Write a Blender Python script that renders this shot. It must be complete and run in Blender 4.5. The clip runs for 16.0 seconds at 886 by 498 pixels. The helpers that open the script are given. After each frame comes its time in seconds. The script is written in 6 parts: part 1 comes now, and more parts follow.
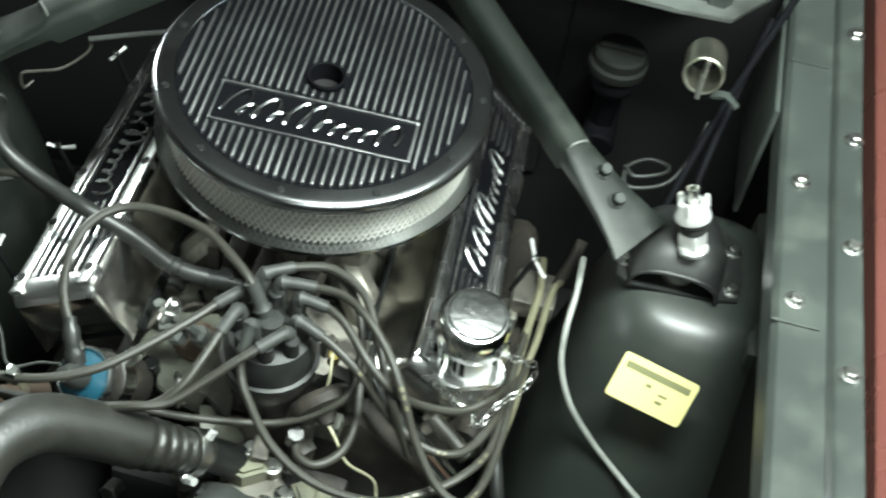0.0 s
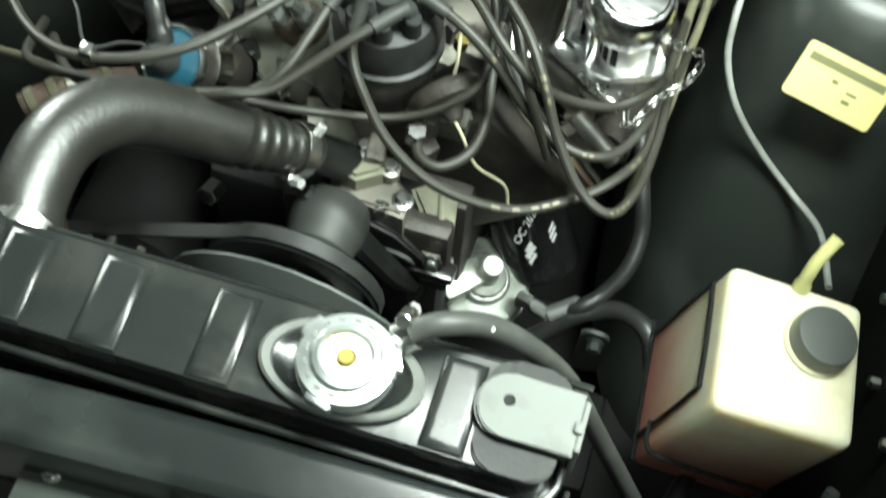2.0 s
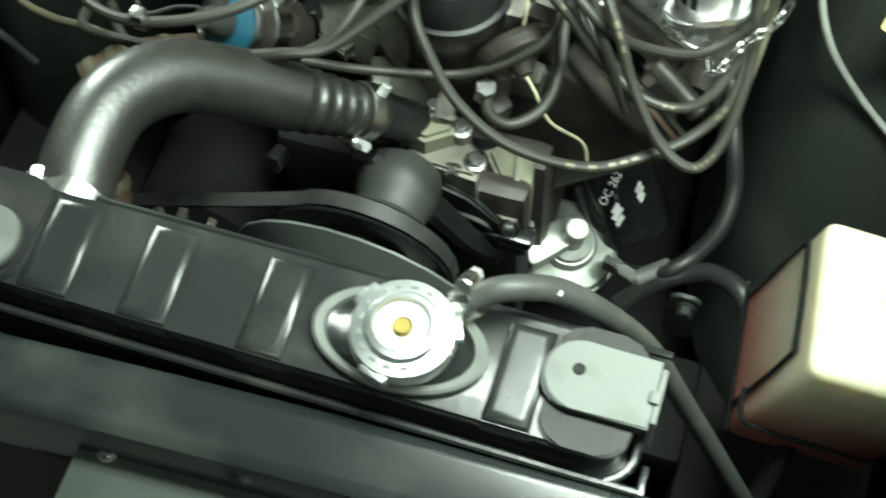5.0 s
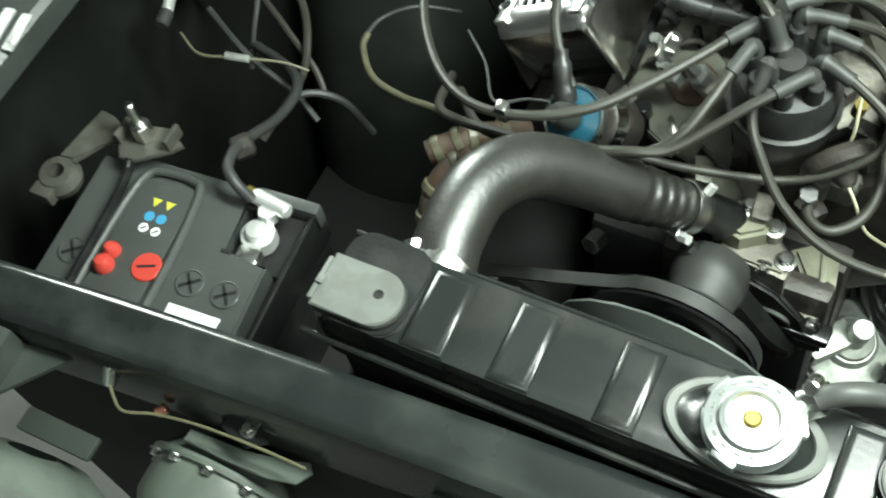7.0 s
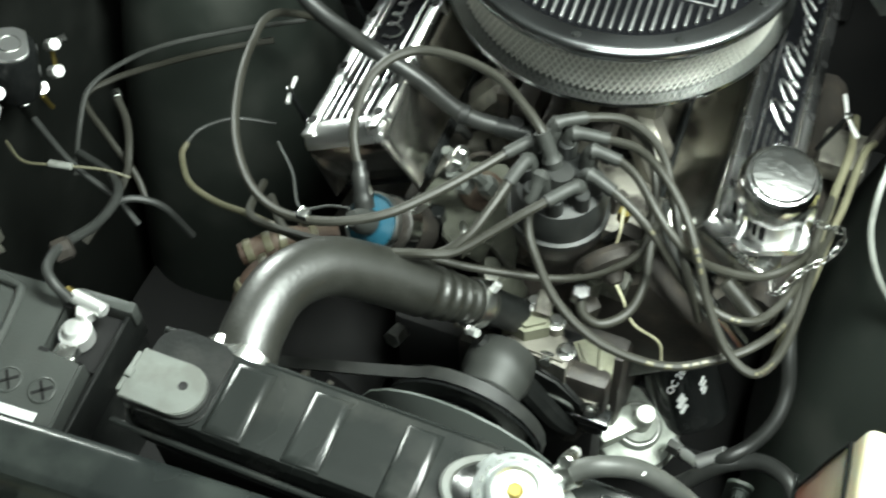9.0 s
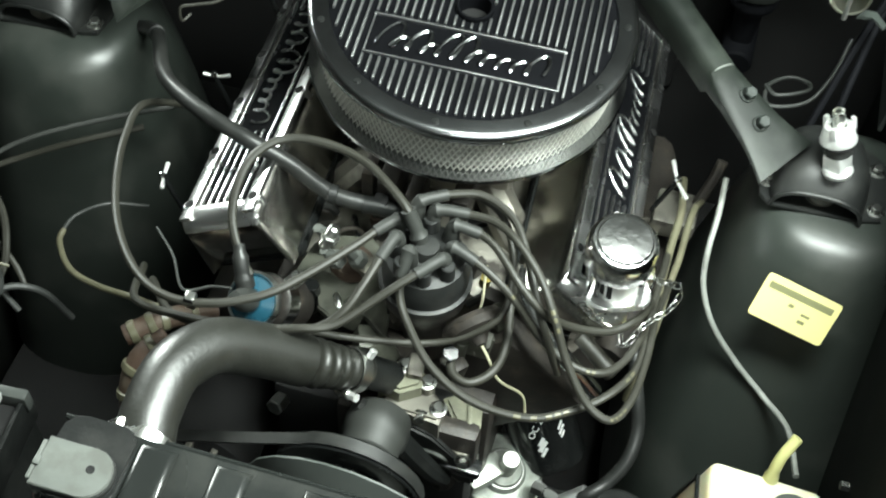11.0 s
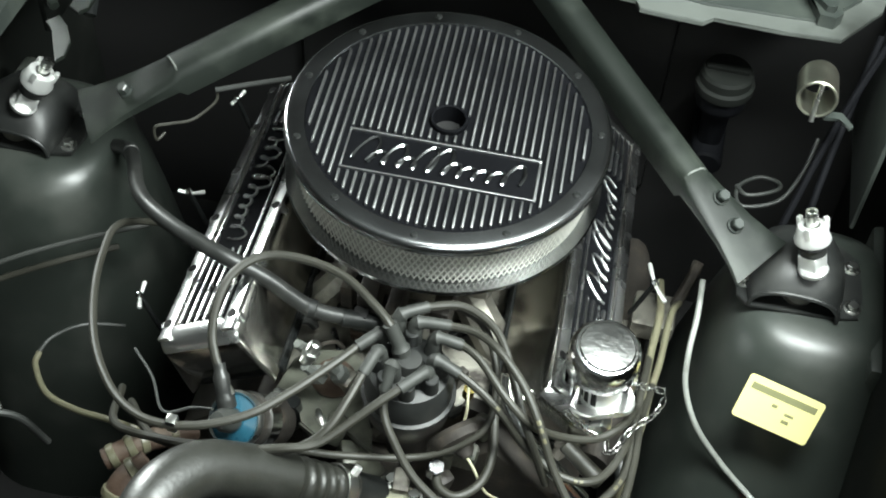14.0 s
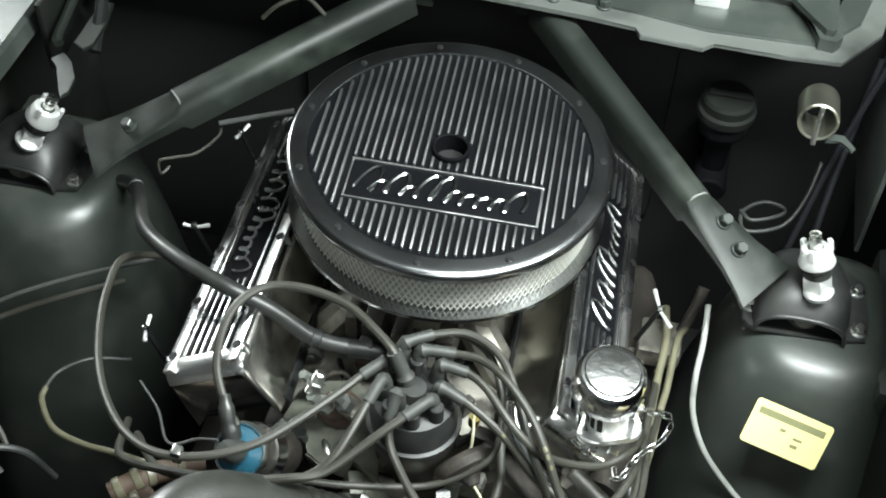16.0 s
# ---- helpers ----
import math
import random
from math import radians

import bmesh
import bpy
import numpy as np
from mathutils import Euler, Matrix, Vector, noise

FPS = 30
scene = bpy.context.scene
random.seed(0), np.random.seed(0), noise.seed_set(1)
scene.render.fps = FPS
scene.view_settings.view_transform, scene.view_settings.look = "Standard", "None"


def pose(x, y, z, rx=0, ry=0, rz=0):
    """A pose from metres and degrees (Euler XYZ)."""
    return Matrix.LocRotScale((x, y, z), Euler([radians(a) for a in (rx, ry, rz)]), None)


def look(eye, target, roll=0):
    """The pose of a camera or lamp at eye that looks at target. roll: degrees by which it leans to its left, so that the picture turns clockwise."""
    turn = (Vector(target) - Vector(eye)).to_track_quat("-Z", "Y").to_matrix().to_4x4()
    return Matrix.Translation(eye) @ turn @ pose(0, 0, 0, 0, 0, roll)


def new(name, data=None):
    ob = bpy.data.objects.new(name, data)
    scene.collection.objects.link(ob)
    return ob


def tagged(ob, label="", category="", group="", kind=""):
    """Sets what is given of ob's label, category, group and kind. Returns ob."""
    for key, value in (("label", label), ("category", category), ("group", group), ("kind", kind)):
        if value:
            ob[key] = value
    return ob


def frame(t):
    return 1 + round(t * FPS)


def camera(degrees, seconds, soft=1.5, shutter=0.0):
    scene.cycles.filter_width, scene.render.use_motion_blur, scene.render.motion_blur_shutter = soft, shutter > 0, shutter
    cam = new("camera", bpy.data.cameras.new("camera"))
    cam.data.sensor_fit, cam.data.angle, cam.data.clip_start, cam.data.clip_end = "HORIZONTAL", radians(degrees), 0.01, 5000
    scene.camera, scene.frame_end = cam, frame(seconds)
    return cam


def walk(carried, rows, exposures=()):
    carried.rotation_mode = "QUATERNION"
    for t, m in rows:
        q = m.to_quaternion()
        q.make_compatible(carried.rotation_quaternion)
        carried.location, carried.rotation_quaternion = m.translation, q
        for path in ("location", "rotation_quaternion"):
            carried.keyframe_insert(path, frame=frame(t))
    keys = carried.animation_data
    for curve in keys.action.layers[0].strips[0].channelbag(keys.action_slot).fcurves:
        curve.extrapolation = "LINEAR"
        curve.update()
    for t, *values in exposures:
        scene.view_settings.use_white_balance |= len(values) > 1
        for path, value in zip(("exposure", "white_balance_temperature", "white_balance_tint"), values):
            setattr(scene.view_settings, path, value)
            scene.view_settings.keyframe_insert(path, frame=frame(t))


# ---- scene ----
cam = camera(39.0, 16.0, soft=1.9, shutter=0.6)
PATH = [
    (0, (0.241, -0.929, 1.795), (0.105, 0.384, 0.293), 9.7),
    (0.5, (0.202, -0.904, 1.752), (0.015, 0.359, 0.212), 8.0),
    (1, (0.183, -0.88, 1.701), (-0.043, 0.256, 0.071), 6.1),
    (1.5, (0.192, -0.858, 1.665), (-0.031, 0.153, -0.047), 5.2),
    (2, (0.212, -0.849, 1.627), (0.02, 0.069, -0.139), 5.6),
    (2.5, (0.237, -0.849, 1.594), (0.06, 0.007, -0.204), 5.0),
    (3, (0.267, -0.853, 1.571), (0.092, -0.028, -0.243), 3.8),
    (3.2, (0.268, -0.85, 1.563), (0.11, -0.031, -0.254), 4.3),
    (5.3, (0.216, -0.822, 1.581), (-0.183, 0.0, -0.198), -7.7),
    (5.5, (0.198, -0.823, 1.582), (-0.237, -0.006, -0.191), -9.0),
    (6, (0.17, -0.838, 1.595), (-0.36, -0.027, -0.154), -12.3),
    (6.5, (0.164, -0.855, 1.627), (-0.439, -0.062, -0.107), -14.4),
    (7, (0.15, -0.88, 1.673), (-0.502, -0.093, -0.046), -15.2),
    (7.5, (0.141, -0.895, 1.704), (-0.518, -0.08, 0.0), -13.8),
    (8, (0.146, -0.905, 1.719), (-0.46, -0.017, 0.032), -9.5),
    (8.5, (0.186, -0.899, 1.732), (-0.363, 0.052, 0.06), -6.3),
    (9, (0.218, -0.904, 1.75), (-0.269, 0.104, 0.092), -3.9),
    (9.2, (0.225, -0.905, 1.76), (-0.239, 0.117, 0.105), -3.1),
    (11.3, (0.196, -0.953, 1.861), (-0.048, 0.217, 0.258), 4.3),
    (11.5, (0.196, -0.958, 1.871), (-0.041, 0.234, 0.283), 4.5),
    (12, (0.187, -0.952, 1.889), (-0.035, 0.285, 0.333), 5.2),
    (12.5, (0.182, -0.937, 1.883), (-0.05, 0.332, 0.355), 4.8),
    (13, (0.175, -0.929, 1.869), (-0.058, 0.345, 0.345), 4.6),
    (13.5, (0.176, -0.929, 1.858), (-0.061, 0.342, 0.332), 4.2),
    (14, (0.18, -0.932, 1.855), (-0.064, 0.338, 0.33), 3.6),
    (14.5, (0.185, -0.936, 1.854), (-0.07, 0.344, 0.338), 3.0),
    (15, (0.192, -0.939, 1.851), (-0.078, 0.353, 0.349), 2.3),
    (15.5, (0.196, -0.942, 1.849), (-0.083, 0.362, 0.359), 2.0),
    (16, (0.191, -0.939, 1.849), (-0.084, 0.372, 0.364), 2.0),
]
walk(cam, [(t, look(eye, target, roll)) for t, eye, target, roll in PATH],
     exposures=[(0, 0.24, 6350, 10), (1.5, 0.15, 6500, 9), (3, 0.02, 6500, 4), (5.5, -0.05, 6500, 2), (7.5, 0.22, 6500, 9), (9, 0.20, 6500, 10), (11.5, 0.15, 6450, 12), (14, 0.22, 6400, 15), (16, 0.30, 6350, 17)])

# ---- world and light ----
world = bpy.data.worlds.new("garage_air")
scene.world = world
world.use_nodes = True
world.node_tree.nodes["Background"].inputs[0].default_value = (0.75, 0.9, 0.8, 1)
world.node_tree.nodes["Background"].inputs[1].default_value = 0.013


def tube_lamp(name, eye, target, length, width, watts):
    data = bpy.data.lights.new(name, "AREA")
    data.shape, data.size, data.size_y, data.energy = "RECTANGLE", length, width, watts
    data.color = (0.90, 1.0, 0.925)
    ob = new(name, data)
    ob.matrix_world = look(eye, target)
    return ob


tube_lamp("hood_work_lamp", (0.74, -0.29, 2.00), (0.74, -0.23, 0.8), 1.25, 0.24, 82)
tube_lamp("wall_tube_lamp", (-1.62, 0.98, 1.44), (-0.22, -0.05, 0.8), 0.42, 1.2, 72)
# added fill that lifts the mesh band and front parts; no known lamp
tube_lamp("front_fill_lamp", (0.70, -1.50, 2.35), (0.0, -0.30, 0.85), 1.3, 0.4, 12)


# ---- materials ----
def material(name, base, rough, metal=0.0, grain=60.0, vary=0.25, bump=0.15, stain=None, stain_amount=0.0, coat=0.0,
             spread=0.12, gloss=0.5, coat_rough=0.03, ior=1.5):
    """A surface with variation at two scales: fine grain and broad wear, plus optional stains of another colour."""
    m = bpy.data.materials.new(name)
    m.use_nodes = True
    nt = m.node_tree
    bsdf = nt.nodes["Principled BSDF"]
    link = nt.links.new
    co = nt.nodes.new("ShaderNodeTexCoord")
    fine = nt.nodes.new("ShaderNodeTexNoise")
    fine.inputs["Scale"].default_value, fine.inputs["Detail"].default_value = grain * 8, 6
    broad = nt.nodes.new("ShaderNodeTexNoise")
    broad.inputs["Scale"].default_value, broad.inputs["Detail"].default_value = grain * 0.35, 5
    broad.inputs["Distortion"].default_value = 0.6
    for n in (fine, broad):
        link(co.outputs["Object"], n.inputs["Vector"])
    mix = nt.nodes.new("ShaderNodeMix")
    mix.data_type = "RGBA"
    lo = [c * (1 - vary) for c in base]
    hi = [min(1, c * (1 + vary)) for c in base]
    mix.inputs[6].default_value, mix.inputs[7].default_value = (*lo, 1), (*hi, 1)
    link(broad.outputs["Fac"], mix.inputs[0])
    colour = mix.outputs[2]
    if stain:
        ramp = nt.nodes.new("ShaderNodeMapRange")
        ramp.inputs["From Min"].default_value, ramp.inputs["From Max"].default_value = 0.5, 0.68
        ramp.inputs["To Max"].default_value = stain_amount
        patch = nt.nodes.new("ShaderNodeTexNoise")
        patch.inputs["Scale"].default_value, patch.inputs["Detail"].default_value = grain * 0.9, 8
        link(co.outputs["Object"], patch.inputs["Vector"])
        link(patch.outputs["Fac"], ramp.inputs["Value"])
        over = nt.nodes.new("ShaderNodeMix")
        over.data_type = "RGBA"
        over.inputs[7].default_value = (*stain, 1)
        link(ramp.outputs["Result"], over.inputs[0])
        link(colour, over.inputs[6])
        colour = over.outputs[2]
    link(colour, bsdf.inputs["Base Color"])
    r = nt.nodes.new("ShaderNodeMapRange")
    r.inputs["To Min"].default_value, r.inputs["To Max"].default_value = max(0.02, rough - spread), min(1, rough + spread)
    link(broad.outputs["Fac"], r.inputs["Value"])
    link(r.outputs["Result"], bsdf.inputs["Roughness"])
    bsdf.inputs["Metallic"].default_value = metal
    bsdf.inputs["Coat Weight"].default_value = coat
    bsdf.inputs["Coat Roughness"].default_value = coat_rough
    bsdf.inputs["IOR"].default_value = ior
    bsdf.inputs["Specular IOR Level"].default_value = gloss
    if bump:
        b = nt.nodes.new("ShaderNodeBump")
        b.inputs["Strength"].default_value, b.inputs["Distance"].default_value = bump, 0.001
        link(fine.outputs["Fac"], b.inputs["Height"])
        link(b.outputs["Normal"], bsdf.inputs["Normal"])
    return m


BAY = material("satin_black_bay_paint", (0.025, 0.030, 0.026), 0.38, grain=14, vary=0.3, bump=0.12, stain=(0.075, 0.078, 0.07), stain_amount=0.35)
BRACEP = material("dark_brace_paint", (0.008, 0.0105, 0.0085), 0.50, grain=14, vary=0.6, bump=0.2, stain=(0.034, 0.040, 0.033), stain_amount=0.7, spread=0.2, gloss=0.3)
BAYGREY = material("worn_grey_bay_paint", (0.027, 0.032, 0.029), 0.34, grain=20, vary=0.35, bump=0.15, stain=(0.06, 0.068, 0.058), stain_amount=0.5, spread=0.16)
# near-black: shade deep in the bay and in holes is put into the colour
DEEP = material("near_black_deep_shade", (0.0045, 0.0045, 0.0045), 0.8, grain=10, vary=0.4, bump=0.2)
CAPP = material("semi_gloss_black_pressing", (0.011, 0.012, 0.0115), 0.46, grain=25, vary=0.3, bump=0.1, stain=(0.045, 0.046, 0.042), stain_amount=0.35)
GLOSS = material("gloss_black_enamel", (0.010, 0.011, 0.011), 0.17, grain=25, vary=0.3, bump=0.08, stain=(0.05, 0.05, 0.048), stain_amount=0.25)
RAILP = material("semi_gloss_rail_paint", (0.013, 0.0155, 0.015), 0.22, grain=12, vary=0.45, bump=0.05, stain=(0.040, 0.046, 0.042), stain_amount=0.7, spread=0.16)
TANK = material("gloss_black_tank_paint", (0.015, 0.017, 0.016), 0.26, grain=25, vary=0.3, bump=0.10, stain=(0.040, 0.041, 0.037), stain_amount=0.5, spread=0.12, gloss=0.5)
CHROME = material("polished_chrome", (0.80, 0.81, 0.80), 0.17, 1.0, grain=30, vary=0.08, bump=0.03, spread=0.05)
RIMCH = material("dulled_chrome_rim", (0.36, 0.37, 0.38), 0.20, 1.0, grain=22, vary=0.35, bump=0.05, stain=(0.20, 0.20, 0.20), stain_amount=0.5, spread=0.10)
PUMPM = material("dull_pump_casting", (0.50, 0.53, 0.48), 0.38, 0.7, grain=45, vary=0.2, bump=0.25, stain=(0.14, 0.15, 0.13), stain_amount=0.5)
ALU = material("cast_polished_aluminium", (0.80, 0.81, 0.80), 0.47, 1.0, grain=40, vary=0.15, bump=0.08)
POLISHED = material("polished_cover_side", (0.58, 0.57, 0.53), 0.19, 1.0, grain=14, vary=0.3, bump=0.05, spread=0.10)
DOMECH = material("dimpled_chrome", (0.80, 0.81, 0.80), 0.17, 1.0, grain=16, vary=0.35, bump=0.8, spread=0.14)
RAILALU = material("bright_machined_rail", (0.90, 0.91, 0.90), 0.27, 1.0, grain=40, vary=0.12, bump=0.06)
RIBALU = material("machined_rib_edge", (0.62, 0.63, 0.63), 0.35, 1.0, grain=60, vary=0.25, bump=0.1)
BLACKALU = material("black_crackle_infill", (0.004, 0.0042, 0.005), 0.6, grain=80, vary=0.3, bump=0.4, gloss=0.03)
STEEL = material("zinc_plated_steel", (0.66, 0.67, 0.64), 0.28, 1.0, grain=60, vary=0.2, bump=0.15)
ZINCW = material("bright_zinc", (0.86, 0.87, 0.85), 0.42, 0.75, grain=60, vary=0.12, bump=0.2)
GREYST = material("bare_grey_steel", (0.125, 0.134, 0.123), 0.58, 0.05, grain=40, vary=0.35, bump=0.15, stain=(0.07, 0.07, 0.06), stain_amount=0.5)
SPRING = material("pale_spring_steel", (0.72, 0.72, 0.60), 0.30, 1.0, grain=60, vary=0.25, bump=0.1)
MESHST = material("expanded_steel_mesh", (0.62, 0.62, 0.57), 0.42, 0.5, grain=60, vary=0.15, bump=0.05)
PAPER = material("filter_paper", (0.34, 0.34, 0.31), 0.9, grain=60, vary=0.2, bump=0.3)
RUBBER = material("black_rubber", (0.018, 0.019, 0.018), 0.42, grain=40, vary=0.3, bump=0.07, stain=(0.06, 0.06, 0.055), stain_amount=0.25)
HOSEM = material("dusty_hose_rubber", (0.0125, 0.013, 0.0102), 0.39, grain=30, vary=0.35, bump=0.35, stain=(0.04, 0.04, 0.036), stain_amount=0.3, ior=1.85)
LEAD = material("grey_black_ignition_lead", (0.024, 0.0235, 0.018), 0.52, grain=50, vary=0.2, bump=0.08)
BOOT = material("grey_rubber_boot", (0.030, 0.032, 0.029), 0.55, grain=50, vary=0.2, bump=0.12)
CABLE = material("old_black_cable", (0.03, 0.032, 0.03), 0.5, grain=50, vary=0.3, bump=0.15)
TAN = material("aged_cream_tube", (0.12, 0.115, 0.075), 0.35, grain=50, vary=0.3, bump=0.15, stain=(0.10, 0.09, 0.06), stain_amount=0.7)
WHITEW = material("pale_grey_cable", (0.24, 0.25, 0.23), 0.35, grain=60, vary=0.25, bump=0.1, stain=(0.12, 0.12, 0.11), stain_amount=0.6)
RUSTY = material("rust_brown_iron", (0.060, 0.036, 0.024), 0.6, grain=45, vary=0.5, bump=0.6, stain=(0.12, 0.10, 0.075), stain_amount=0.6)
IRON = material("oily_cast_iron", (0.036, 0.032, 0.028), 0.5, 0.25, grain=45, vary=0.45, bump=0.6, stain=(0.075, 0.062, 0.048), stain_amount=0.7)
OLDALU = material("weathered_aluminium_casting", (0.22, 0.21, 0.18), 0.40, 0.6, grain=32, vary=0.4, bump=0.6, stain=(0.030, 0.026, 0.022), stain_amount=0.95)
PALECAST = material("pale_oxidised_casting", (0.095, 0.098, 0.078), 0.46, 0.15, grain=40, vary=0.55, bump=0.5, stain=(0.028, 0.026, 0.022), stain_amount=0.8)
OLIVE = material("yellowed_lead_print", (0.105, 0.098, 0.058), 0.42, grain=60, vary=0.3, bump=0.05)
HORNP = material("pale_green_grey_enamel", (0.10, 0.118, 0.10), 0.36, grain=25, vary=0.3, bump=0.12, stain=(0.045, 0.045, 0.04), stain_amount=0.5)
LATCHP = material("dull_green_grey_plate", (0.034, 0.041, 0.035), 0.42, grain=25, vary=0.25, bump=0.15, stain=(0.03, 0.032, 0.028), stain_amount=0.5)
CASTFACE = material("pale_yellowed_cast_face", (0.21, 0.212, 0.152), 0.5, 0.2, grain=38, vary=0.35, bump=0.45, stain=(0.07, 0.066, 0.05), stain_amount=0.6, spread=0.03)
COWLM = material("worn_cowl_paint", (0.105, 0.114, 0.105), 0.36, 0.2, grain=12, vary=0.55, bump=0.35, stain=(0.026, 0.028, 0.025), stain_amount=0.8, spread=0.14)
FANM = material("pale_green_grey_paint", (0.085, 0.095, 0.088), 0.4, grain=30, vary=0.25, bump=0.1)
BLUE = material("blue_coil_paint", (0.014, 0.075, 0.115), 0.3, grain=40, vary=0.2, bump=0.1, stain=(0.05, 0.10, 0.13), stain_amount=0.5)
DUSTY = material("dusty_grey_rubber", (0.045, 0.047, 0.043), 0.5, grain=40, vary=0.25, bump=0.1, stain=(0.09, 0.09, 0.082), stain_amount=0.4)
OXLEAD = material("oxidised_lead", (0.085, 0.085, 0.072), 0.5, 0.4, grain=50, vary=0.35, bump=0.4, stain=(0.16, 0.155, 0.13), stain_amount=0.6)
CAPZ = material("zinc_pressed_cap", (0.70, 0.74, 0.73), 0.30, 1.0, grain=70, vary=0.2, bump=0.12)
SPOUT = material("yellowed_translucent_tube", (0.44, 0.43, 0.19), 0.35, grain=40, vary=0.15, bump=0.05)
# darker and duller than the bay paint: the inner fenders' shade is in the colour
DARKBAY = material("shade_dark_inner_fender", (0.007, 0.008, 0.007), 0.7, grain=12, vary=0.45, bump=0.15, stain=(0.020, 0.021, 0.019), stain_amount=0.35, gloss=0.10)
COPPER = material("pink_copper", (0.62, 0.28, 0.20), 0.4, 0.6, grain=60, vary=0.2, bump=0.1)
BRASS = material("worn_brass", (0.24, 0.19, 0.06), 0.5, 1.0, grain=60, vary=0.25, bump=0.2)
YELLOW = material("yellow_paper_label", (0.78, 0.71, 0.30), 0.55, grain=40, vary=0.06, bump=0.05)
INK = material("dull_dark_print", (0.20, 0.20, 0.10), 0.6, grain=60, vary=0.2, bump=0.0)
WHITEP = material("white_print", (0.75, 0.76, 0.75), 0.5, grain=60, vary=0.08, bump=0.0)
RED = material("red_plastic", (0.50, 0.055, 0.04), 0.4, grain=60, vary=0.12, bump=0.08)
DOTBLUE = material("blue_print", (0.05, 0.26, 0.45), 0.5, grain=60, vary=0.08, bump=0.0)
DOTYEL = material("yellow_print", (0.55, 0.55, 0.06), 0.5, grain=60, vary=0.08, bump=0.0)
CASEP = material("scuffed_black_case", (0.010, 0.011, 0.0105), 0.45, grain=30, vary=0.4, bump=0.3, stain=(0.05, 0.05, 0.047), stain_amount=0.3, gloss=0.25)
BATT = material("black_battery_plastic", (0.055, 0.060, 0.056), 0.36, grain=60, vary=0.2, bump=0.25, stain=(0.06, 0.06, 0.055), stain_amount=0.3)
MILKY = material("milky_bottle_plastic", (0.68, 0.66, 0.48), 0.34, grain=25, vary=0.12, bump=0.1, stain=(0.46, 0.40, 0.24), stain_amount=0.5)
MILKY_NODES = MILKY.node_tree
level = MILKY_NODES.nodes.new("ShaderNodeMapRange")        # red fluid behind the milky wall
level.inputs["From Min"].default_value, level.inputs["From Max"].default_value = 0.78, 0.08
level.inputs["To Max"].default_value = 0.95
gen = MILKY_NODES.nodes.new("ShaderNodeTexCoord")
sep = MILKY_NODES.nodes.new("ShaderNodeSeparateXYZ")
fluid = MILKY_NODES.nodes.new("ShaderNodeMix")
fluid.data_type = "RGBA"
fluid.inputs[7].default_value = (0.46, 0.07, 0.06, 1)
bottle_bsdf = MILKY_NODES.nodes["Principled BSDF"]
MILKY_NODES.links.new(gen.outputs["Generated"], sep.inputs[0])
MILKY_NODES.links.new(sep.outputs["Z"], level.inputs["Value"])
MILKY_NODES.links.new(level.outputs["Result"], fluid.inputs[0])
MILKY_NODES.links.new(bottle_bsdf.inputs["Base Color"].links[0].from_socket, fluid.inputs[6])
MILKY_NODES.links.new(fluid.outputs[2], bottle_bsdf.inputs["Base Color"])
bottle_bsdf.inputs["Subsurface Weight"].default_value = 0.5
bottle_bsdf.inputs["Subsurface Radius"].default_value = (1.0, 0.75, 0.5)
bottle_bsdf.inputs["Subsurface Scale"].default_value = 0.04
CREAM = material("cream_plastic", (0.56, 0.54, 0.37), 0.34, grain=25, vary=0.12, bump=0.1)
HOODIN = material("grey_hood_underside", (0.11, 0.115, 0.11), 0.5, grain=6, vary=0.2, bump=0.1)
BROWN = material("maroon_car_paint", (0.10, 0.035, 0.028), 0.3, grain=20, vary=0.15, bump=0.03, coat=0.5)
FLOORM = material("oily_concrete", (0.16, 0.16, 0.15), 0.8, grain=5, vary=0.3, bump=0.4, stain=(0.05, 0.05, 0.05), stain_amount=0.6)
WALLM = material("garage_wall_paint", (0.16, 0.17, 0.16), 0.8, grain=4, vary=0.15, bump=0.2)


# ---- building helpers ----
def thing(name, at, label, category, group="", kind=""):
    ob = new(name)
    ob.empty_display_size = 0.02
    ob.location = at
    return tagged(ob, label, category, group, kind)


def mesh_of(name, bm, mat, angle=35):
    bmesh.ops.recalc_face_normals(bm, faces=bm.faces)
    me = bpy.data.meshes.new(name)
    bm.to_mesh(me)
    bm.free()
    me.materials.append(mat)
    me.shade_smooth()
    me.set_sharp_from_angle(angle=radians(angle))
    return me


def part(name, bm, mat, parent=None, label="", angle=35):
    """One mesh, modelled in world coordinates, under a thing or under a part."""
    ob = new(name, mesh_of(name, bm, mat, angle))
    if parent is not None:
        ob.parent = parent
        if parent.type == "EMPTY":
            ob.matrix_parent_inverse = Matrix.Translation(parent.location).inverted()
    return tagged(ob, label)


def piece(name, me, parent, m):
    """One more object on a shared mesh, at the pose m."""
    ob = new(name, me)
    ob.parent = parent
    if parent.type == "EMPTY":
        ob.matrix_parent_inverse = Matrix.Translation(parent.location).inverted()
    ob.matrix_basis = m
    return ob


def solid(name, bm, mat, label, category, group="", kind="", angle=35):
    return tagged(part(name, bm, mat, angle=angle), label, category, group, kind)


def B():
    return bmesh.new()


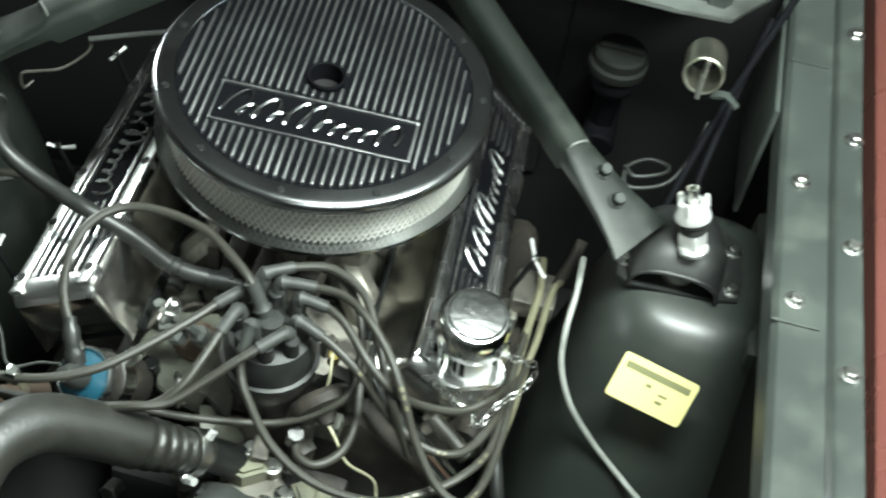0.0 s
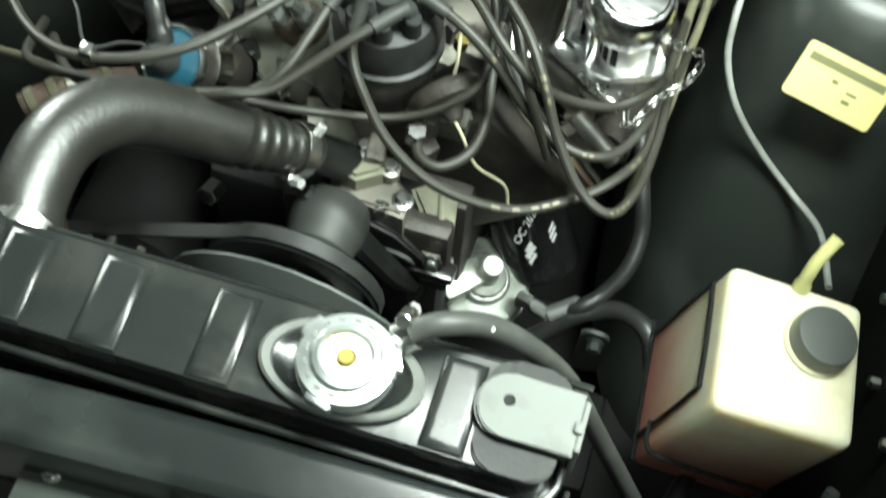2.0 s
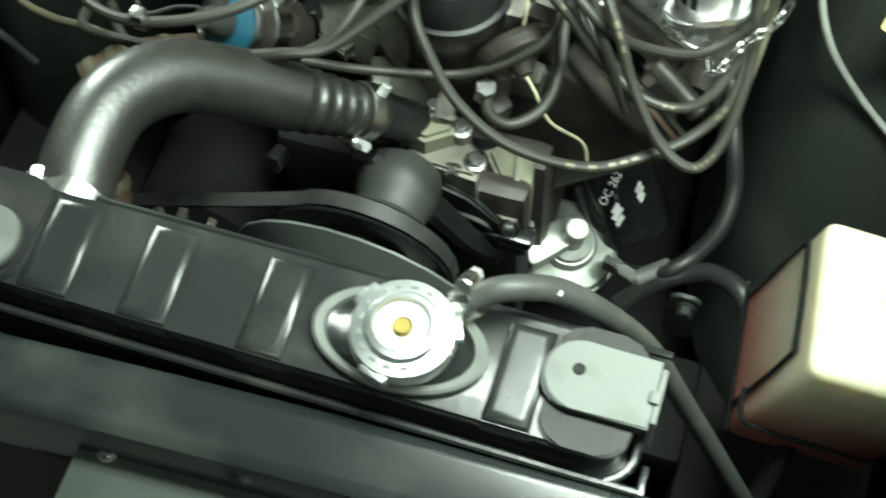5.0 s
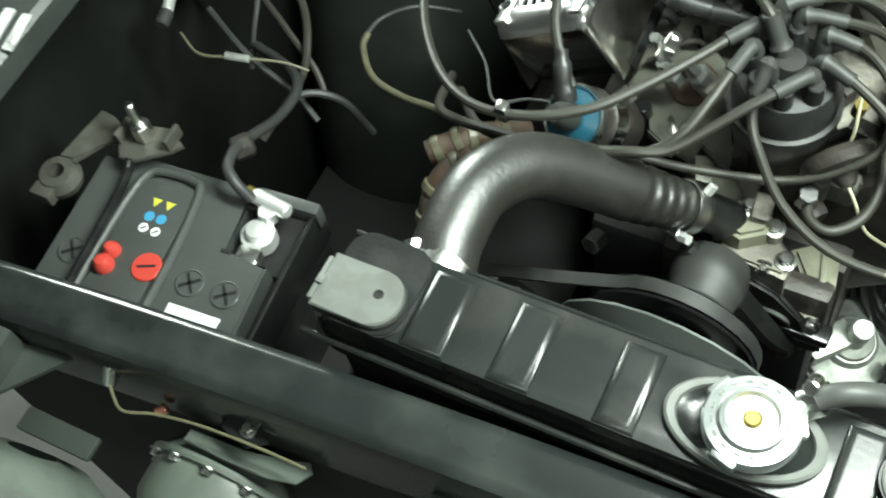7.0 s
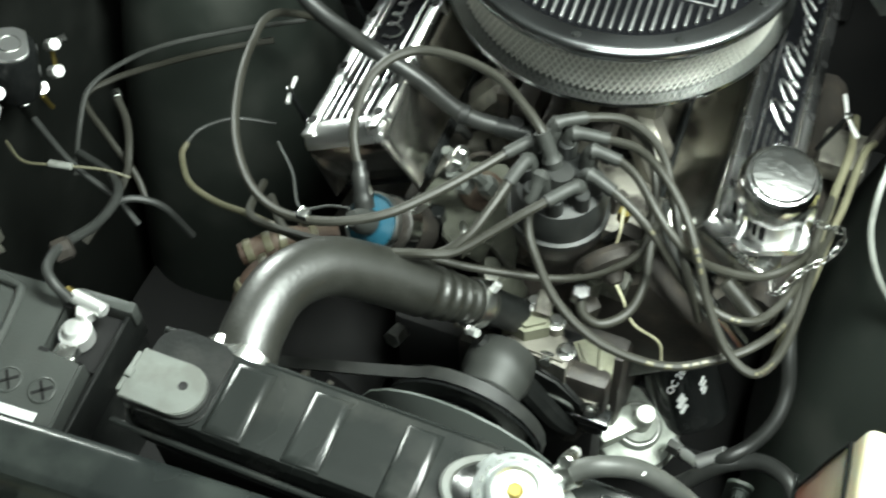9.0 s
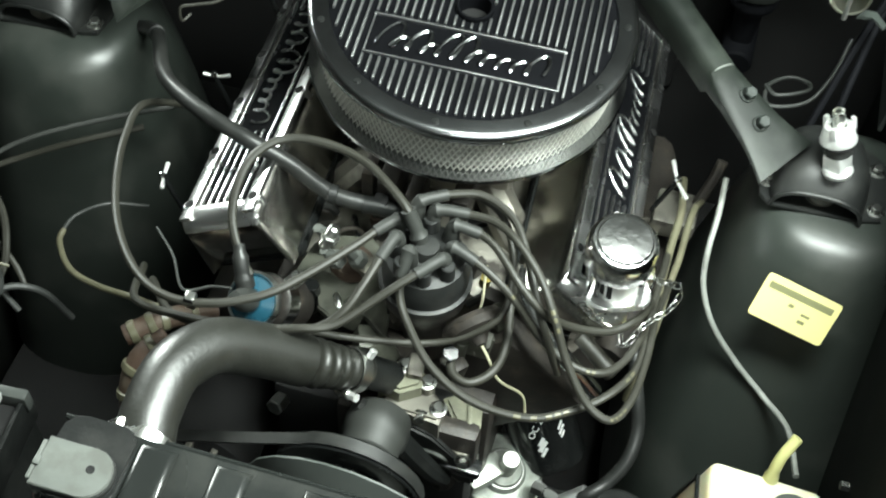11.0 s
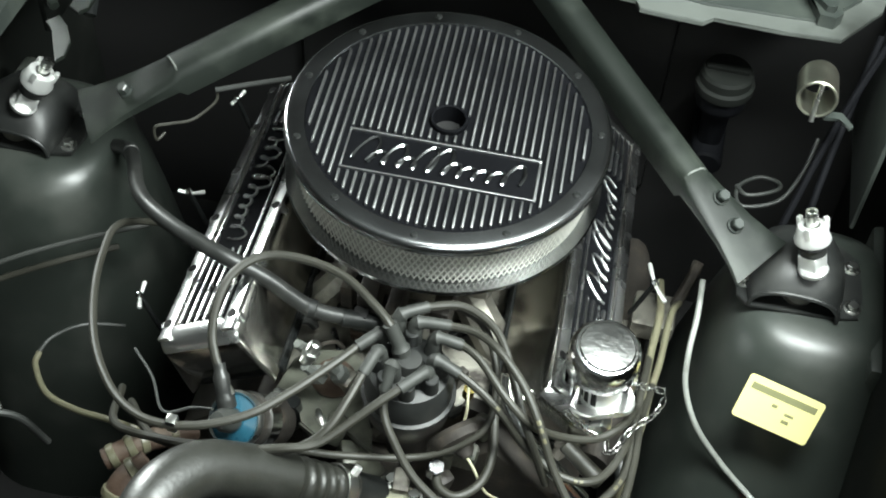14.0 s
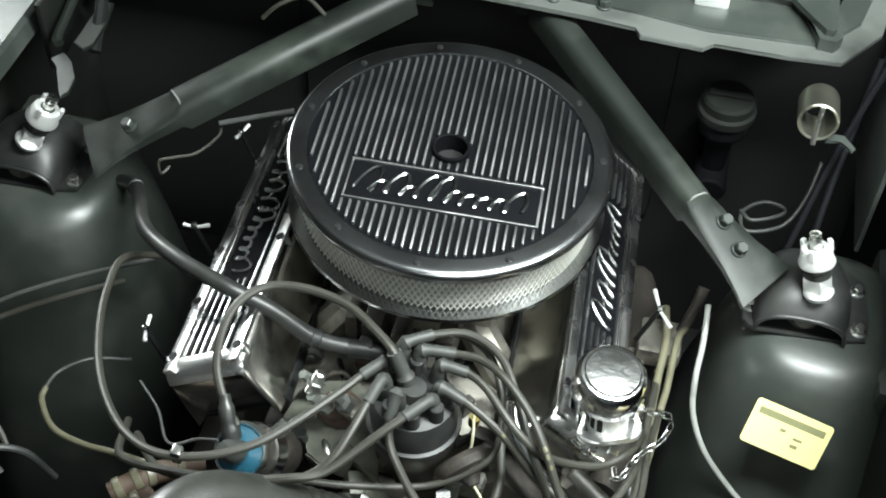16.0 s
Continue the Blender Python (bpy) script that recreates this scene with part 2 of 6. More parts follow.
def box(bm, lo, hi, bevel=0.0, m=None, segments=2):
    """An axis-aligned block from lo to hi, rounded, then moved by m."""
    res = bmesh.ops.create_cube(bm, size=1.0)
    vs = res["verts"]
    size = [h - l for l, h in zip(lo, hi)]
    mid = [(h + l) / 2 for l, h in zip(lo, hi)]
    bmesh.ops.transform(bm, verts=vs, matrix=Matrix.LocRotScale(mid, None, size))
    if bevel > 0:
        es = list({e for v in vs for e in v.link_edges})
        out = bmesh.ops.bevel(bm, geom=es, offset=bevel, segments=segments, profile=0.6, affect="EDGES")
        vs = list({v for f in out["faces"] for v in f.verts} | {v for v in vs if v.is_valid})
    if m is not None:
        bmesh.ops.transform(bm, verts=vs, matrix=m)
    return bm


def lathe(bm, profile, segs=32, m=None, closed=False):
    """Turn (radius, height) pairs about z."""
    rings = []
    for r, z in profile:
        if r < 1e-6:
            rings.append([bm.verts.new((0, 0, z))])
        else:
            rings.append([bm.verts.new((r * math.cos(2 * math.pi * k / segs), r * math.sin(2 * math.pi * k / segs), z)) for k in range(segs)])
    pairs = list(zip(rings, rings[1:])) + ([(rings[-1], rings[0])] if closed else [])
    for a, b in pairs:
        for k in range(segs):
            q = [a[k % len(a)], a[(k + 1) % len(a)], b[(k + 1) % len(b)], b[k % len(b)]]
            u = []
            for v in q:
                if v not in u:
                    u.append(v)
            if len(u) > 2:
                bm.faces.new(u)
    vs = [v for r in rings for v in r]
    if m is not None:
        bmesh.ops.transform(bm, verts=vs, matrix=m)
    return bm


def axis(p, q):
    """A frame at p whose z points to q."""
    p, q = Vector(p), Vector(q)
    return Matrix.Translation(p) @ (q - p).to_track_quat("Z", "Y").to_matrix().to_4x4()


def rod(bm, p, q, r0, r1=None, segs=16, soft=0.0):
    """A round bar from p to q with closed, slightly rounded ends."""
    r1 = r0 if r1 is None else r1
    d = (Vector(q) - Vector(p)).length
    s = soft
    prof = [(0, 0), (max(r0 - s, 1e-4), 0), (r0, s), (r1, d - s), (max(r1 - s, 1e-4), d), (0, d)] if s else [(0, 0), (r0, 0), (r1, d), (0, d)]
    return lathe(bm, prof, segs, axis(p, q))


def spline(pts, steps=8):
    pts = [Vector(p) for p in pts]
    ext = [2 * pts[0] - pts[1]] + pts + [2 * pts[-1] - pts[-2]]
    out = []
    for a, b, c, d in zip(ext, ext[1:], ext[2:], ext[3:]):
        for k in range(steps):
            t = k / steps
            out.append(0.5 * ((2 * b) + (c - a) * t + (2 * a - 5 * b + 4 * c - d) * t * t + (3 * b - a - 3 * c + d) * t ** 3))
    out.append(pts[-1])
    return out


def sweep(bm, pts, r, segs=10, steps=8, radius=None, smooth=True):
    """A round tube along pts; radius(t) scales r along the way."""
    path = spline(pts, steps) if smooth else [Vector(p) for p in pts]
    n = len(path)
    side = None
    rings = []
    for i, p in enumerate(path):
        tan = (path[min(i + 1, n - 1)] - path[max(i - 1, 0)]).normalized()
        if side is None:
            side = tan.orthogonal().normalized()
        side = (side - tan * side.dot(tan)).normalized()
        up = tan.cross(side)
        k = r * (radius(i / (n - 1)) if radius else 1)
        rings.append([bm.verts.new(p + k * (math.cos(a) * side + math.sin(a) * up)) for a in (2 * math.pi * j / segs for j in range(segs))])
    for a, b in zip(rings, rings[1:]):
        for j in range(segs):
            bm.faces.new((a[j], a[(j + 1) % segs], b[(j + 1) % segs], b[j]))
    bm.faces.new(rings[0][::-1])
    bm.faces.new(rings[-1])
    return bm


def slab(bm, outline, z0, z1, m=None, bevel=0.0):
    """A plate with the given (x, y) outline between two heights, its upper edge rounded."""
    lo = [bm.verts.new((x, y, z0)) for x, y in outline]
    hi = [bm.verts.new((x, y, z1)) for x, y in outline]
    n = len(outline)
    bm.faces.new(lo[::-1])
    top = bm.faces.new(hi)
    for k in range(n):
        bm.faces.new((lo[k], lo[(k + 1) % n], hi[(k + 1) % n], hi[k]))
    vs = lo + hi
    if bevel:
        out = bmesh.ops.bevel(bm, geom=list(top.edges), offset=bevel, segments=2, affect="EDGES")
        vs = list({v for v in vs if v.is_valid} | {v for f in out["faces"] for v in f.verts})
    if m is not None:
        bmesh.ops.transform(bm, verts=vs, matrix=m)
    return bm


def rounded(x0, y0, x1, y1, r, n=5):
    """The outline of a rectangle with round corners."""
    out = []
    for cx, cy, a0 in ((x1 - r, y1 - r, 0), (x0 + r, y1 - r, 90), (x0 + r, y0 + r, 180), (x1 - r, y0 + r, 270)):
        for k in range(n + 1):
            a = radians(a0 + 90 * k / n)
            out.append((cx + r * math.cos(a), cy + r * math.sin(a)))
    return out


def bolt_mesh(name, r, h, mat, washer=1.5):
    bm = B()
    lathe(bm, [(0, 0), (r * washer, 0), (r * washer, h * 0.2), (r * 1.05, h * 0.28)], 20)
    lathe(bm, [(r, h * 0.2), (r, h * 0.88), (r * 0.82, h), (0, h)], 6)
    return mesh_of(name, bm, mat, 30)


BOLT_ZINC = bolt_mesh("bolt", 0.0065, 0.008, STEEL)
BOLT_GREY = bolt_mesh("bolt", 0.0072, 0.0115, BAYGREY, 1.25)
BOLT_DARK = bolt_mesh("bolt", 0.0035, 0.0018, CASEP, 1.2)
BOLT_SMALL = bolt_mesh("bolt", 0.0045, 0.006, STEEL)


def facing(p, n):
    """The pose of a piece that sits at p and stands up along n."""
    return axis(p, Vector(p) + Vector(n))


def scribble(bm, origin, ux, uy, un, length, height, r):
    """A raised flourish of loops and waves on an emblem plate."""
    o, ux, uy, un = Vector(origin), Vector(ux), Vector(uy), Vector(un)
    tall = (1.0, 0.46, 0.86, 0.40, 0.98, 1.0, 0.50, 0.44, 0.42, 0.46, 0.84)
    n = len(tall)
    pts = []
    for i, h in enumerate(tall):            # loops of uneven height, leaning forward
        for k in range(10):
            a = 2 * math.pi * k / 10
            y = height * (h * (1 - math.cos(a)) / 2 - 0.42)
            x = length * ((i + k / 10) / n - 0.5) - length / n * 0.30 * math.sin(a) * (0.7 + 0.5 * h) + 0.34 * y
            pts.append(o + ux * x + uy * y + un * r * 0.4)
    return sweep(bm, pts, r, 6, 2)

# ---- the setting ----
solid("floor", box(B(), (-3.2, -4.0, -0.1), (3.2, 3.0, 0.0)), FLOORM, "oil-stained grey concrete garage floor", "floor", kind="structure")
solid("ceiling", box(B(), (-3.2, -4.0, 2.7), (3.2, 3.0, 2.8)), WALLM, "plain grey garage ceiling", "ceiling", kind="structure")
for nm, lo, hi in (("wall_west", (-3.3, -4.0, 0), (-3.2, 3.0, 2.7)), ("wall_east", (3.2, -4.0, 0), (3.3, 3.0, 2.7)),
                   ("wall_north", (-3.2, 3.0, 0), (3.2, 3.1, 2.7)), ("wall_south", (-3.2, -4.1, 0), (3.2, -4.0, 2.7))):
    solid(nm, box(B(), lo, hi), WALLM, "plain painted garage wall", "wall", kind="structure")

MID = -0.042          # the car's centre line
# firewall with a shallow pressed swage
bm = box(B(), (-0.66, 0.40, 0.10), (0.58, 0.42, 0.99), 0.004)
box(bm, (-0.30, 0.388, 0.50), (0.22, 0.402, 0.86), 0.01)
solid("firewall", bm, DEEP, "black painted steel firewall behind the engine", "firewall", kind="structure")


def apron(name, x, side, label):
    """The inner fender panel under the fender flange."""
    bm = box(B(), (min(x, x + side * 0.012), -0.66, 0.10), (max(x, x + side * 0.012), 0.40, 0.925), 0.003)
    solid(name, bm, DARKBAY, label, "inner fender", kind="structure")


apron("inner_fender_east", 0.500, 1, "inner fender panel beside the washer bottle, black with shade in the colour")
apron("inner_fender_west", -0.635, -1, "inner fender panel beside the battery, black with shade in the colour")
# low chassis parts use the near-black that carries the depth's shade
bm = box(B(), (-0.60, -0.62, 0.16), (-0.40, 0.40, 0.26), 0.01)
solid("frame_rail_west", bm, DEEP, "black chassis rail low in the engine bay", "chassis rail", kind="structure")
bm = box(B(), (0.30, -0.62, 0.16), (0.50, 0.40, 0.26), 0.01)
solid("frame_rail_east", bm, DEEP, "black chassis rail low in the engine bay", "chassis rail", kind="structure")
# added sheet, not a known part: hides the pale floor, stands for shade
solid("undertray", box(B(), (-0.66, -0.66, 0.12), (0.56, 0.42, 0.13), 0.002), DEEP, "black sheet added below the engine to keep the gaps dark", "undertray", kind="structure")
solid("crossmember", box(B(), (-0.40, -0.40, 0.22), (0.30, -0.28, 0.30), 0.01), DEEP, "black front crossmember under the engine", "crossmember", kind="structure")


def fender(name, x_in, x_mid, x_out, label):
    """Flange with a folded ridge, then the painted outer skin."""
    s = 1 if x_out > x_in else -1
    f = thing(name, (x_mid, -0.1, 0.93), label, "fender", kind="structure")
    sec = [(x_in, 0.906), (x_in + s * 0.004, 0.926), (x_in + s * 0.010, 0.931), (x_mid - s * 0.004, 0.931), (x_mid, 0.938), (x_mid + s * 0.003, 0.940),
           (x_out, 0.942), (x_out + s * 0.002, 0.90), (x_out - s * 0.002, 0.90), (x_out - s * 0.002, 0.938), (x_mid + s * 0.002, 0.936),
           (x_mid - s * 0.002, 0.927), (x_in + s * 0.014, 0.927), (x_in + s * 0.008, 0.922), (x_in + s * 0.003, 0.906)]
    bm = B()
    ys = [-0.70 + 1.10 * k / 22 for k in range(23)]
    rows = [[bm.verts.new((x + s * 0.010 * ((-y + 0.05) / 0.4 if y < 0.05 else 0) * 0.6, y, z)) for x, z in sec] for y in ys]
    n = len(sec)
    for a, b in zip(rows, rows[1:]):
        for k in range(n):
            bm.faces.new((a[k], a[(k + 1) % n], b[(k + 1) % n], b[k]))
    part("flange", bm, BAYGREY, f, "satin grey-black bolted flange with a folded ridge")
    bm = B()
    ys2 = [-0.72 + 1.2 * k / 16 for k in range(17)]
    sec2 = [(0.012, 0.900), (0.016, 0.945), (0.030, 0.956), (0.07, 0.957), (0.13, 0.945), (0.18, 0.90), (0.20, 0.80), (0.20, 0.55)]
    rows = [[bm.verts.new((x_out + s * a, y, z)) for a, z in sec2] for y in ys2]
    for a, b in zip(rows, rows[1:]):
        for k in range(len(sec2) - 1):
            bm.faces.new((a[k], a[k + 1], b[k + 1], b[k]))
    ext = bmesh.ops.extrude_face_region(bm, geom=bm.faces[:])
    bmesh.ops.translate(bm, verts=[v for v in ext["geom"] if isinstance(v, bmesh.types.BMVert)], vec=(-s * 0.002, 0, -0.002))
    part("outer_skin", bm, BROWN, f, "maroon painted outer fender skin")
    for y in (0.30, 0.12, -0.035, -0.19, -0.33, -0.50):
        piece("bolt", BOLT_ZINC, f, pose(x_mid + s * 0.018, y - 0.02, 0.941, 4, 0, 20 * y * 50))
    for y in (0.03, -0.13, -0.42):
        piece("bolt", BOLT_ZINC, f, pose(x_in + s * 0.026, y, 0.931, 0, 6, 33 + y * 400))
    for y in (-0.16, 0.22):
        part("overlap_seam", box(B(), (min(x_in, x_mid) + 0.006, y, 0.931), (max(x_in, x_mid) - 0.008, y + 0.003, 0.9335), 0.001), BAYGREY, f)
    return f


def flange_clip(x, y, label):
    c = thing("flange_clip", (x, y, 0.93), label, "clip", "clips on the fender flange")
    part("plate", slab(B(), rounded(-0.005, -0.019, 0.005, 0.019, 0.0015), 0.0, 0.002, pose(x, y, 0.9312, 0, 0, 8), 0.0006), ZINCW, c)
    part("lug", box(B(), (-0.003, -0.012, 0.002), (0.003, 0.012, 0.004), 0.0008, pose(x, y, 0.9312, 0, 0, 8)), ZINCW, c)


fender("fender_east", 0.462, 0.520, 0.546, "grey-black fender flange with zinc bolts and maroon outer skin")
fender("fender_west", -0.532, -0.592, -0.622, "grey-black fender flange with zinc bolts and maroon outer skin")

flange_clip(-0.564, -0.491, "pale clip pressed into the fender flange")
flange_clip(-0.546, -0.491, "pale clip pressed into the fender flange")

# cowl lip: the torn-edged grey plate above the firewall, raised towards the driver's side
cowl = thing("cowl_panel", (0, 0.35, 0.95), "worn grey steel cowl lip above the firewall with a raised pressing", "cowl panel", kind="structure")
edge = [(-0.64, 0.262), (-0.30, 0.258), (-0.02, 0.252), (0.10, 0.246), (0.162, 0.240), (0.168, 0.226), (0.24, 0.222), (0.252, 0.234), (0.33, 0.232), (0.395, 0.236),
        (0.44, 0.30), (0.47, 0.46), (-0.64, 0.46)]
part("lip", slab(B(), edge, 0.950, 0.956, bevel=0.001), COWLM, cowl)
part("upper_panel", slab(B(), [(-0.62, 0.288), (-0.02, 0.278), (0.16, 0.264), (0.24, 0.252), (0.345, 0.256), (0.372, 0.258), (0.415, 0.31), (0.45, 0.455), (-0.62, 0.455)], 0.955, 0.9595, bevel=0.0015), BAYGREY, cowl, "dark worn panel behind the lip")
part("pressing", slab(B(), [(0.20, 0.318), (0.335, 0.322), (0.350, 0.300), (0.366, 0.252), (0.384, 0.250), (0.392, 0.262), (0.376, 0.310), (0.392, 0.345), (0.40, 0.44), (0.20, 0.44)], 0.956, 0.980, bevel=0.008), BAYGREY, cowl)
part("clip_plate", box(B(), (0.222, 0.296, 0.957), (0.262, 0.316, 0.972), 0.003), ZINCW, cowl, "bright bare metal clip")
for x in (-0.24, -0.12, 0.01, 0.06, 0.12):
    piece("bolt", BOLT_GREY, cowl, pose(x, 0.268, 0.956, 0, 0, x * 900))

# hood standing open on its hinges
hood = thing("hood", (MID, 0.42, 1.0), "open hood with a satin grey underside above the engine bay", "hood")
hm = pose(MID, 0.44, 1.00, 119, 0, 0)
part("inner_panel", box(B(), (-0.66, 0.02, 0.0), (0.66, 1.15, 0.012), 0.006, hm), HOODIN, hood)
part("outer_skin", box(B(), (-0.68, 0.0, -0.020), (0.68, 1.18, -0.002), 0.008, hm), BROWN, hood, "maroon painted outer skin")
for x in (-0.4, 0.0, 0.4):
    part("stiffener", box(B(), (x - 0.04, 0.08, 0.012), (x + 0.04, 1.08, 0.03), 0.008, hm), HOODIN, hood)


# ---- radiator support rail and what is bolted in front of it ----
def rail_y(x):
    return -0.6235 + 0.045 * x - 0.05 * x * x


sup = thing("radiator_support", (MID, -0.64, 0.87), "semi-gloss black upper radiator support panel", "radiator support", kind="structure")
bm = B()
sec = [(0.004, 0.835), (0.002, 0.872), (-0.002, 0.876), (-0.006, 0.8772), (-0.009, 0.8771), (-0.034, 0.8754), (-0.038, 0.8748), (-0.043, 0.871), (-0.046, 0.861), (-0.048, 0.80), (-0.045, 0.80),
       (-0.042, 0.859), (-0.036, 0.869), (-0.006, 0.872), (0.000, 0.835)]
rows = []
for k in range(41):
    x = -0.63 + 1.20 * k / 40
    rows.append([bm.verts.new((x, rail_y(x) + dy, z)) for dy, z in sec])
for a, b in zip(rows, rows[1:]):
    for k in range(len(sec)):
        bm.faces.new((a[k], a[(k + 1) % len(sec)], b[(k + 1) % len(sec)], b[k]))
part("rail", bm, RAILP, sup)
for x, y in ((0.098, -0.668), (-0.20, -0.672), (0.30, -0.668)):
    piece("bolt", BOLT_SMALL, sup, pose(x, y + 0.004, 0.862, -14, 0, x * 500))
bm = B()
for k in range(22):
    x = 0.125 + 0.20 * k / 21
    box(bm, (x, -0.70, 0.45), (x + 0.0022, -0.680, 0.76))
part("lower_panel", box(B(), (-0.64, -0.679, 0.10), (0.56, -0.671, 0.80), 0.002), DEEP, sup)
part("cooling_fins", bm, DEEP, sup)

# hood latch plate
latch = thing("hood_latch_plate", (0.015, -0.70, 0.85), "grey painted hood latch plate with cut-outs and zinc bolts", "latch plate")
outer = rounded(-0.088, -0.86, 0.116, -0.668, 0.012)
CUTS = ([(-0.052, -0.728), (-0.040, -0.712), (-0.018, -0.707), (-0.008, -0.713), (-0.001, -0.722), (0.015, -0.726), (0.032, -0.724), (0.042, -0.742), (0.040, -0.80), (-0.052, -0.80)],
        [(0.050, -0.712), (0.056, -0.704), (0.066, -0.702), (0.074, -0.708), (0.077, -0.725), (0.062, -0.728), (0.060, -0.79), (0.050, -0.79)])


def pierced(bm, outline, holes, z0, z1):
    """A plate with real holes: both faces are filled round the hole edges, and all edges are walled."""
    faces = []
    for z in (z0, z1):
        es = []
        loops = []
        for ring in [outline] + list(holes):
            vs = [bm.verts.new((x, y, z)) for x, y in ring]
            loops.append(vs)
            es += [bm.edges.new((vs[k], vs[(k + 1) % len(vs)])) for k in range(len(vs))]
        bmesh.ops.triangle_fill(bm, use_beauty=True, use_dissolve=False, edges=es)
        faces.append(loops)
    for a, b in zip(*faces):
        for k in range(len(a)):
            bm.faces.new((a[k], a[(k + 1) % len(a)], b[(k + 1) % len(b)], b[k]))
    return bm


part("plate", pierced(B(), outer, CUTS, 0.827, 0.8305), LATCHP, latch)
part("rolled_edge", sweep(B(), [(-0.085, -0.674, 0.834), (0.0, -0.672, 0.835), (0.100, -0.668, 0.835), (0.113, -0.674, 0.833), (0.116, -0.69, 0.830), (0.117, -0.80, 0.828)], 0.003, 8, 5), BAY, latch)
part("inner_plate", slab(B(), [(-0.030, -0.80), (-0.024, -0.742), (0.000, -0.732), (0.030, -0.738), (0.036, -0.80)], 0.806, 0.810, None, 0.001), LATCHP, latch)
for pts in CUTS:
    part("rim", sweep(B(), [(x, y, 0.832) for x, y in pts + pts[:2]], 0.0022, 6, 3), BAY, latch)
for x, y, me in ((0.090, -0.673, BOLT_SMALL), (-0.068, -0.682, BOLT_SMALL), (0.018, -0.698, BOLT_GREY), (0.094, -0.711, BOLT_GREY)):
    piece("bolt", me, latch, pose(x, y, 0.831, 0, 0, x * 800))
latch.location.y += 0.010


# ---- radiator ----
rad = thing("radiator", (0.02, -0.573, 0.36), "gloss black radiator with a ribbed top tank behind the front rail", "radiator")
bm = slab(B(), rounded(-0.204, -0.606, 0.238, -0.538, 0.016), 0.866, 0.900)
top = max(bm.faces, key=lambda f: f.calc_center_median().z)
bmesh.ops.bevel(bm, geom=list(top.edges), offset=0.014, segments=4, profile=0.5, affect="EDGES")
tank = part("top_tank", bm, TANK, rad)
loop = [(x, y, 0.877) for x, y in rounded(-0.2125, -0.6145, 0.2460, -0.5270, 0.022, 6)]
part("seam_flange", sweep(B(), loop + loop[:2], 0.0028, 8, 2), TANK, rad)
part("lower_flange", slab(B(), rounded(-0.2125, -0.6145, 0.2460, -0.5270, 0.022), 0.860, 0.871, bevel=0.001), GLOSS, rad)
for x0, x1 in ((-0.1365, -0.108), (-0.070, -0.043), (0.0075, 0.032), (0.159, 0.183)):
    bm = B()
    xm, h0, h1 = (x0 + x1) / 2, (x1 - x0) / 2 + 0.0030, (x1 - x0) / 2 - 0.0030
    rings = []
    for hx, ys, z in ((h0, (-0.6075, -0.5400), 0.888), (h0, (-0.6062, -0.5415), 0.8985), (h0 - 0.0009, (-0.6050, -0.5428), 0.9010), (h0 - 0.0028, (-0.6030, -0.5445), 0.9029), (h1, (-0.5995, -0.5475), 0.9038), (h1 - 0.0012, (-0.5983, -0.5487), 0.9038)):
        rings.append([bm.verts.new((xm + sx * hx, ys[1] if sy > 0 else ys[0], z)) for sx, sy in ((-1, -1), (1, -1), (1, 1), (-1, 1))])
    for a, b in zip(rings, rings[1:]):
        for k in range(4):
            bm.faces.new((a[k], a[(k + 1) % 4], b[(k + 1) % 4], b[k]))
    bm.faces.new(rings[-1])
    part("raised_rib", bm, TANK, rad, angle=44)
# added matte plates darken the tank ends and stop the lamp mirroring there
for x0, x1 in ((-0.207, -0.142), (0.1875, 0.2405)):
    part("end_pan", slab(B(), rounded(x0, -0.6085, x1, -0.5335, 0.016), 0.897, 0.9035, bevel=0.0015), CASEP, rad, "dull black plate added on the tank end to damp its reflection")
part("filler_dish", lathe(B(), [(0.0, 0.9005), (0.026, 0.9005), (0.031, 0.9025), (0.0375, 0.9062), (0.0395, 0.9056), (0.0400, 0.896)], 40,
     Matrix.Translation((0.098, -0.574, 0)) @ Matrix.Diagonal((1.33, 0.80, 1, 1))), TANK, rad)
# rim coloured paler than the tank to show it catching light
part("dish_rim", lathe(B(), [(0.0335, 0.9045), (0.0345, 0.9072), (0.0385, 0.9080), (0.0402, 0.9062), (0.0402, 0.9030)], 44,
     Matrix.Translation((0.098, -0.574, 0)) @ Matrix.Diagonal((1.33, 0.80, 1, 1))), GREYST, rad, "pale rim of the filler dish, its lit look put into the colour")
part("filler_neck", lathe(B(), [(0.020, 0.897), (0.020, 0.912), (0.026, 0.915), (0.026, 0.918), (0, 0.918)], 32, Matrix.Translation((0.102, -0.575, 0))), STEEL, rad)
cap = part("pressure_cap", lathe(B(), [(0.024, 0.914), (0.0305, 0.915), (0.0315, 0.917), (0.0315, 0.924), (0.030, 0.9275), (0.0225, 0.9285), (0.0205, 0.9315), (0.0175, 0.932),
                                      (0.0155, 0.9290), (0.010, 0.9285), (0, 0.9285)], 48, Matrix.Translation((0.102, -0.575, 0))), CAPZ, rad, "bright zinc pressure cap with ears")
for a in (20, 150, 255):
    part("ear", box(B(), (0.026, -0.009, 0.915), (0.0342, 0.009, 0.9262), 0.003, pose(0.102, -0.575, 0, 0, 0, a)), CAPZ, cap)
part("rivet", lathe(B(), [(0, 0.931), (0.0045, 0.931), (0.0062, 0.9295), (0.0062, 0.928)], 20, Matrix.Translation((0.102, -0.575, 0))), BRASS, cap, "brass centre rivet")
bm = B()
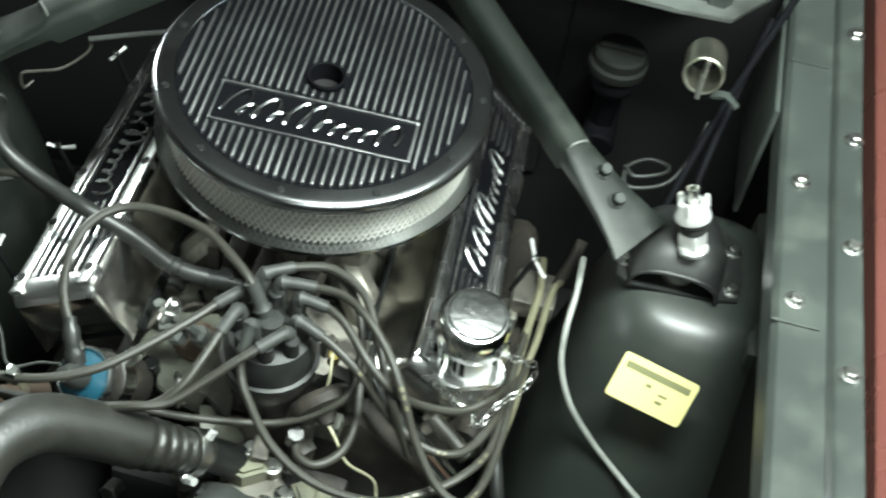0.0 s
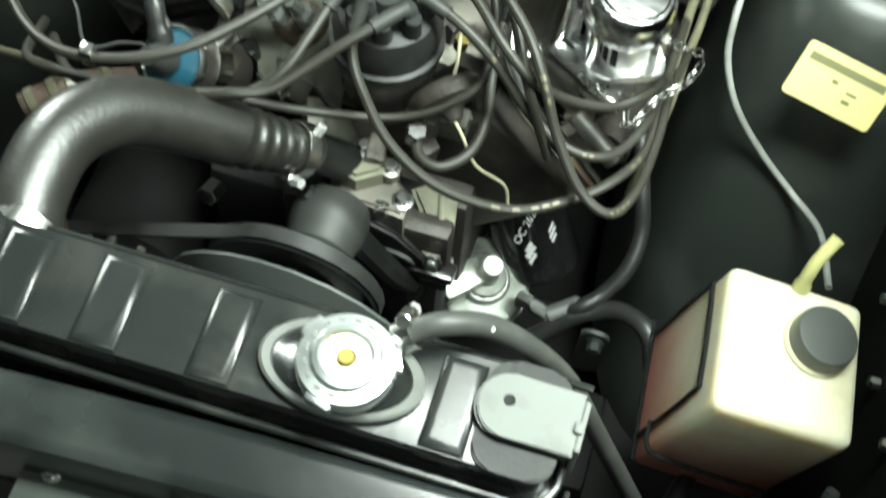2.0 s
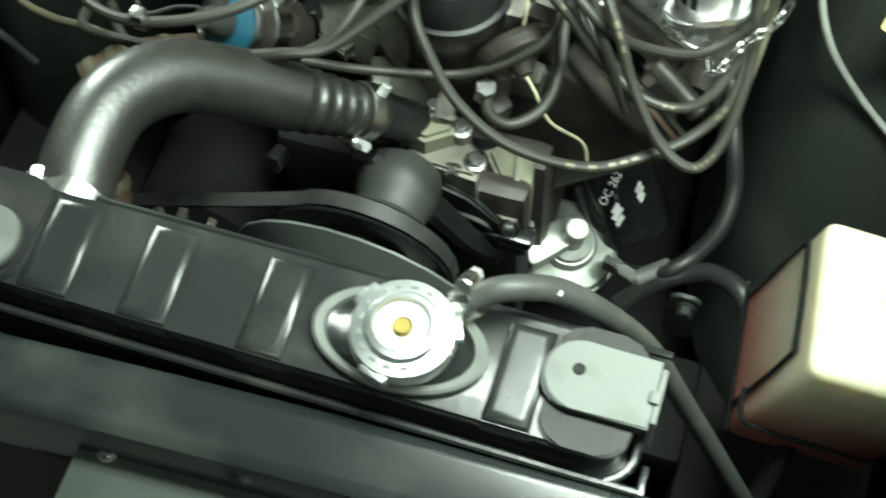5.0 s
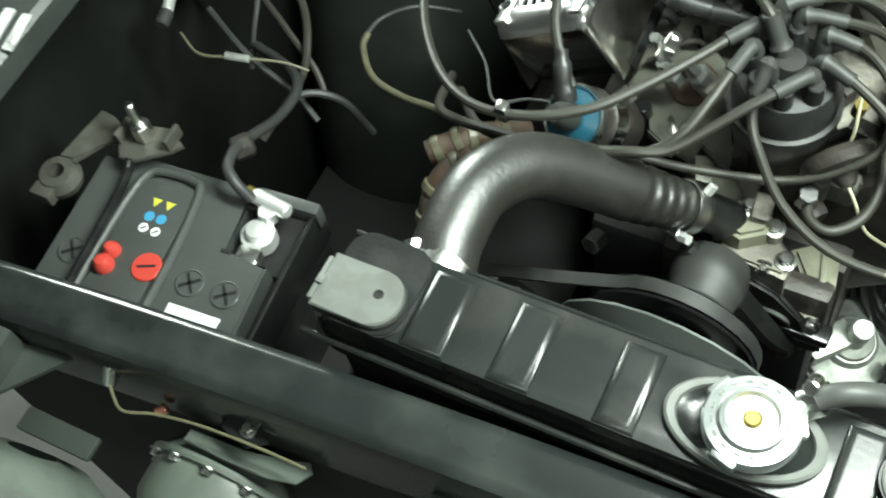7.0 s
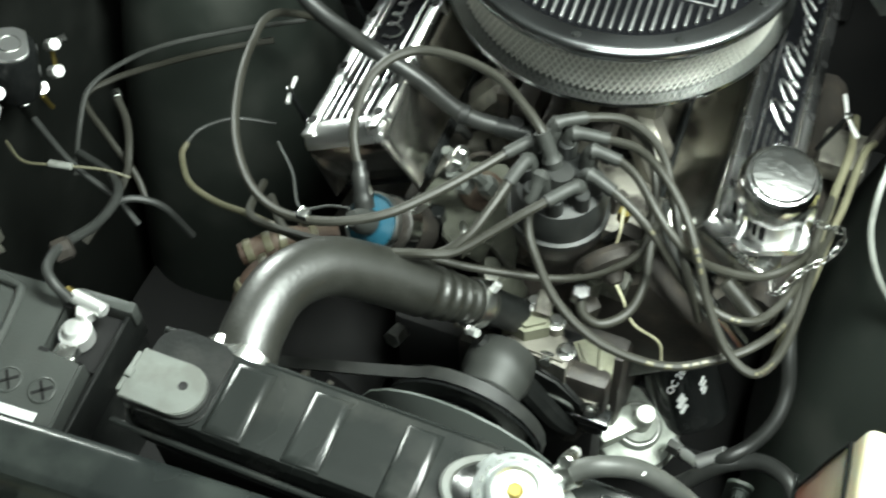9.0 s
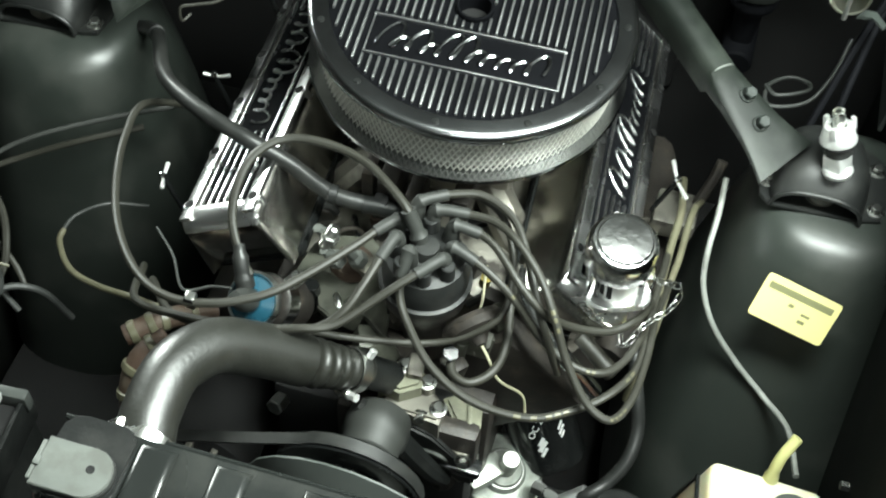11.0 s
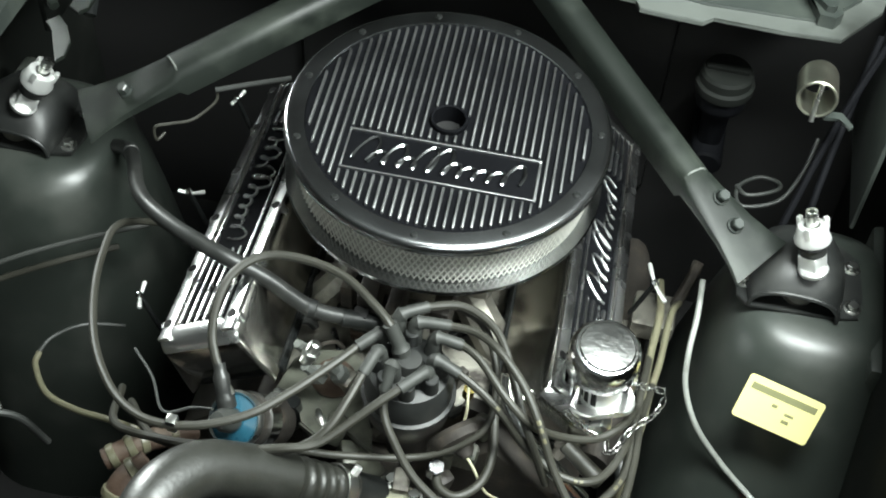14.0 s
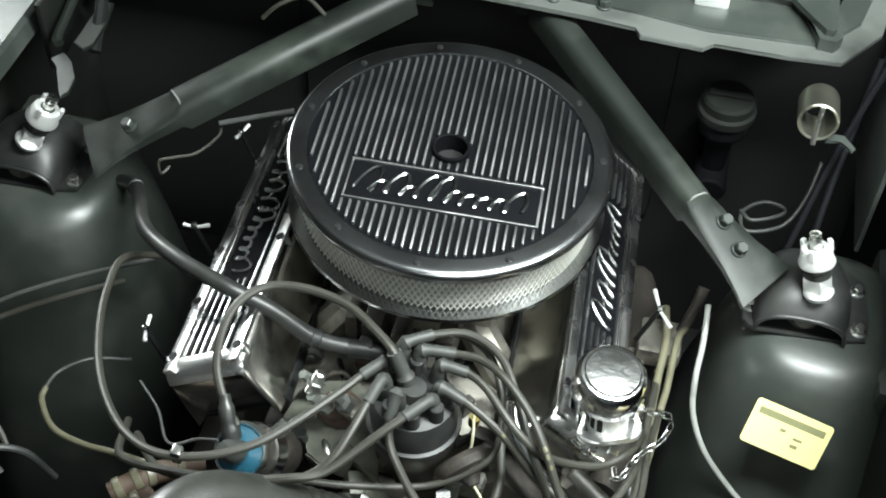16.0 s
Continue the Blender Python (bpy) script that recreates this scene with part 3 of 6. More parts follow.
for k in range(11):                       # stamped, unreadable ring of print
    box(bm, (-0.0022, 0.0243, 0.9276), (0.0022, 0.0262, 0.9288), 0, pose(0.102, -0.575, 0, 0, 0, 200 - 22 * k))
part("stamped_print", bm, GREYST, cap)
part("overflow_nipple", rod(B(), (0.121, -0.562, 0.912), (0.133, -0.549, 0.914), 0.005, segs=12, soft=0.001), BRASS, rad)
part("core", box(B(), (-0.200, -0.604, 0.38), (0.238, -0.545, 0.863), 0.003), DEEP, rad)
part("hose_neck", rod(B(), (-0.147, -0.550, 0.862), (-0.151, -0.520, 0.862), 0.022, segs=28), GLOSS, rad)
part("drain_cock", rod(B(), (0.20, -0.55, 0.40), (0.20, -0.52, 0.40), 0.006), BRASS, rad)


def saddle(x0, x1, y0, y1, flip, label):
    """A bent steel saddle that holds the tank's end."""
    s = thing("radiator_bracket", ((x0 + x1) / 2, (y0 + y1) / 2, 0.905), label, "bracket", "radiator saddle brackets")
    w = y1 - y0
    inner, outr = (x1, x0) if not flip else (x0, x1)
    d = 1 if inner > outr else -1
    out = [(outr, y0), (outr, y1)]
    out += [(inner - d * w / 2 * (1 - math.cos(radians(a))) * 0.9, (y0 + y1) / 2 + w / 2 * math.sin(radians(a))) for a in range(90, -91, -15)]
    if d < 0:
        out = out[::-1]
    bm = slab(B(), out, 0.9075, 0.911, bevel=0.001)
    part("saddle_plate", bm, GREYST, s)
    part("rubber_pad", slab(B(), [(x * 1.0 + d * 0.002, y) for x, y in out], 0.9005, 0.9073), RUBBER, s)
    part("bent_tab", box(B(), (min(outr, outr - d * 0.004), y0 + 0.004, 0.87), (max(outr, outr - d * 0.004), y1 - 0.004, 0.911), 0.0015), GREYST, s)
    part("hole", lathe(B(), [(0, 0.9113), (0.0028, 0.9113), (0.0033, 0.9116), (0.0038, 0.911)], 20, Matrix.Translation((inner - d * 0.019, (y0 + y1) / 2 + 0.003, 0))), DEEP, s)
    part("burr", box(B(), (outr - 0.003, (y0 + y1) / 2 - 0.006, 0.909), (outr + 0.003, (y0 + y1) / 2 + 0.002, 0.914), 0.0015), GREYST, s)


saddle(-0.209, -0.146, -0.606, -0.562, False, "bare grey steel saddle bracket over the radiator end")
saddle(0.184, 0.248, -0.588, -0.546, True, "bare grey steel saddle bracket over the radiator end")


def hose(name, pts, r, mat, label, category, group="", segs=14, steps=8, radius=None):
    return solid(name, sweep(B(), pts, r, segs, steps, radius), mat, label, category, group)


def clamp(name, p, n, r, label, screw=(0, 0, 1)):
    c = thing(name, p, label, "hose clamp", "hose clamps")
    m = facing(p, n)
    part("band", lathe(B(), [(r, -0.006), (r + 0.0018, -0.006), (r + 0.0018, 0.006), (r, 0.006)], 32, m, closed=True), STEEL, c)
    s = Vector(screw).normalized()
    q = Vector(p) + s * (r + 0.003)
    t = Vector(n).normalized().cross(s)
    part("screw_housing", rod(B(), q - t * 0.010, q + t * 0.010, 0.0055, segs=12, soft=0.001), STEEL, c)
    part("screw", rod(B(), q - t * 0.020, q - t * 0.010, 0.0048, segs=6), ZINCW, c)
    return c


# upper radiator hose with its corrugated end
HOSE = [(-0.1490, -0.532, 0.862), (-0.155, -0.498, 0.868), (-0.153, -0.452, 0.868), (-0.134, -0.412, 0.852), (-0.103, -0.385, 0.820), (-0.066, -0.363, 0.782), (-0.038, -0.344, 0.752), (-0.018, -0.326, 0.728)]
rh = thing("radiator_hose", HOSE[0], "fat black rubber upper radiator hose with a corrugated end", "hose")
whole = spline(HOSE, 16)
cut = int(len(whole) * 0.70)
part("smooth_bend", sweep(B(), whole[:cut + 1], 0.0265, 28, 1, smooth=False), HOSEM, rh)
part("corrugated_end", sweep(B(), spline(whole[cut::3], 8), 0.0265, 28, 1, lambda q: (0.97 + 0.035 * math.cos(q * 2 * math.pi * 6.6)) * (1 - 0.26 * q), False), HOSEM, rh)
clamp("hose_clamp", (-0.150, -0.526, 0.862), (0.1, 1, 0.05), 0.0268, "shiny worm-drive clamp round the hose at the radiator", (-0.80, 0.1, 0.62))
neck_clamp = clamp("hose_clamp", (-0.027, -0.335, 0.739), (0.5, 0.45, -0.6), 0.0222, "shiny worm-drive clamp round the hose at the thermostat", (-0.1, -0.75, -0.4))
part("clamp_bolt", rod(B(), (-0.012, -0.327, 0.757), (-0.008, -0.321, 0.764), 0.0046, segs=6, soft=0.001), ZINCW, neck_clamp)
oh = thing("overflow_hose", (0.125, -0.549, 0.913), "thin dusty rubber overflow hose from the radiator cap", "hose")
OVERFLOW = [(0.125, -0.549, 0.913), (0.136, -0.542, 0.922), (0.154, -0.533, 0.926), (0.178, -0.520, 0.910), (0.206, -0.511, 0.876), (0.238, -0.494, 0.800), (0.274, -0.487, 0.70), (0.318, -0.490, 0.60), (0.366, -0.498, 0.50)]
part("tube", sweep(B(), OVERFLOW, 0.0079, 16, 8), DUSTY, oh)
part("paint_fleck", lathe(B(), [(0, 0.0012), (0.0016, 0.0010), (0.0022, 0.0)], 12, facing((0.180, -0.524, 0.9165), (0.1, -0.4, 0.9))), WHITEP, oh, "white paint fleck")
clamp("hose_clamp", (0.131, -0.545, 0.917), (0.7, 0.4, 0.5), 0.0087, "small bright wire clamp on the overflow hose", (-0.2, 0.6, 0.6))


# ---- engine ----
EX = -0.018           # engine centre line
eng = thing("engine_block", (EX, 0, 0.30), "oily cast-iron V8 engine block with intake manifold and heads", "engine")
bm = box(B(), (EX - 0.13, -0.27, 0.30), (EX + 0.13, 0.30, 0.60), 0.012)
part("crankcase", bm, IRON, eng)
for s in (-1, 1):
    hm = Matrix.Translation((EX + s * 0.145, -0.24, 0.63)) @ pose(0, 0, 0, 0, s * 45, 0)
    part("cylinder_head", box(B(), (-0.07, 0.0, -0.10), (0.07, 0.50, 0.05), 0.008, hm), IRON, eng)
    part("exhaust_manifold", sweep(B(), [(EX + s * 0.235, -0.16, 0.60), (EX + s * 0.25, -0.05, 0.60), (EX + s * 0.25, 0.08, 0.59), (EX + s * 0.24, 0.20, 0.56), (EX + s * 0.24, 0.25, 0.48)], 0.026, 12, 6), IRON, eng)
part("intake_manifold", box(B(), (EX - 0.12, -0.20, 0.60), (EX + 0.12, 0.24, 0.72), 0.02), OLDALU, eng)
for k in range(4):
    for s in (-1, 1):
        part("intake_runner", sweep(B(), [(EX + s * 0.03, -0.02 + 0.03 * k, 0.76), (EX + s * 0.08, -0.09 + 0.09 * k, 0.75), (EX + s * 0.13, -0.12 + 0.11 * k, 0.69)], 0.022, 10, 5), OLDALU, eng)
part("carburettor", box(B(), (EX - 0.07, -0.09, 0.74), (EX + 0.09, 0.09, 0.86), 0.012), OLDALU, eng)
for x, y, w in ((-0.05, -0.13, 0.022), (-0.02, -0.145, 0.016), (0.03, -0.13, 0.02), (-0.075, -0.12, 0.014)):
    part("carburettor_fitting", box(B(), (x - w / 2, y - 0.02, 0.77), (x + w / 2, y + 0.04, 0.80 + w / 2), 0.004), IRON, eng)
# timing cover near-black: the shade below the hose is in its colour
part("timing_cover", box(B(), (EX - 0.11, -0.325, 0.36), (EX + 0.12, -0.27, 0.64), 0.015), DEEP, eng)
# neck takes a black colour in place of the shadowed gap before the housing
part("thermostat_neck", rod(B(), (0.006, -0.306, 0.690), (-0.022, -0.329, 0.733), 0.0180, segs=28, soft=0.003), CASEP, eng, "outlet neck coloured black for the shade beside the hose")
part("pump_back_plate", box(B(), (-0.05, -0.335, 0.56), (0.11, -0.31, 0.655), 0.010), IRON, eng)
part("accessory_bracket", sweep(B(), [(-0.020, -0.345, 0.690), (0.014, -0.350, 0.664), (0.040, -0.354, 0.634), (0.064, -0.352, 0.596), (0.080, -0.345, 0.57)], 0.011, 8, 6, lambda q: 0.8 + 0.35 * math.sin(3.1 * q)), CASEP, eng, "black painted accessory bracket")
part("bracket_strut", box(B(), (0.040, -0.345, 0.585), (0.118, -0.325, 0.600), 0.004), GLOSS, eng)
part("hose_union", rod(B(), (0.075, -0.33, 0.53), (0.075, -0.33, 0.575), 0.014, segs=8, soft=0.002), IRON, eng)
part("dipstick_tube", sweep(B(), [(0.110, -0.196, 0.793), (0.113, -0.206, 0.782), (0.121, -0.216, 0.770), (0.138, -0.231, 0.750), (0.160, -0.240, 0.730), (0.183, -0.244, 0.710), (0.215, -0.24, 0.66)], 0.0095, 14, 6), CHROME, eng, "polished curved tube below the valve cover")
part("spark_plug_boot", rod(B(), (0.185, -0.220, 0.730), (0.231, -0.245, 0.710), 0.008, 0.010, 12, 0.002), LEAD, eng)
for s in ((-0.075, -0.235, 0.775), (-0.055, -0.225, 0.770), (-0.095, -0.20, 0.76)):
    part("sender_hex", lathe(B(), [(0, 0), (0.010, 0), (0.010, 0.012), (0.006, 0.016), (0.005, 0.035), (0, 0.036)], 6, pose(*s, 20, -20, 0)), GREYST, eng)
part("bypass_valve_body", rod(B(), (-0.088, -0.243, 0.805), (-0.078, -0.231, 0.828), 0.0065, segs=14, soft=0.002), STEEL, eng, "bright vacuum valve body")
part("bypass_valve_nut", rod(B(), (-0.084, -0.238, 0.813), (-0.082, -0.236, 0.819), 0.0095, segs=6, soft=0.001), STEEL, eng, "bright hexagon nut")
part("thermostat_housing", slab(B(), [(-0.006, -0.318), (-0.002, -0.298), (0.009, -0.287), (0.041, -0.295), (0.040, -0.312), (0.020, -0.326)], 0.655, 0.702, None, 0.004), CASTFACE, eng, "pale yellowed thermostat housing")
part("housing_step", slab(B(), [(0.000, -0.330), (0.004, -0.300), (0.050, -0.300), (0.068, -0.316), (0.067, -0.338), (0.012, -0.332)], 0.615, 0.680, None, 0.004), OLDALU, eng)
part("housing_lug", rod(B(), (0.044, -0.302, 0.66), (0.044, -0.302, 0.694), 0.009, 0.008, 16, 0.002), OLDALU, eng)
part("outlet_block", slab(B(), [(0.060, -0.290), (0.078, -0.276), (0.103, -0.282), (0.109, -0.318), (0.080, -0.316)], 0.580, 0.650, None, 0.004), CASTFACE, eng, "pale yellowed cast outlet block")
part("block_ridge", box(B(), (-0.003, -0.018, 0.0), (0.003, 0.016, 0.006), 0.002, pose(0.092, -0.298, 0.648, 0, 0, 14)), CASTFACE, eng)
part("block_web", slab(B(), [(0.059, -0.304), (0.081, -0.316), (0.109, -0.321), (0.107, -0.331), (0.095, -0.340), (0.066, -0.327)], 0.560, 0.628, None, 0.005), OLDALU, eng)
part("pump_pipe", sweep(B(), [(0.028, -0.340, 0.622), (0.050, -0.340, 0.621), (0.072, -0.341, 0.616), (0.082, -0.338, 0.60)], 0.0038, 10, 5), GREYST, eng, "thin bare steel pipe")
for p in ((0.044, -0.302, 0.694), (0.062, -0.322, 0.680), (0.018, -0.294, 0.702)):
    piece("bolt", BOLT_ZINC, eng, pose(*p, 0, 0, 20))
XZ = Matrix(((1, 0, 0, 0), (0, 0, -1, 0), (0, 1, 0, 0), (0, 0, 0, 1)))
part("front_bracket", slab(B(), [(0.002, 0.664), (0.030, 0.664), (0.062, 0.650), (0.084, 0.622), (0.110, 0.596), (0.112, 0.566), (0.094, 0.564), (0.072, 0.596), (0.048, 0.618), (0.012, 0.636)], 0.330, 0.342, XZ, 0.003), CAPP, eng, "black painted cast front bracket")
for x, y, z, r in ((0.046, -0.322, 0.674, 0.008), (0.098, -0.334, 0.622, 0.007)):
    piece("bolt", BOLT_ZINC, eng, facing((x, y - 0.009, z), (0, -1, 0.2)))
for p, q, r in (((0.066, -0.306, 0.544), (0.084, -0.304, 0.545), 0.010), ((0.086, -0.304, 0.545), (0.108, -0.302, 0.548), 0.0085), ((0.050, -0.310, 0.572), (0.052, -0.306, 0.540), 0.009)):
    part("pipe_fitting", rod(B(), p, q, r, segs=6, soft=0.001), STEEL, eng)
for k in range(6):                    # cast ribs and lugs round the distributor's foot
    a = radians(150 + 42 * k)
    c = Vector((0.022 + 0.062 * math.cos(a), -0.245 + 0.048 * math.sin(a), 0.700 + 0.006 * (k % 3)))
    part("casting_lug", box(B(), (-0.013, -0.007 - 0.001 * k, -0.03), (0.012 + 0.002 * (k % 2), 0.008, 0.012), 0.004, Matrix.Translation(c) @ pose(0, 0, 0, 12 * (k % 3) - 10, 14 - 9 * (k % 2), 150 + 42 * k)), (OLDALU, IRON, PALECAST)[k % 3], eng)
for k, (x, y, z) in enumerate(((-0.05, -0.265, 0.735), (-0.075, -0.25, 0.725), (-0.055, -0.215, 0.745), (-0.03, -0.285, 0.715), (-0.10, -0.235, 0.70))):
    part("manifold_lug", box(B(), (-0.012, -0.009, -0.02), (0.012 + 0.003 * (k % 2), 0.010, 0.010), 0.003, pose(x, y, z, 10 * k - 15, 20 - 9 * k, 37 * k)), (PALECAST, IRON, OLDALU)[k % 3], eng)

deck = [(-0.118, -0.195), (-0.100, -0.178), (-0.060, -0.168), (-0.036, -0.190), (-0.030, -0.228), (-0.012, -0.258), (-0.006, -0.288), (-0.030, -0.272), (-0.050, -0.260), (-0.060, -0.287), (-0.088, -0.272), (-0.095, -0.245), (-0.125, -0.236)]
part("water_neck_flange", slab(B(), deck, 0.728, 0.738, None, 0.002), PALECAST, eng, "stained pale cast flange with a torn gasket edge")
part("neck_collar", lathe(B(), [(0.022, 0.736), (0.024, 0.742), (0.020, 0.750), (0.012, 0.752), (0, 0.752)], 28, Matrix.Translation((-0.068, -0.212, 0))), RUSTY, eng, "rust-brown collar")
rnd = random.Random(7)
for k in range(46):                   # bosses, ribs, stubs and studs crowded on the intake casting
    x, y = rnd.uniform(-0.125, 0.115), rnd.uniform(-0.285, -0.095)
    if (x - 0.022) ** 2 + (y + 0.245) ** 2 < 0.050 ** 2:
        continue
    z = 0.722 + rnd.uniform(-0.012, 0.026)
    mt = rnd.choice((IRON, IRON, OLDALU, PALECAST, RUSTY, GLOSS))
    if k % 3 == 0:
        part("cast_stud", rod(B(), (x, y, z - 0.03), (x + rnd.uniform(-0.006, 0.006), y, z + 0.006), rnd.uniform(0.004, 0.009), segs=rnd.choice((6, 14)), soft=0.001), mt, eng)
    elif k % 3 == 1:
        w, d = rnd.uniform(0.006, 0.018), rnd.uniform(0.003, 0.008)
        part("cast_rib", box(B(), (-w, -d, -0.03), (w, d, 0.004), 0.002, pose(x, y, z, rnd.uniform(-14, 14), rnd.uniform(-14, 14), rnd.uniform(0, 180))), mt, eng)
    else:
        a = rnd.uniform(0, 6.28)
        ux, uy = math.cos(a), math.sin(a)
        part("pipe_stub", sweep(B(), [(x, y, z - 0.012), (x + 0.008 * ux, y + 0.008 * uy, z + 0.002), (x + 0.022 * ux, y + 0.022 * uy, z + 0.003), (x + 0.036 * ux, y + 0.036 * uy, z - 0.010)], rnd.uniform(0.0025, 0.0055), 8, 4), rnd.choice((GLOSS, IRON, STEEL, RUBBER)), eng)

# crank pulley, water pump pulley, belt and fan
pul = thing("water_pump_pulley", (0.0, -0.42, 0.655), "grey bowl-shaped water pump with its belt pulley", "pulley")
pm = facing((0.004, -0.330, 0.660), (0, -1, 0.05))
part("pump_bowl", lathe(B(), [(0.024, 0.0), (0.033, 0.006), (0.036, 0.020), (0.0355, 0.036), (0.032, 0.041), (0.031, 0.056), (0.024, 0.064), (0.020, 0.068), (0.018, 0.085), (0, 0.087)], 44, pm), BOOT, pul, "grey-green domed pump casting")
pq = facing((-0.008, -0.405, 0.655), (0, -1, 0))
part("belt_sheave", lathe(B(), [(0.02, 0.0), (0.080, 0.001), (0.074, 0.004), (0.0715, 0.009), (0.074, 0.014), (0.080, 0.017), (0.078, 0.019), (0.05, 0.019), (0.04, 0.03), (0, 0.03)], 48, pq), GLOSS, pul)
# flat-backed belt: a straight run from the alternator over the sheave and down
path = [(-0.26, 0.608), (-0.216, 0.632), (-0.107, 0.687), (-0.052, 0.717)]
for k in range(15):
    a = radians(117 - 15 * k)
    path.append((-0.008 + 0.0785 * math.cos(a), 0.655 + 0.0785 * math.sin(a)))
path += [(-0.06, 0.52), (-0.20, 0.46), (-0.25, 0.47), (-0.28, 0.51), (-0.28, 0.58)]
bm = B()
loops = []
for k, (x, z) in enumerate(path):
    x0, z0 = path[k - 1]
    x1, z1 = path[(k + 1) % len(path)]
    d = Vector((x1 - x0, 0, z1 - z0)).normalized()
    nn = Vector((-d.z, 0, d.x))
    c = Vector((x, -0.414, z))
    loops.append([bm.verts.new(c + nn * a + Vector((0, b, 0))) for a, b in ((0.003, 0.0065), (0.003, -0.0065), (-0.003, -0.0045), (-0.003, 0.0045))])
for k in range(len(loops)):
    a, b = loops[k], loops[(k + 1) % len(loops)]
    for q in range(4):
        bm.faces.new((a[q], a[(q + 1) % 4], b[(q + 1) % 4], b[q]))
solid("fan_belt", bm, RUBBER, "black rubber fan belt running over the water pump pulley", "belt", angle=50)
fan = thing("cooling_fan", (0.0, -0.455, 0.60), "pale grey steel engine fan behind the radiator", "fan")
part("hub", rod(B(), (0.0, -0.435, 0.60), (0.0, -0.470, 0.60), 0.050, 0.045, 28, 0.004), GREYST, fan)
for k in range(3):
    bm = B()
    rows = []
    for i in range(7):
        r = 0.045 + 0.097 * i / 6
        rows.append([])
        for q in range(11):
            u = q / 10 - 0.5
            a = radians(86 + 120 * k + 117 * u)
            rr = r - 0.012 * abs(2 * u) ** 4 * (i / 6)
            rows[-1].append(bm.verts.new((rr * math.cos(a), -0.490 + 0.45 * (r - 0.045) + 0.015 * u, 0.60 + rr * math.sin(a))))
    for p, q in zip(rows, rows[1:]):
        for n in range(10):
            bm.faces.new((p[n], p[n + 1], q[n + 1], q[n]))
    ext = bmesh.ops.extrude_face_region(bm, geom=bm.faces[:])
    bmesh.ops.translate(bm, verts=[v for v in ext["geom"] if isinstance(v, bmesh.types.BMVert)], vec=(0, 0.0022, 0))
    part("blade", bm, FANM, fan)
solid("pulley_nut", rod(B(), (-0.105, -0.345, 0.655), (-0.108, -0.362, 0.660), 0.010, segs=6, soft=0.001), STEEL, "bright hexagon nut below the radiator hose", "nut")
part("crank_pulley", lathe(B(), [(0, 0), (0.075, 0), (0.082, 0.006), (0.075, 0.014), (0.082, 0.022), (0.075, 0.028), (0, 0.03)], 40, facing((EX, -0.335, 0.42), (0, -1, 0))), GLOSS, eng)

# alternator low on the battery side
alt = thing("alternator", (-0.19, -0.36, 0.52), "alternator low beside the engine, its housing coloured dark for shade", "alternator")
am = facing((-0.21, -0.385, 0.50), (0, 1, 0))
# housing coloured near-black to sink into the shade, only the fins stay aluminium
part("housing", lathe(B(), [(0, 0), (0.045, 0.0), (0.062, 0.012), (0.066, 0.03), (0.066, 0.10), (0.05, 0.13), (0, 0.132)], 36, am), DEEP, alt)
for k in range(12):
    part("vent_fin", box(B(), (0.03, -0.004, -0.006), (0.058, 0.004, 0.008), 0.001, am @ pose(0, 0, 0, 0, 0, 30 * k)), OLDALU, alt)

# fuel pump and oil filter
fp = thing("fuel_pump", (0.140, -0.27, 0.42), "bright fuel pump with a stepped round cover", "fuel pump")
fm = axis((0.132, -0.268, 0.405), (0.1454, -0.280, 0.486))
part("body", lathe(B(), [(0.024, -0.04), (0.042, -0.03), (0.050, 0.0), (0.0525, 0.010), (0.0525, 0.016), (0.049, 0.021), (0.030, 0.027), (0.026, 0.033), (0.018, 0.036), (0, 0.036)], 44, fm), PUMPM, fp)
part("seam_ring", lathe(B(), [(0.0515, 0.004), (0.0545, 0.005), (0.0545, 0.011), (0.0515, 0.012)], 44, fm, closed=True), PUMPM, fp)
part("boss", lathe(B(), [(0.024, 0.028), (0.025, 0.034), (0.022, 0.040), (0.013, 0.044), (0.012, 0.080), (0.0105, 0.082), (0, 0.082)], 32, fm), PUMPM, fp)
part("boss_ring", lathe(B(), [(0.022, 0.030), (0.026, 0.031), (0.0255, 0.035), (0.022, 0.036)], 36, fm, closed=True), ZINCW, fp, "bright worn ring")
part("inlet_block", box(B(), (-0.056, -0.008, 0.026), (-0.004, 0.022, 0.064), 0.005, fm), PUMPM, fp)
part("flange", box(B(), (0.06, -0.30, 0.36), (0.13, -0.26, 0.43), 0.006), OLDALU, fp)
part("inlet_fitting", rod(B(), (0.086, -0.312, 0.492), (0.100, -0.306, 0.492), 0.0135, segs=6, soft=0.0015), ZINCW, fp)
part("inlet_nut", rod(B(), (0.068, -0.320, 0.492), (0.082, -0.314, 0.492), 0.0115, segs=6, soft=0.0015), ZINCW, fp)
part("inlet_pipe", rod(B(), (0.046, -0.330, 0.494), (0.088, -0.311, 0.492), 0.0065, segs=14), STEEL, fp)
part("outlet_fitting", rod(B(), (0.178, -0.288, 0.445), (0.196, -0.293, 0.447), 0.009, segs=6, soft=0.001), STEEL, fp)
fp.location += Vector((-0.004, 0.034, -0.022))
fl = thing("oil_filter", (0.185, -0.165, 0.36), "black spin-on oil filter with white printing", "oil filter")
om = axis((0.135, -0.135, 0.455), (0.205, -0.205, 0.365))
part("can", lathe(B(), [(0, 0), (0.040, 0.0), (0.046, 0.004), (0.0465, 0.012), (0.0455, 0.014), (0.0455, 0.100), (0.040, 0.110), (0, 0.112)], 44, om), GLOSS, fl)
tn = Vector((0.0, -0.25, 0.97))


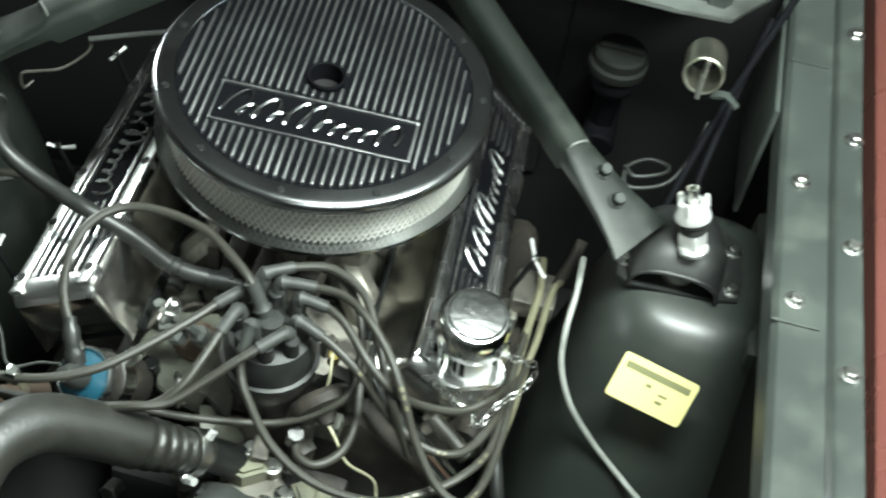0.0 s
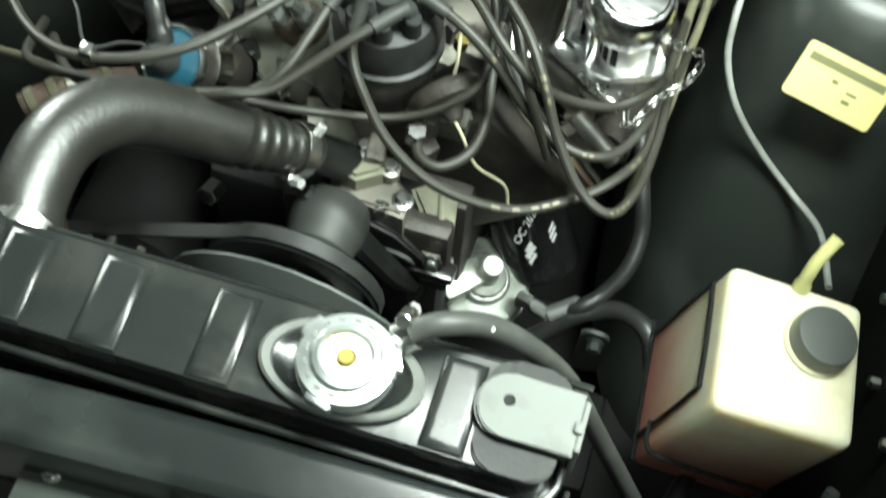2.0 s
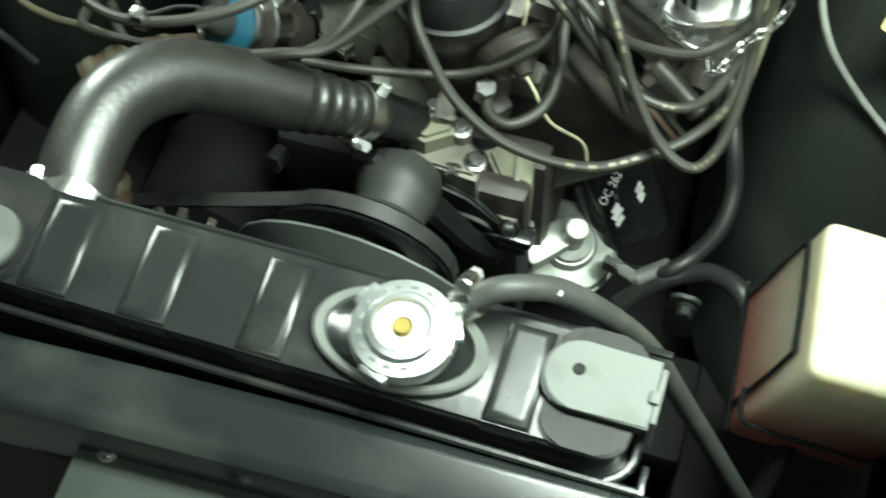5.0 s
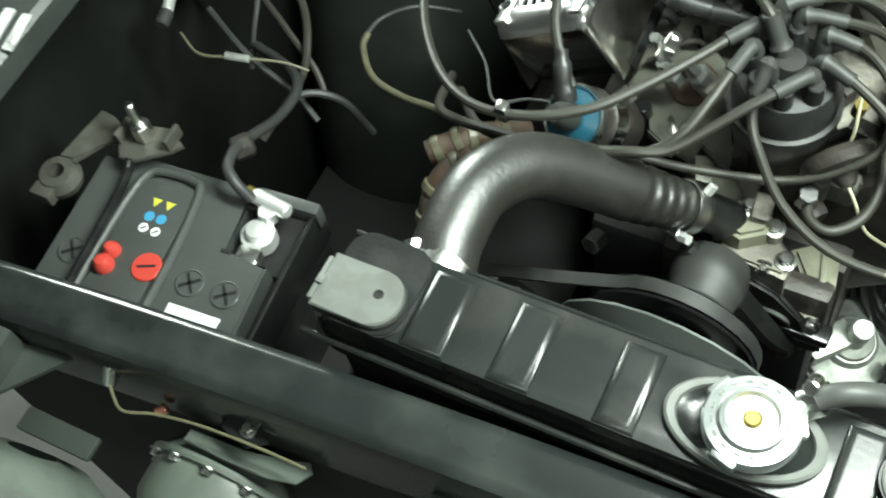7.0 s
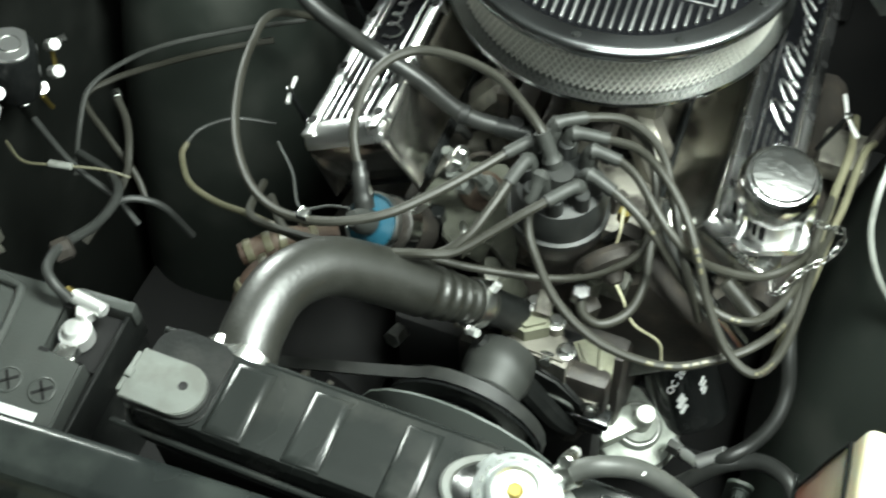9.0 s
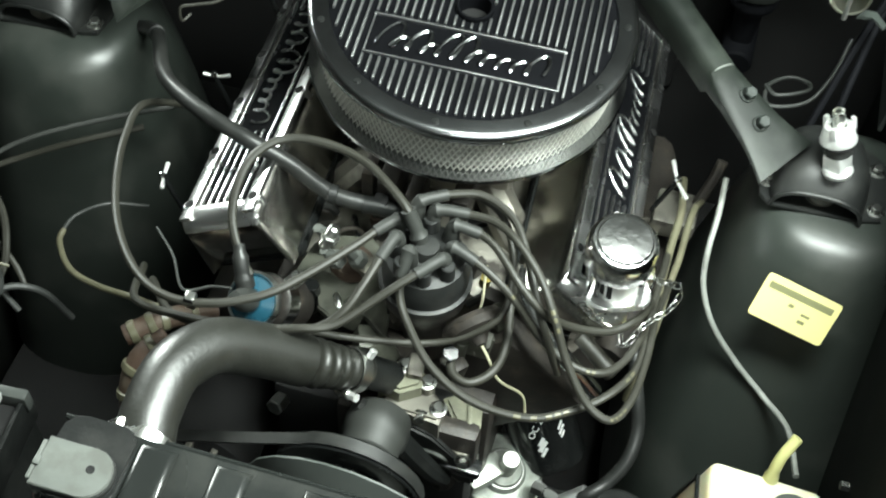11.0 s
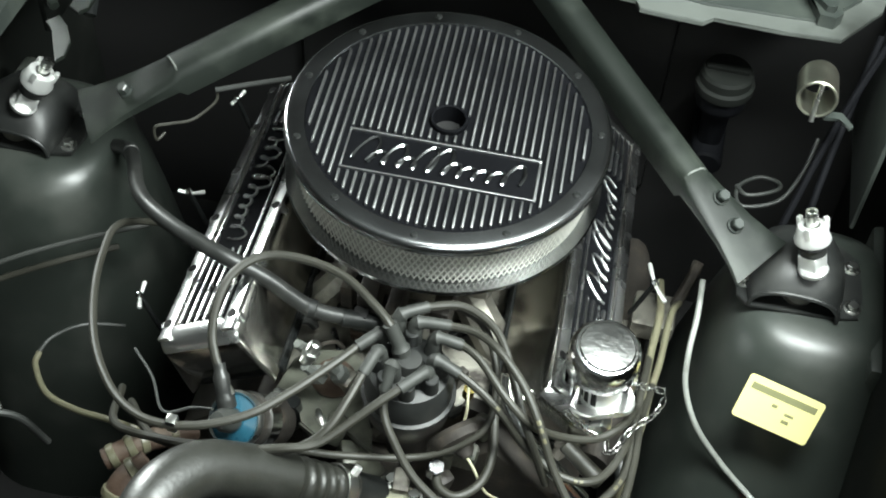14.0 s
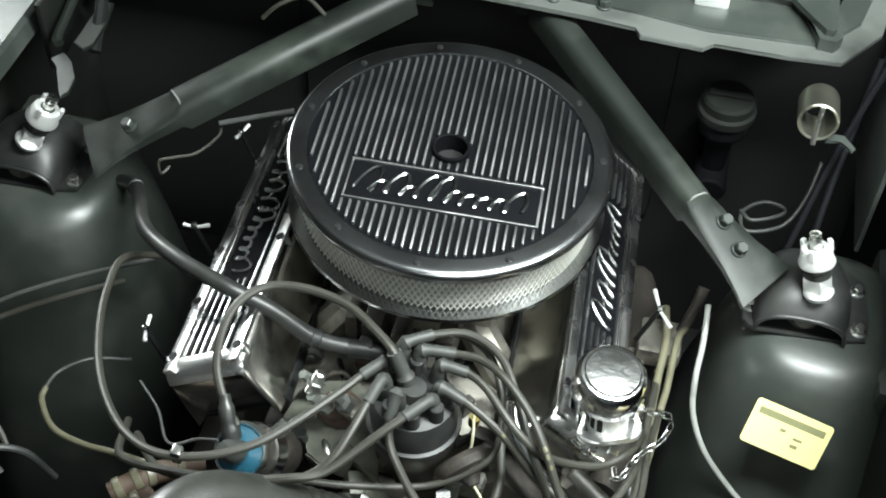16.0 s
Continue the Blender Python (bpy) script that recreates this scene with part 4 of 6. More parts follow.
def letters(body, size, m, mat, parent):
    cu = bpy.data.curves.new("print", "FONT")
    cu.body, cu.size, cu.extrude, cu.align_x, cu.align_y = body, size, 0.0002, "CENTER", "CENTER"
    tmp = bpy.data.objects.new("print", cu)
    scene.collection.objects.link(tmp)
    me = bpy.data.meshes.new_from_object(tmp.evaluated_get(bpy.context.evaluated_depsgraph_get()))
    bpy.data.objects.remove(tmp)
    me.materials.clear()
    me.materials.append(mat)
    ob = piece("printed_letters", me, parent, m)
    return ob


PRINT_TURN = 45


def on_can(along, around):
    """A pose on the filter's round side, with the print running along the can."""
    z = (om.to_3x3() @ Vector((0, 0, 1))).normalized()
    up = (tn - z * tn.dot(z)).normalized()
    sd = z.cross(up)
    n = (up * math.cos(around) + sd * math.sin(around)).normalized()
    p = om.translation + z * along + n * 0.0459
    xx = (n.cross(z)).normalized()
    rot = Matrix((xx, n.cross(xx), n)).transposed()
    return Matrix.LocRotScale(p, rot.to_quaternion(), None) @ pose(0, 0, 0, 0, 0, PRINT_TURN)


letters("OC 262", 0.012, on_can(0.040, 0.25), WHITEP, fl)
for i, (a, b, w, h) in enumerate(((0.062, 0.30, 0.012, 0.004), (0.068, 0.30, 0.016, 0.006), (0.076, 0.30, 0.013, 0.004), (0.050, -0.35, 0.012, 0.003), (0.056, -0.35, 0.014, 0.003), (0.062, -0.35, 0.010, 0.003))):
    part("print_bar", box(B(), (-w / 2, -h / 2, 0), (w / 2, h / 2, 0.0003), 0, on_can(a, b)), WHITEP, fl)
hose("fuel_hose", [(0.191, -0.259, 0.425), (0.208, -0.266, 0.438), (0.236, -0.271, 0.470), (0.259, -0.251, 0.48), (0.276, -0.223, 0.50), (0.278, -0.190, 0.52), (0.266, -0.160, 0.55), (0.245, -0.10, 0.58)], 0.0085, RUBBER, "black rubber fuel hose with a crimped ferrule", "hose")
solid("pipe_elbow", sweep(B(), [(0.176, -0.250, 0.422), (0.190, -0.258, 0.426), (0.203, -0.268, 0.438), (0.214, -0.279, 0.452)], 0.0072, 12, 5), ZINCW, "bright pipe elbow between fuel pump and hose", "pipe elbow")
solid("hose_ferrule", rod(B(), (0.212, -0.279, 0.452), (0.240, -0.265, 0.471), 0.0100, segs=18, soft=0.002), ALU, "crimped steel ferrule on the fuel hose", "ferrule")
hose("lower_hose", [(0.20, -0.300, 0.43), (0.233, -0.278, 0.46), (0.256, -0.267, 0.468), (0.282, -0.266, 0.48), (0.312, -0.286, 0.49), (0.33, -0.32, 0.46)], 0.010, RUBBER, "black rubber hose running low to the washer bottle side", "hose")


# ---- air cleaner ----
AX, AY = 0.0, -0.012
AT = Matrix.Translation((AX, AY, 0))
ac = thing("air_cleaner", (AX, AY, 0.866), "round chrome-rimmed air cleaner with a ribbed black lid and mesh sides", "air cleaner")
part("base_pan", lathe(B(), [(0.05, 0.868), (0.165, 0.866), (0.176, 0.868), (0.179, 0.872), (0.178, 0.876), (0.166, 0.875), (0.05, 0.873)], 96, AT, closed=True), RIMCH, ac)
part("filter_paper", lathe(B(), [(0.150, 0.872), (0.1585, 0.872), (0.1585, 0.940), (0.150, 0.940)], 96, AT, closed=True), PAPER, ac)
bm = B()
cols, rws, z0, dz, rr = 150, 9, 0.876, 0.0068, 0.1645
for i in range(rws):
    for k in range(cols):
        for d in (1, -1):
            a0 = 2 * math.pi * (k + (0.5 if i % 2 else 0)) / cols
            a1 = a0 + d * math.pi / cols
            qs = []
            for a, z in ((a0, z0 + i * dz), (a1, z0 + (i + 1) * dz)):
                for w, o in ((-0.00075, 0), (0.00075, 0)):
                    qs.append((a + w / rr, z, rr + 0.0006 * d))
            v = [bm.verts.new((AX + r * math.cos(a), AY + r * math.sin(a), z)) for a, z, r in (qs[0], qs[1], qs[3], qs[2])]
            w = [bm.verts.new((AX + (r - 0.0012) * math.cos(a), AY + (r - 0.0012) * math.sin(a), z)) for a, z, r in (qs[0], qs[1], qs[3], qs[2])]
            bm.faces.new(v)
            bm.faces.new((v[0], v[3], w[3], w[0]))
            bm.faces.new((v[1], v[2], w[2], w[1]))
me = bpy.data.meshes.new("mesh_screen")
bm.to_mesh(me)
bm.free()
me.materials.append(MESHST)
screen = new("mesh_screen", me)
screen.parent, screen.matrix_parent_inverse = ac, Matrix.Translation(ac.location).inverted()
tagged(screen, "pale expanded-metal mesh band", kind="stuff")
part("lid_rim", lathe(B(), [(0.1545, 0.9455), (0.1560, 0.9485), (0.1705, 0.9490), (0.1745, 0.9484), (0.1775, 0.9462), (0.1788, 0.9435), (0.1786, 0.9390), (0.1774, 0.9352), (0.1750, 0.9345), (0.1745, 0.941), (0.1545, 0.942)], 120, AT, closed=True), RIMCH, ac)
part("lid_plate", lathe(B(), [(0.0185, 0.936), (0.0185, 0.9455), (0.1555, 0.9455), (0.1555, 0.936)], 96, AT, closed=True), BLACKALU, ac, "black crackle lid between the ribs")
part("stud_hole_collar", lathe(B(), [(0.0175, 0.928), (0.0175, 0.9515), (0.0192, 0.9523), (0.0205, 0.9505), (0.0205, 0.9455)], 40, AT), BLACKALU, ac)
part("stud_hole_floor", lathe(B(), [(0, 0.929), (0.018, 0.929)], 32, AT), DEEP, ac)
px0, px1, py0, py1 = -0.100, 0.106, -0.104, -0.048
pitch = 0.0092
for k in range(-16, 17):
    x = AX + 0.002 + pitch * k
    half = math.sqrt(max(0, 0.1510 ** 2 - (x - AX) ** 2))
    lo, hi = AY - half, AY + half
    spans = [(lo, hi)]
    if px0 - 0.002 < x < px1 + 0.002:
        spans = [(lo, py0 - 0.004), (py1 + 0.004, hi)]
    if abs(x - AX) < 0.023:
        h = math.sqrt(0.0235 ** 2 - (x - AX) ** 2)
        spans = [s for a, b in spans for s in ([(a, b)] if b < AY - h or a > AY + h else [(a, AY - h), (AY + h, b)])]
    for a, b in spans:
        if b - a > 0.006:
            part("rib", box(B(), (x - 0.0014, a, 0.9450), (x + 0.0014, b, 0.9498), 0.0011), RIBALU, ac)
part("emblem_panel", box(B(), (px0, py0, 0.9450), (px1, py1, 0.9466), 0.0005), BLACKALU, ac)
for lo, hi in (((px0 - 0.001, py1 - 0.002, 0.9455), (px1 + 0.001, py1 + 0.0005, 0.9495)), ((px0 - 0.001, py0 - 0.0005, 0.9455), (px1 + 0.001, py0 + 0.0015, 0.9485)),
               ((px1 - 0.002, py0, 0.9455), (px1 + 0.001, py1, 0.9485)), ((px0 - 0.001, py0, 0.9455), (px0 + 0.001, py1, 0.9475))):
    part("emblem_border", box(B(), lo, hi, 0.0007), RIBALU, ac)
part("emblem_flourish", scribble(B(), ((px0 + px1) / 2, (py0 + py1) / 2, 0.9472), (1, 0, 0), (0, 1, 0), (0, 0, 1), 0.174, 0.036, 0.0023), RIMCH, ac, "raised silver flourish")
for k in range(11):
    a = radians(6 + 360 / 11 * k)
    piece("rim_bolt", BOLT_DARK, ac, pose(AX + 0.1655 * math.cos(a), AY + 0.1655 * math.sin(a), 0.9489, 0, 0, 17 * k))
ac.location += Vector((-0.003, 0.009, 0.004))          # the lid sits a little askew on its stud
ac.rotation_euler = Euler((radians(1.7), radians(2.0), radians(3.5)))
ac.scale = (0.962, 0.962, 0.962)


# ---- valve covers ----
def valve_cover(sign, xi, zi, y0, tilt, turn, dip, narrow, ahead, label):
    """A finned cast cover leaning outwards and dipping to the rear; local axes u (down the face), v (back), n (off the face)."""
    c, s = math.cos(radians(tilt)), math.sin(radians(tilt))
    lean = Matrix(((sign * c, 0, sign * s, 0), (0, 1, 0, 0), (-s, 0, c, 0), (0, 0, 0, 1)))
    fr = Matrix.Translation((xi, y0, zi)) @ pose(0, 0, 0, 0, 0, turn) @ pose(0, 0, 0, dip, 0, 0) @ lean @ Matrix.Diagonal((narrow, 1, 1, 1))
    t = thing("valve_cover", (xi, y0 + 0.2, zi - 0.08), label, "valve cover", "valve covers of the engine")

    def blk(lo, hi, bev=0.0):
        bm = B()
        box(bm, lo, hi, bev)
        bmesh.ops.transform(bm, verts=bm.verts, matrix=fr)
        return bm

    bm = B()
    rows = []
    for v, nt in ((0.012, -0.076), (-0.006, -0.044), (-0.0140, -0.012), (-0.0125, -0.005), (-0.0095, -0.0015), (-0.005, 0.0), (0.428, 0.0), (0.433, -0.0015), (0.436, -0.008)):
        k = max(0.0, -nt) * 0.10
        w = 0.0 if v > -0.009 else 0.003
        sec = [(-0.020 + k, -0.078), (-0.0135 + k + w, nt - 0.014), (-0.0115 + k + w, nt - 0.005), (-0.0085 + k + w, nt - 0.0012), (-0.004 + k + w, nt), (0.097 - k - w, nt), (0.101 - k - w, nt - 0.0012), (0.104 - k - w, nt - 0.005), (0.1055 - k - w, nt - 0.014), (0.108 - k, -0.078)]
        rows.append([bm.verts.new(fr @ Vector((u, v - (ahead if v < 0.02 else 0), min(n, nt)))) for u, n in sec])
    for a, b in zip(rows, rows[1:]):
        for k in range(9):
            bm.faces.new((a[k], a[k + 1], b[k + 1], b[k]))
    bm.faces.new(rows[0])
    bm.faces.new(rows[-1])
    part("body", bm, POLISHED, t, angle=50)
    part("flange", blk((-0.024, 0.004 - ahead, -0.086), (0.110, 0.447, -0.074), 0.004), GLOSS, t)
    part("panel", blk((0.010, 0.012 - ahead, -0.002), (0.084, 0.424, 0.0008), 0.0006), BLACKALU, t, "black painted field between the fins")
    part("rail", blk((-0.011, -0.009 - ahead, -0.001), (0.0075, 0.432, 0.0045), 0.0022), RAILALU, t)
    part("rail", blk((0.0865, -0.009 - ahead, -0.001), (0.1035, 0.432, 0.0045), 0.0022), RAILALU, t)
    bm = B()
    rows = []
    for v, n in ((0.0085, 0.0010), (0.0080, 0.0040), (0.0020, 0.0038), (-0.0050, 0.0018), (-0.0105, -0.0022), (-0.0140, -0.0070), (-0.0155, -0.0120)):
        rows.append([bm.verts.new(fr @ Vector((u, v - ahead + (0.0035 if e else 0) * (n < 0.003), n - (0.002 if e else 0)))) for u, e in ((-0.012, 1), (-0.004, 0), (0.02, 0), (0.047, 0), (0.075, 0), (0.097, 0), (0.1045, 1))])
    for a, b in zip(rows, rows[1:]):
        for k in range(6):
            bm.faces.new((a[k], a[k + 1], b[k + 1], b[k]))
    part("front_rim", bm, RAILALU, t, angle=70)
    part("rear_rim", blk((0.0095, 0.421, -0.001), (0.085, 0.433, 0.0042), 0.0022), RAILALU, t)
    for u in (0.0165, 0.0775):
        part("long_fin", blk((u - 0.0017, 0.010 - ahead, -0.001), (u + 0.0017, 0.424, 0.0050), 0.0015), RAILALU, t)
    for k in range(4):
        u = 0.0290 + 0.0120 * k
        for a, b in ((0.008 - ahead, 0.118), (0.340, 0.424)):
            part("fin", blk((u - 0.0024, a, -0.001), (u + 0.0024, b, 0.0052), 0.0021), RAILALU, t)
    o = fr @ Vector((0.047, 0.229, 0.0016))
    m3 = fr.to_3x3()
    part("emblem_flourish", scribble(B(), o, m3 @ Vector((0, 1 if sign > 0 else -1, 0)), m3 @ Vector((-1, 0, 0)), m3 @ Vector((0, 0, 1)), 0.190, 0.040, 0.0019), RAILALU, t, "raised silver flourish")
    nrm = m3 @ Vector((0, 0, 1))
    for v in (0.012, 0.094, 0.176, 0.258, 0.340, 0.415):
        for u, e in ((-0.003, -0.005), (0.096, 0.099)):
            if sign < 0:
                part("bolt_boss", rod(B(), fr @ Vector((e, v, -0.010)), fr @ Vector((e, v, 0.0048)), 0.0078, 0.0072, 20, 0.002), RAILALU, t)
            part("bolt_socket", lathe(B(), [(0.0052, 0.0006), (0.0048, 0.0), (0, 0.0)], 18, facing(fr @ Vector((u, v, 0.0050)), nrm)), DEEP, t)
    return t, fr


valve_cover(1, 0.1643, 0.7995, -0.1755, 41, 3.2, -4.6, 0.778, 0.024, "polished finned valve cover with black infill on the driver's bank")
valve_cover(-1, -0.1708, 0.8255, -0.2316, 26.5, 3.1, -4.2, 0.814, 0.0, "polished finned valve cover with black infill on the battery bank")

# breather with its chain
bt = thing("oil_breather", (0.212, -0.19, 0.765), "chrome mushroom oil breather with a slotted neck and bead chain", "breather cap")
bx = axis((0.2125, -0.194, 0.782), (0.2065, -0.180, 0.870))
part("base_flange", slab(B(), rounded(-0.034, -0.026, 0.034, 0.024, 0.018), 0.0, 0.007, bx, 0.002), RAILALU, bt)
part("neck", lathe(B(), [(0.0205, 0.004), (0.0205, 0.040), (0.024, 0.044), (0.024, 0.052)], 36, bx), ZINCW, bt)
for k in range(9):
    a = radians(-160 + 26 * k)
    sm = bx @ Matrix.Rotation(a, 4, "Z")
    part("slot", box(B(), (0.0195, -0.0030, 0.012), (0.0210, 0.0030, 0.038), 0.0006, sm), DEEP, bt)
dx = axis((0.2045, -0.182, 0.829), (0.2075, -0.186, 0.870))
part("dome", lathe(B(), [(0.020, 0.046), (0.034, 0.047), (0.0365, 0.051), (0.0365, 0.072), (0.0350, 0.080), (0.031, 0.0845), (0.0285, 0.0850), (0.027, 0.0868), (0.014, 0.0885), (0, 0.0890)], 56, dx @ Matrix.Translation((0, 0, -0.050))), DOMECH, bt, "smooth chrome dome")
part("clip_arm", box(B(), (-0.036, -0.006, 0.004), (-0.026, 0.006, 0.045), 0.003, bx), CHROME, bt)
part("clip_arm", box(B(), (0.026, -0.006, 0.004), (0.034, 0.006, 0.043), 0.003, bx), CHROME, bt)


def chain(pts, n, r=0.0050):
    ch = thing("breather_chain", pts[0], "thin bright link chain hanging from the oil breather", "chain")
    path = spline(pts, 12)
    lens = [0]
    for a, b in zip(path, path[1:]):
        lens.append(lens[-1] + (b - a).length)
    bm = B()
    link = [(r * 1.45 * math.cos(a), r * 0.66 * math.sin(a), 0) for a in (2 * math.pi * j / 12 for j in range(12))]
    sweep(bm, link + link[:1], 0.00075, 6, 2)
    me = mesh_of("chain_link", bm, STEEL)
    for k in range(n):
        d = lens[-1] * (k + 0.5) / n
        i = max(j for j in range(len(lens)) if lens[j] <= d)
        i = min(i, len(path) - 2)
        p = path[i].lerp(path[i + 1], (d - lens[i]) / max(1e-6, lens[i + 1] - lens[i]))
        t = (path[i + 1] - path[i]).normalized()
        piece("chain_link", me, ch, Matrix.Translation(p) @ t.to_track_quat("X", "Z").to_matrix().to_4x4() @ pose(0, 0, 0, 25 + 90 * (k % 2), 0, 0))
    return ch


chain([(0.236, -0.188, 0.822), (0.240, -0.186, 0.815), (0.257, -0.181, 0.805), (0.274, -0.175, 0.795), (0.274, -0.183, 0.785), (0.266, -0.195, 0.775), (0.255, -0.204, 0.770), (0.244, -0.217, 0.765), (0.238, -0.229, 0.758), (0.230, -0.235, 0.756),
       (0.225, -0.225, 0.762), (0.212, -0.225, 0.765), (0.198, -0.221, 0.770), (0.183, -0.215, 0.776), (0.184, -0.205, 0.776)], 22)


# ---- ignition ----
dist = thing("distributor", (0.022, -0.245, 0.70), "black distributor with rubber boots on its cap", "distributor")
DM = Matrix.Translation((0.022, -0.245, 0))
part("body", lathe(B(), [(0.022, 0.70), (0.026, 0.74), (0.036, 0.765), (0.043, 0.775), (0.045, 0.80), (0.043, 0.805)], 36, DM), IRON, dist)
part("cap", lathe(B(), [(0.044, 0.803), (0.045, 0.825), (0.040, 0.838), (0.024, 0.842), (0.015, 0.845), (0.012, 0.856), (0, 0.857)], 36, DM), CAPP, dist)
for k in range(8):
    a = radians(45 * k + 10)
    part("tower", rod(B(), (0.022 + 0.031 * math.cos(a), -0.245 + 0.031 * math.sin(a), 0.83), (0.022 + 0.032 * math.cos(a), -0.245 + 0.032 * math.sin(a), 0.858), 0.0085, 0.0075, 14, 0.001), CAPP, dist)
part("vacuum_advance", lathe(B(), [(0, 0), (0.030, 0.0), (0.034, 0.006), (0.030, 0.014), (0.012, 0.020), (0.006, 0.03), (0, 0.031)], 32, axis((0.075, -0.262, 0.775), (0.095, -0.285, 0.765))), IRON, dist)
part("advance_nut", rod(B(), (0.062, -0.296, 0.742), (0.066, -0.300, 0.762), 0.009, segs=6, soft=0.001), GLOSS, dist)
part("brass_terminal", rod(B(), (0.079, -0.224, 0.785), (0.081, -0.226, 0.80), 0.006, segs=12), BRASS, dist)
part("clamp_ring", lathe(B(), [(0.044, 0.798), (0.048, 0.799), (0.048, 0.804), (0.044, 0.805)], 36, DM, closed=True), CAPP, dist)


def plug_lead(start, mid, pts, label, r=0.0043, boot=0.0072, printed=()):
    """A lead with its angled boot: start over the cap, mid where the boot ends, then the free run."""
    t = thing("plug_lead", start, label, "ignition lead", "ignition leads")
    s, m = Vector(start), Vector(mid)
    foot = Vector((s.x + (0.022 - s.x) * 0.10, s.y + (-0.245 - s.y) * 0.10, 0.836))
    part("boot", sweep(B(), [foot, foot.lerp(s, 0.6), s.lerp(m, 0.12), m], boot, 12, 6, lambda q: 1.1 if q < 0.45 else (1.0 if q < 0.62 else (1.12 if q < 0.7 else 0.86))), BOOT, t, "grey rubber boot")
    run = [m.lerp(s, 0.3), m] + [Vector(p) for p in pts]
    part("cable", sweep(B(), run, r, 10, 8), LEAD, t)
    if printed:                         # worn yellow printing along the lead
        path = spline(run, 16)
        up = Vector((0.05, -0.45, 0.89)) * r * 0.42
        for a, b in printed:
            k, end = int(a * len(path)), int(b * len(path))
            while k + 2 <= end:
                part("worn_print", sweep(B(), [p + up for p in path[k:k + 3]], r * 0.68, 8, 1, smooth=False), OLIVE, t, "worn yellowed printing")
                k += 3


LB = "grey-black ignition lead with a rubber boot on the distributor"
plug_lead((-0.011, -0.228, 0.866), (-0.030, -0.248, 0.862), [(-0.045, -0.272, 0.862), (-0.076, -0.314, 0.860), (-0.108, -0.348, 0.858), (-0.153, -0.370, 0.855), (-0.199, -0.372, 0.85), (-0.243, -0.347, 0.84), (-0.285, -0.298, 0.83), (-0.317, -0.237, 0.82), (-0.339, -0.169, 0.81), (-0.342, -0.113, 0.80), (-0.31, -0.05, 0.74)], LB)
plug_lead((-0.008, -0.248, 0.866), (-0.017, -0.274, 0.857), [(-0.024, -0.302, 0.85), (-0.034, -0.329, 0.84), (-0.052, -0.348, 0.83), (-0.077, -0.361, 0.83), (-0.126, -0.371, 0.83), (-0.186, -0.372, 0.82), (-0.250, -0.350, 0.79), (-0.28, -0.28, 0.74)], LB)
plug_lead((0.009, -0.262, 0.867), (0.006, -0.280, 0.846), [(0.010, -0.296, 0.832), (0.023, -0.313, 0.818), (0.053, -0.336, 0.79), (0.099, -0.351, 0.77), (0.157, -0.348, 0.76), (0.199, -0.326, 0.76), (0.231, -0.296, 0.76), (0.251, -0.250, 0.75), (0.253, -0.184, 0.74), (0.256, -0.114, 0.73), (0.262, -0.02, 0.70)], LB, printed=((0.48, 0.50), (0.505, 0.515), (0.53, 0.58), (0.70, 0.74)))
plug_lead((0.044, -0.259, 0.864), (0.022, -0.284, 0.860), [(0.006, -0.300, 0.854), (-0.016, -0.321, 0.842), (-0.042, -0.346, 0.832), (-0.070, -0.360, 0.835), (-0.12, -0.366, 0.822), (-0.20, -0.362, 0.80), (-0.26, -0.30, 0.75)], LB)
plug_lead((0.018, -0.208, 0.867), (0.053, -0.203, 0.866), [(0.080, -0.206, 0.868), (0.107, -0.224, 0.870), (0.137, -0.251, 0.86), (0.160, -0.279, 0.84), (0.179, -0.301, 0.81), (0.208, -0.325, 0.78), (0.236, -0.332, 0.77), (0.252, -0.297, 0.76), (0.258, -0.240, 0.75), (0.259, -0.182, 0.74), (0.268, -0.10, 0.70)], LB, printed=((0.40, 0.43), (0.44, 0.455), (0.66, 0.72)))
plug_lead((0.041, -0.219, 0.865), (0.069, -0.220, 0.862), [(0.090, -0.232, 0.860), (0.123, -0.262, 0.85), (0.150, -0.271, 0.83), (0.177, -0.258, 0.80), (0.214, -0.239, 0.78), (0.240, -0.208, 0.77), (0.255, -0.15, 0.73)], LB)
plug_lead((0.046, -0.242, 0.861), (0.073, -0.250, 0.856), [(0.095, -0.258, 0.848), (0.122, -0.268, 0.83), (0.149, -0.278, 0.80), (0.183, -0.288, 0.78), (0.213, -0.284, 0.77), (0.233, -0.261, 0.76), (0.248, -0.215, 0.75), (0.256, -0.13, 0.70)], LB, printed=((0.30, 0.33), (0.62, 0.66)))
plug_lead((0.000, -0.205, 0.868), (0.026, -0.187, 0.868), [(0.060, -0.176, 0.866), (0.095, -0.190, 0.86), (0.118, -0.222, 0.85), (0.140, -0.262, 0.83), (0.16, -0.285, 0.80), (0.175, -0.29, 0.76)], LB)
plug_lead((0.013, -0.240, 0.858), (-0.002, -0.231, 0.886), [(-0.021, -0.216, 0.89), (-0.058, -0.190, 0.89), (-0.101, -0.179, 0.89), (-0.142, -0.184, 0.89), (-0.165, -0.210, 0.89), (-0.173, -0.241, 0.88), (-0.170, -0.273, 0.86), (-0.153, -0.300, 0.84), (-0.140, -0.310, 0.825)], "grey-black coil lead looping from distributor to coil", 0.0046, 0.0088)
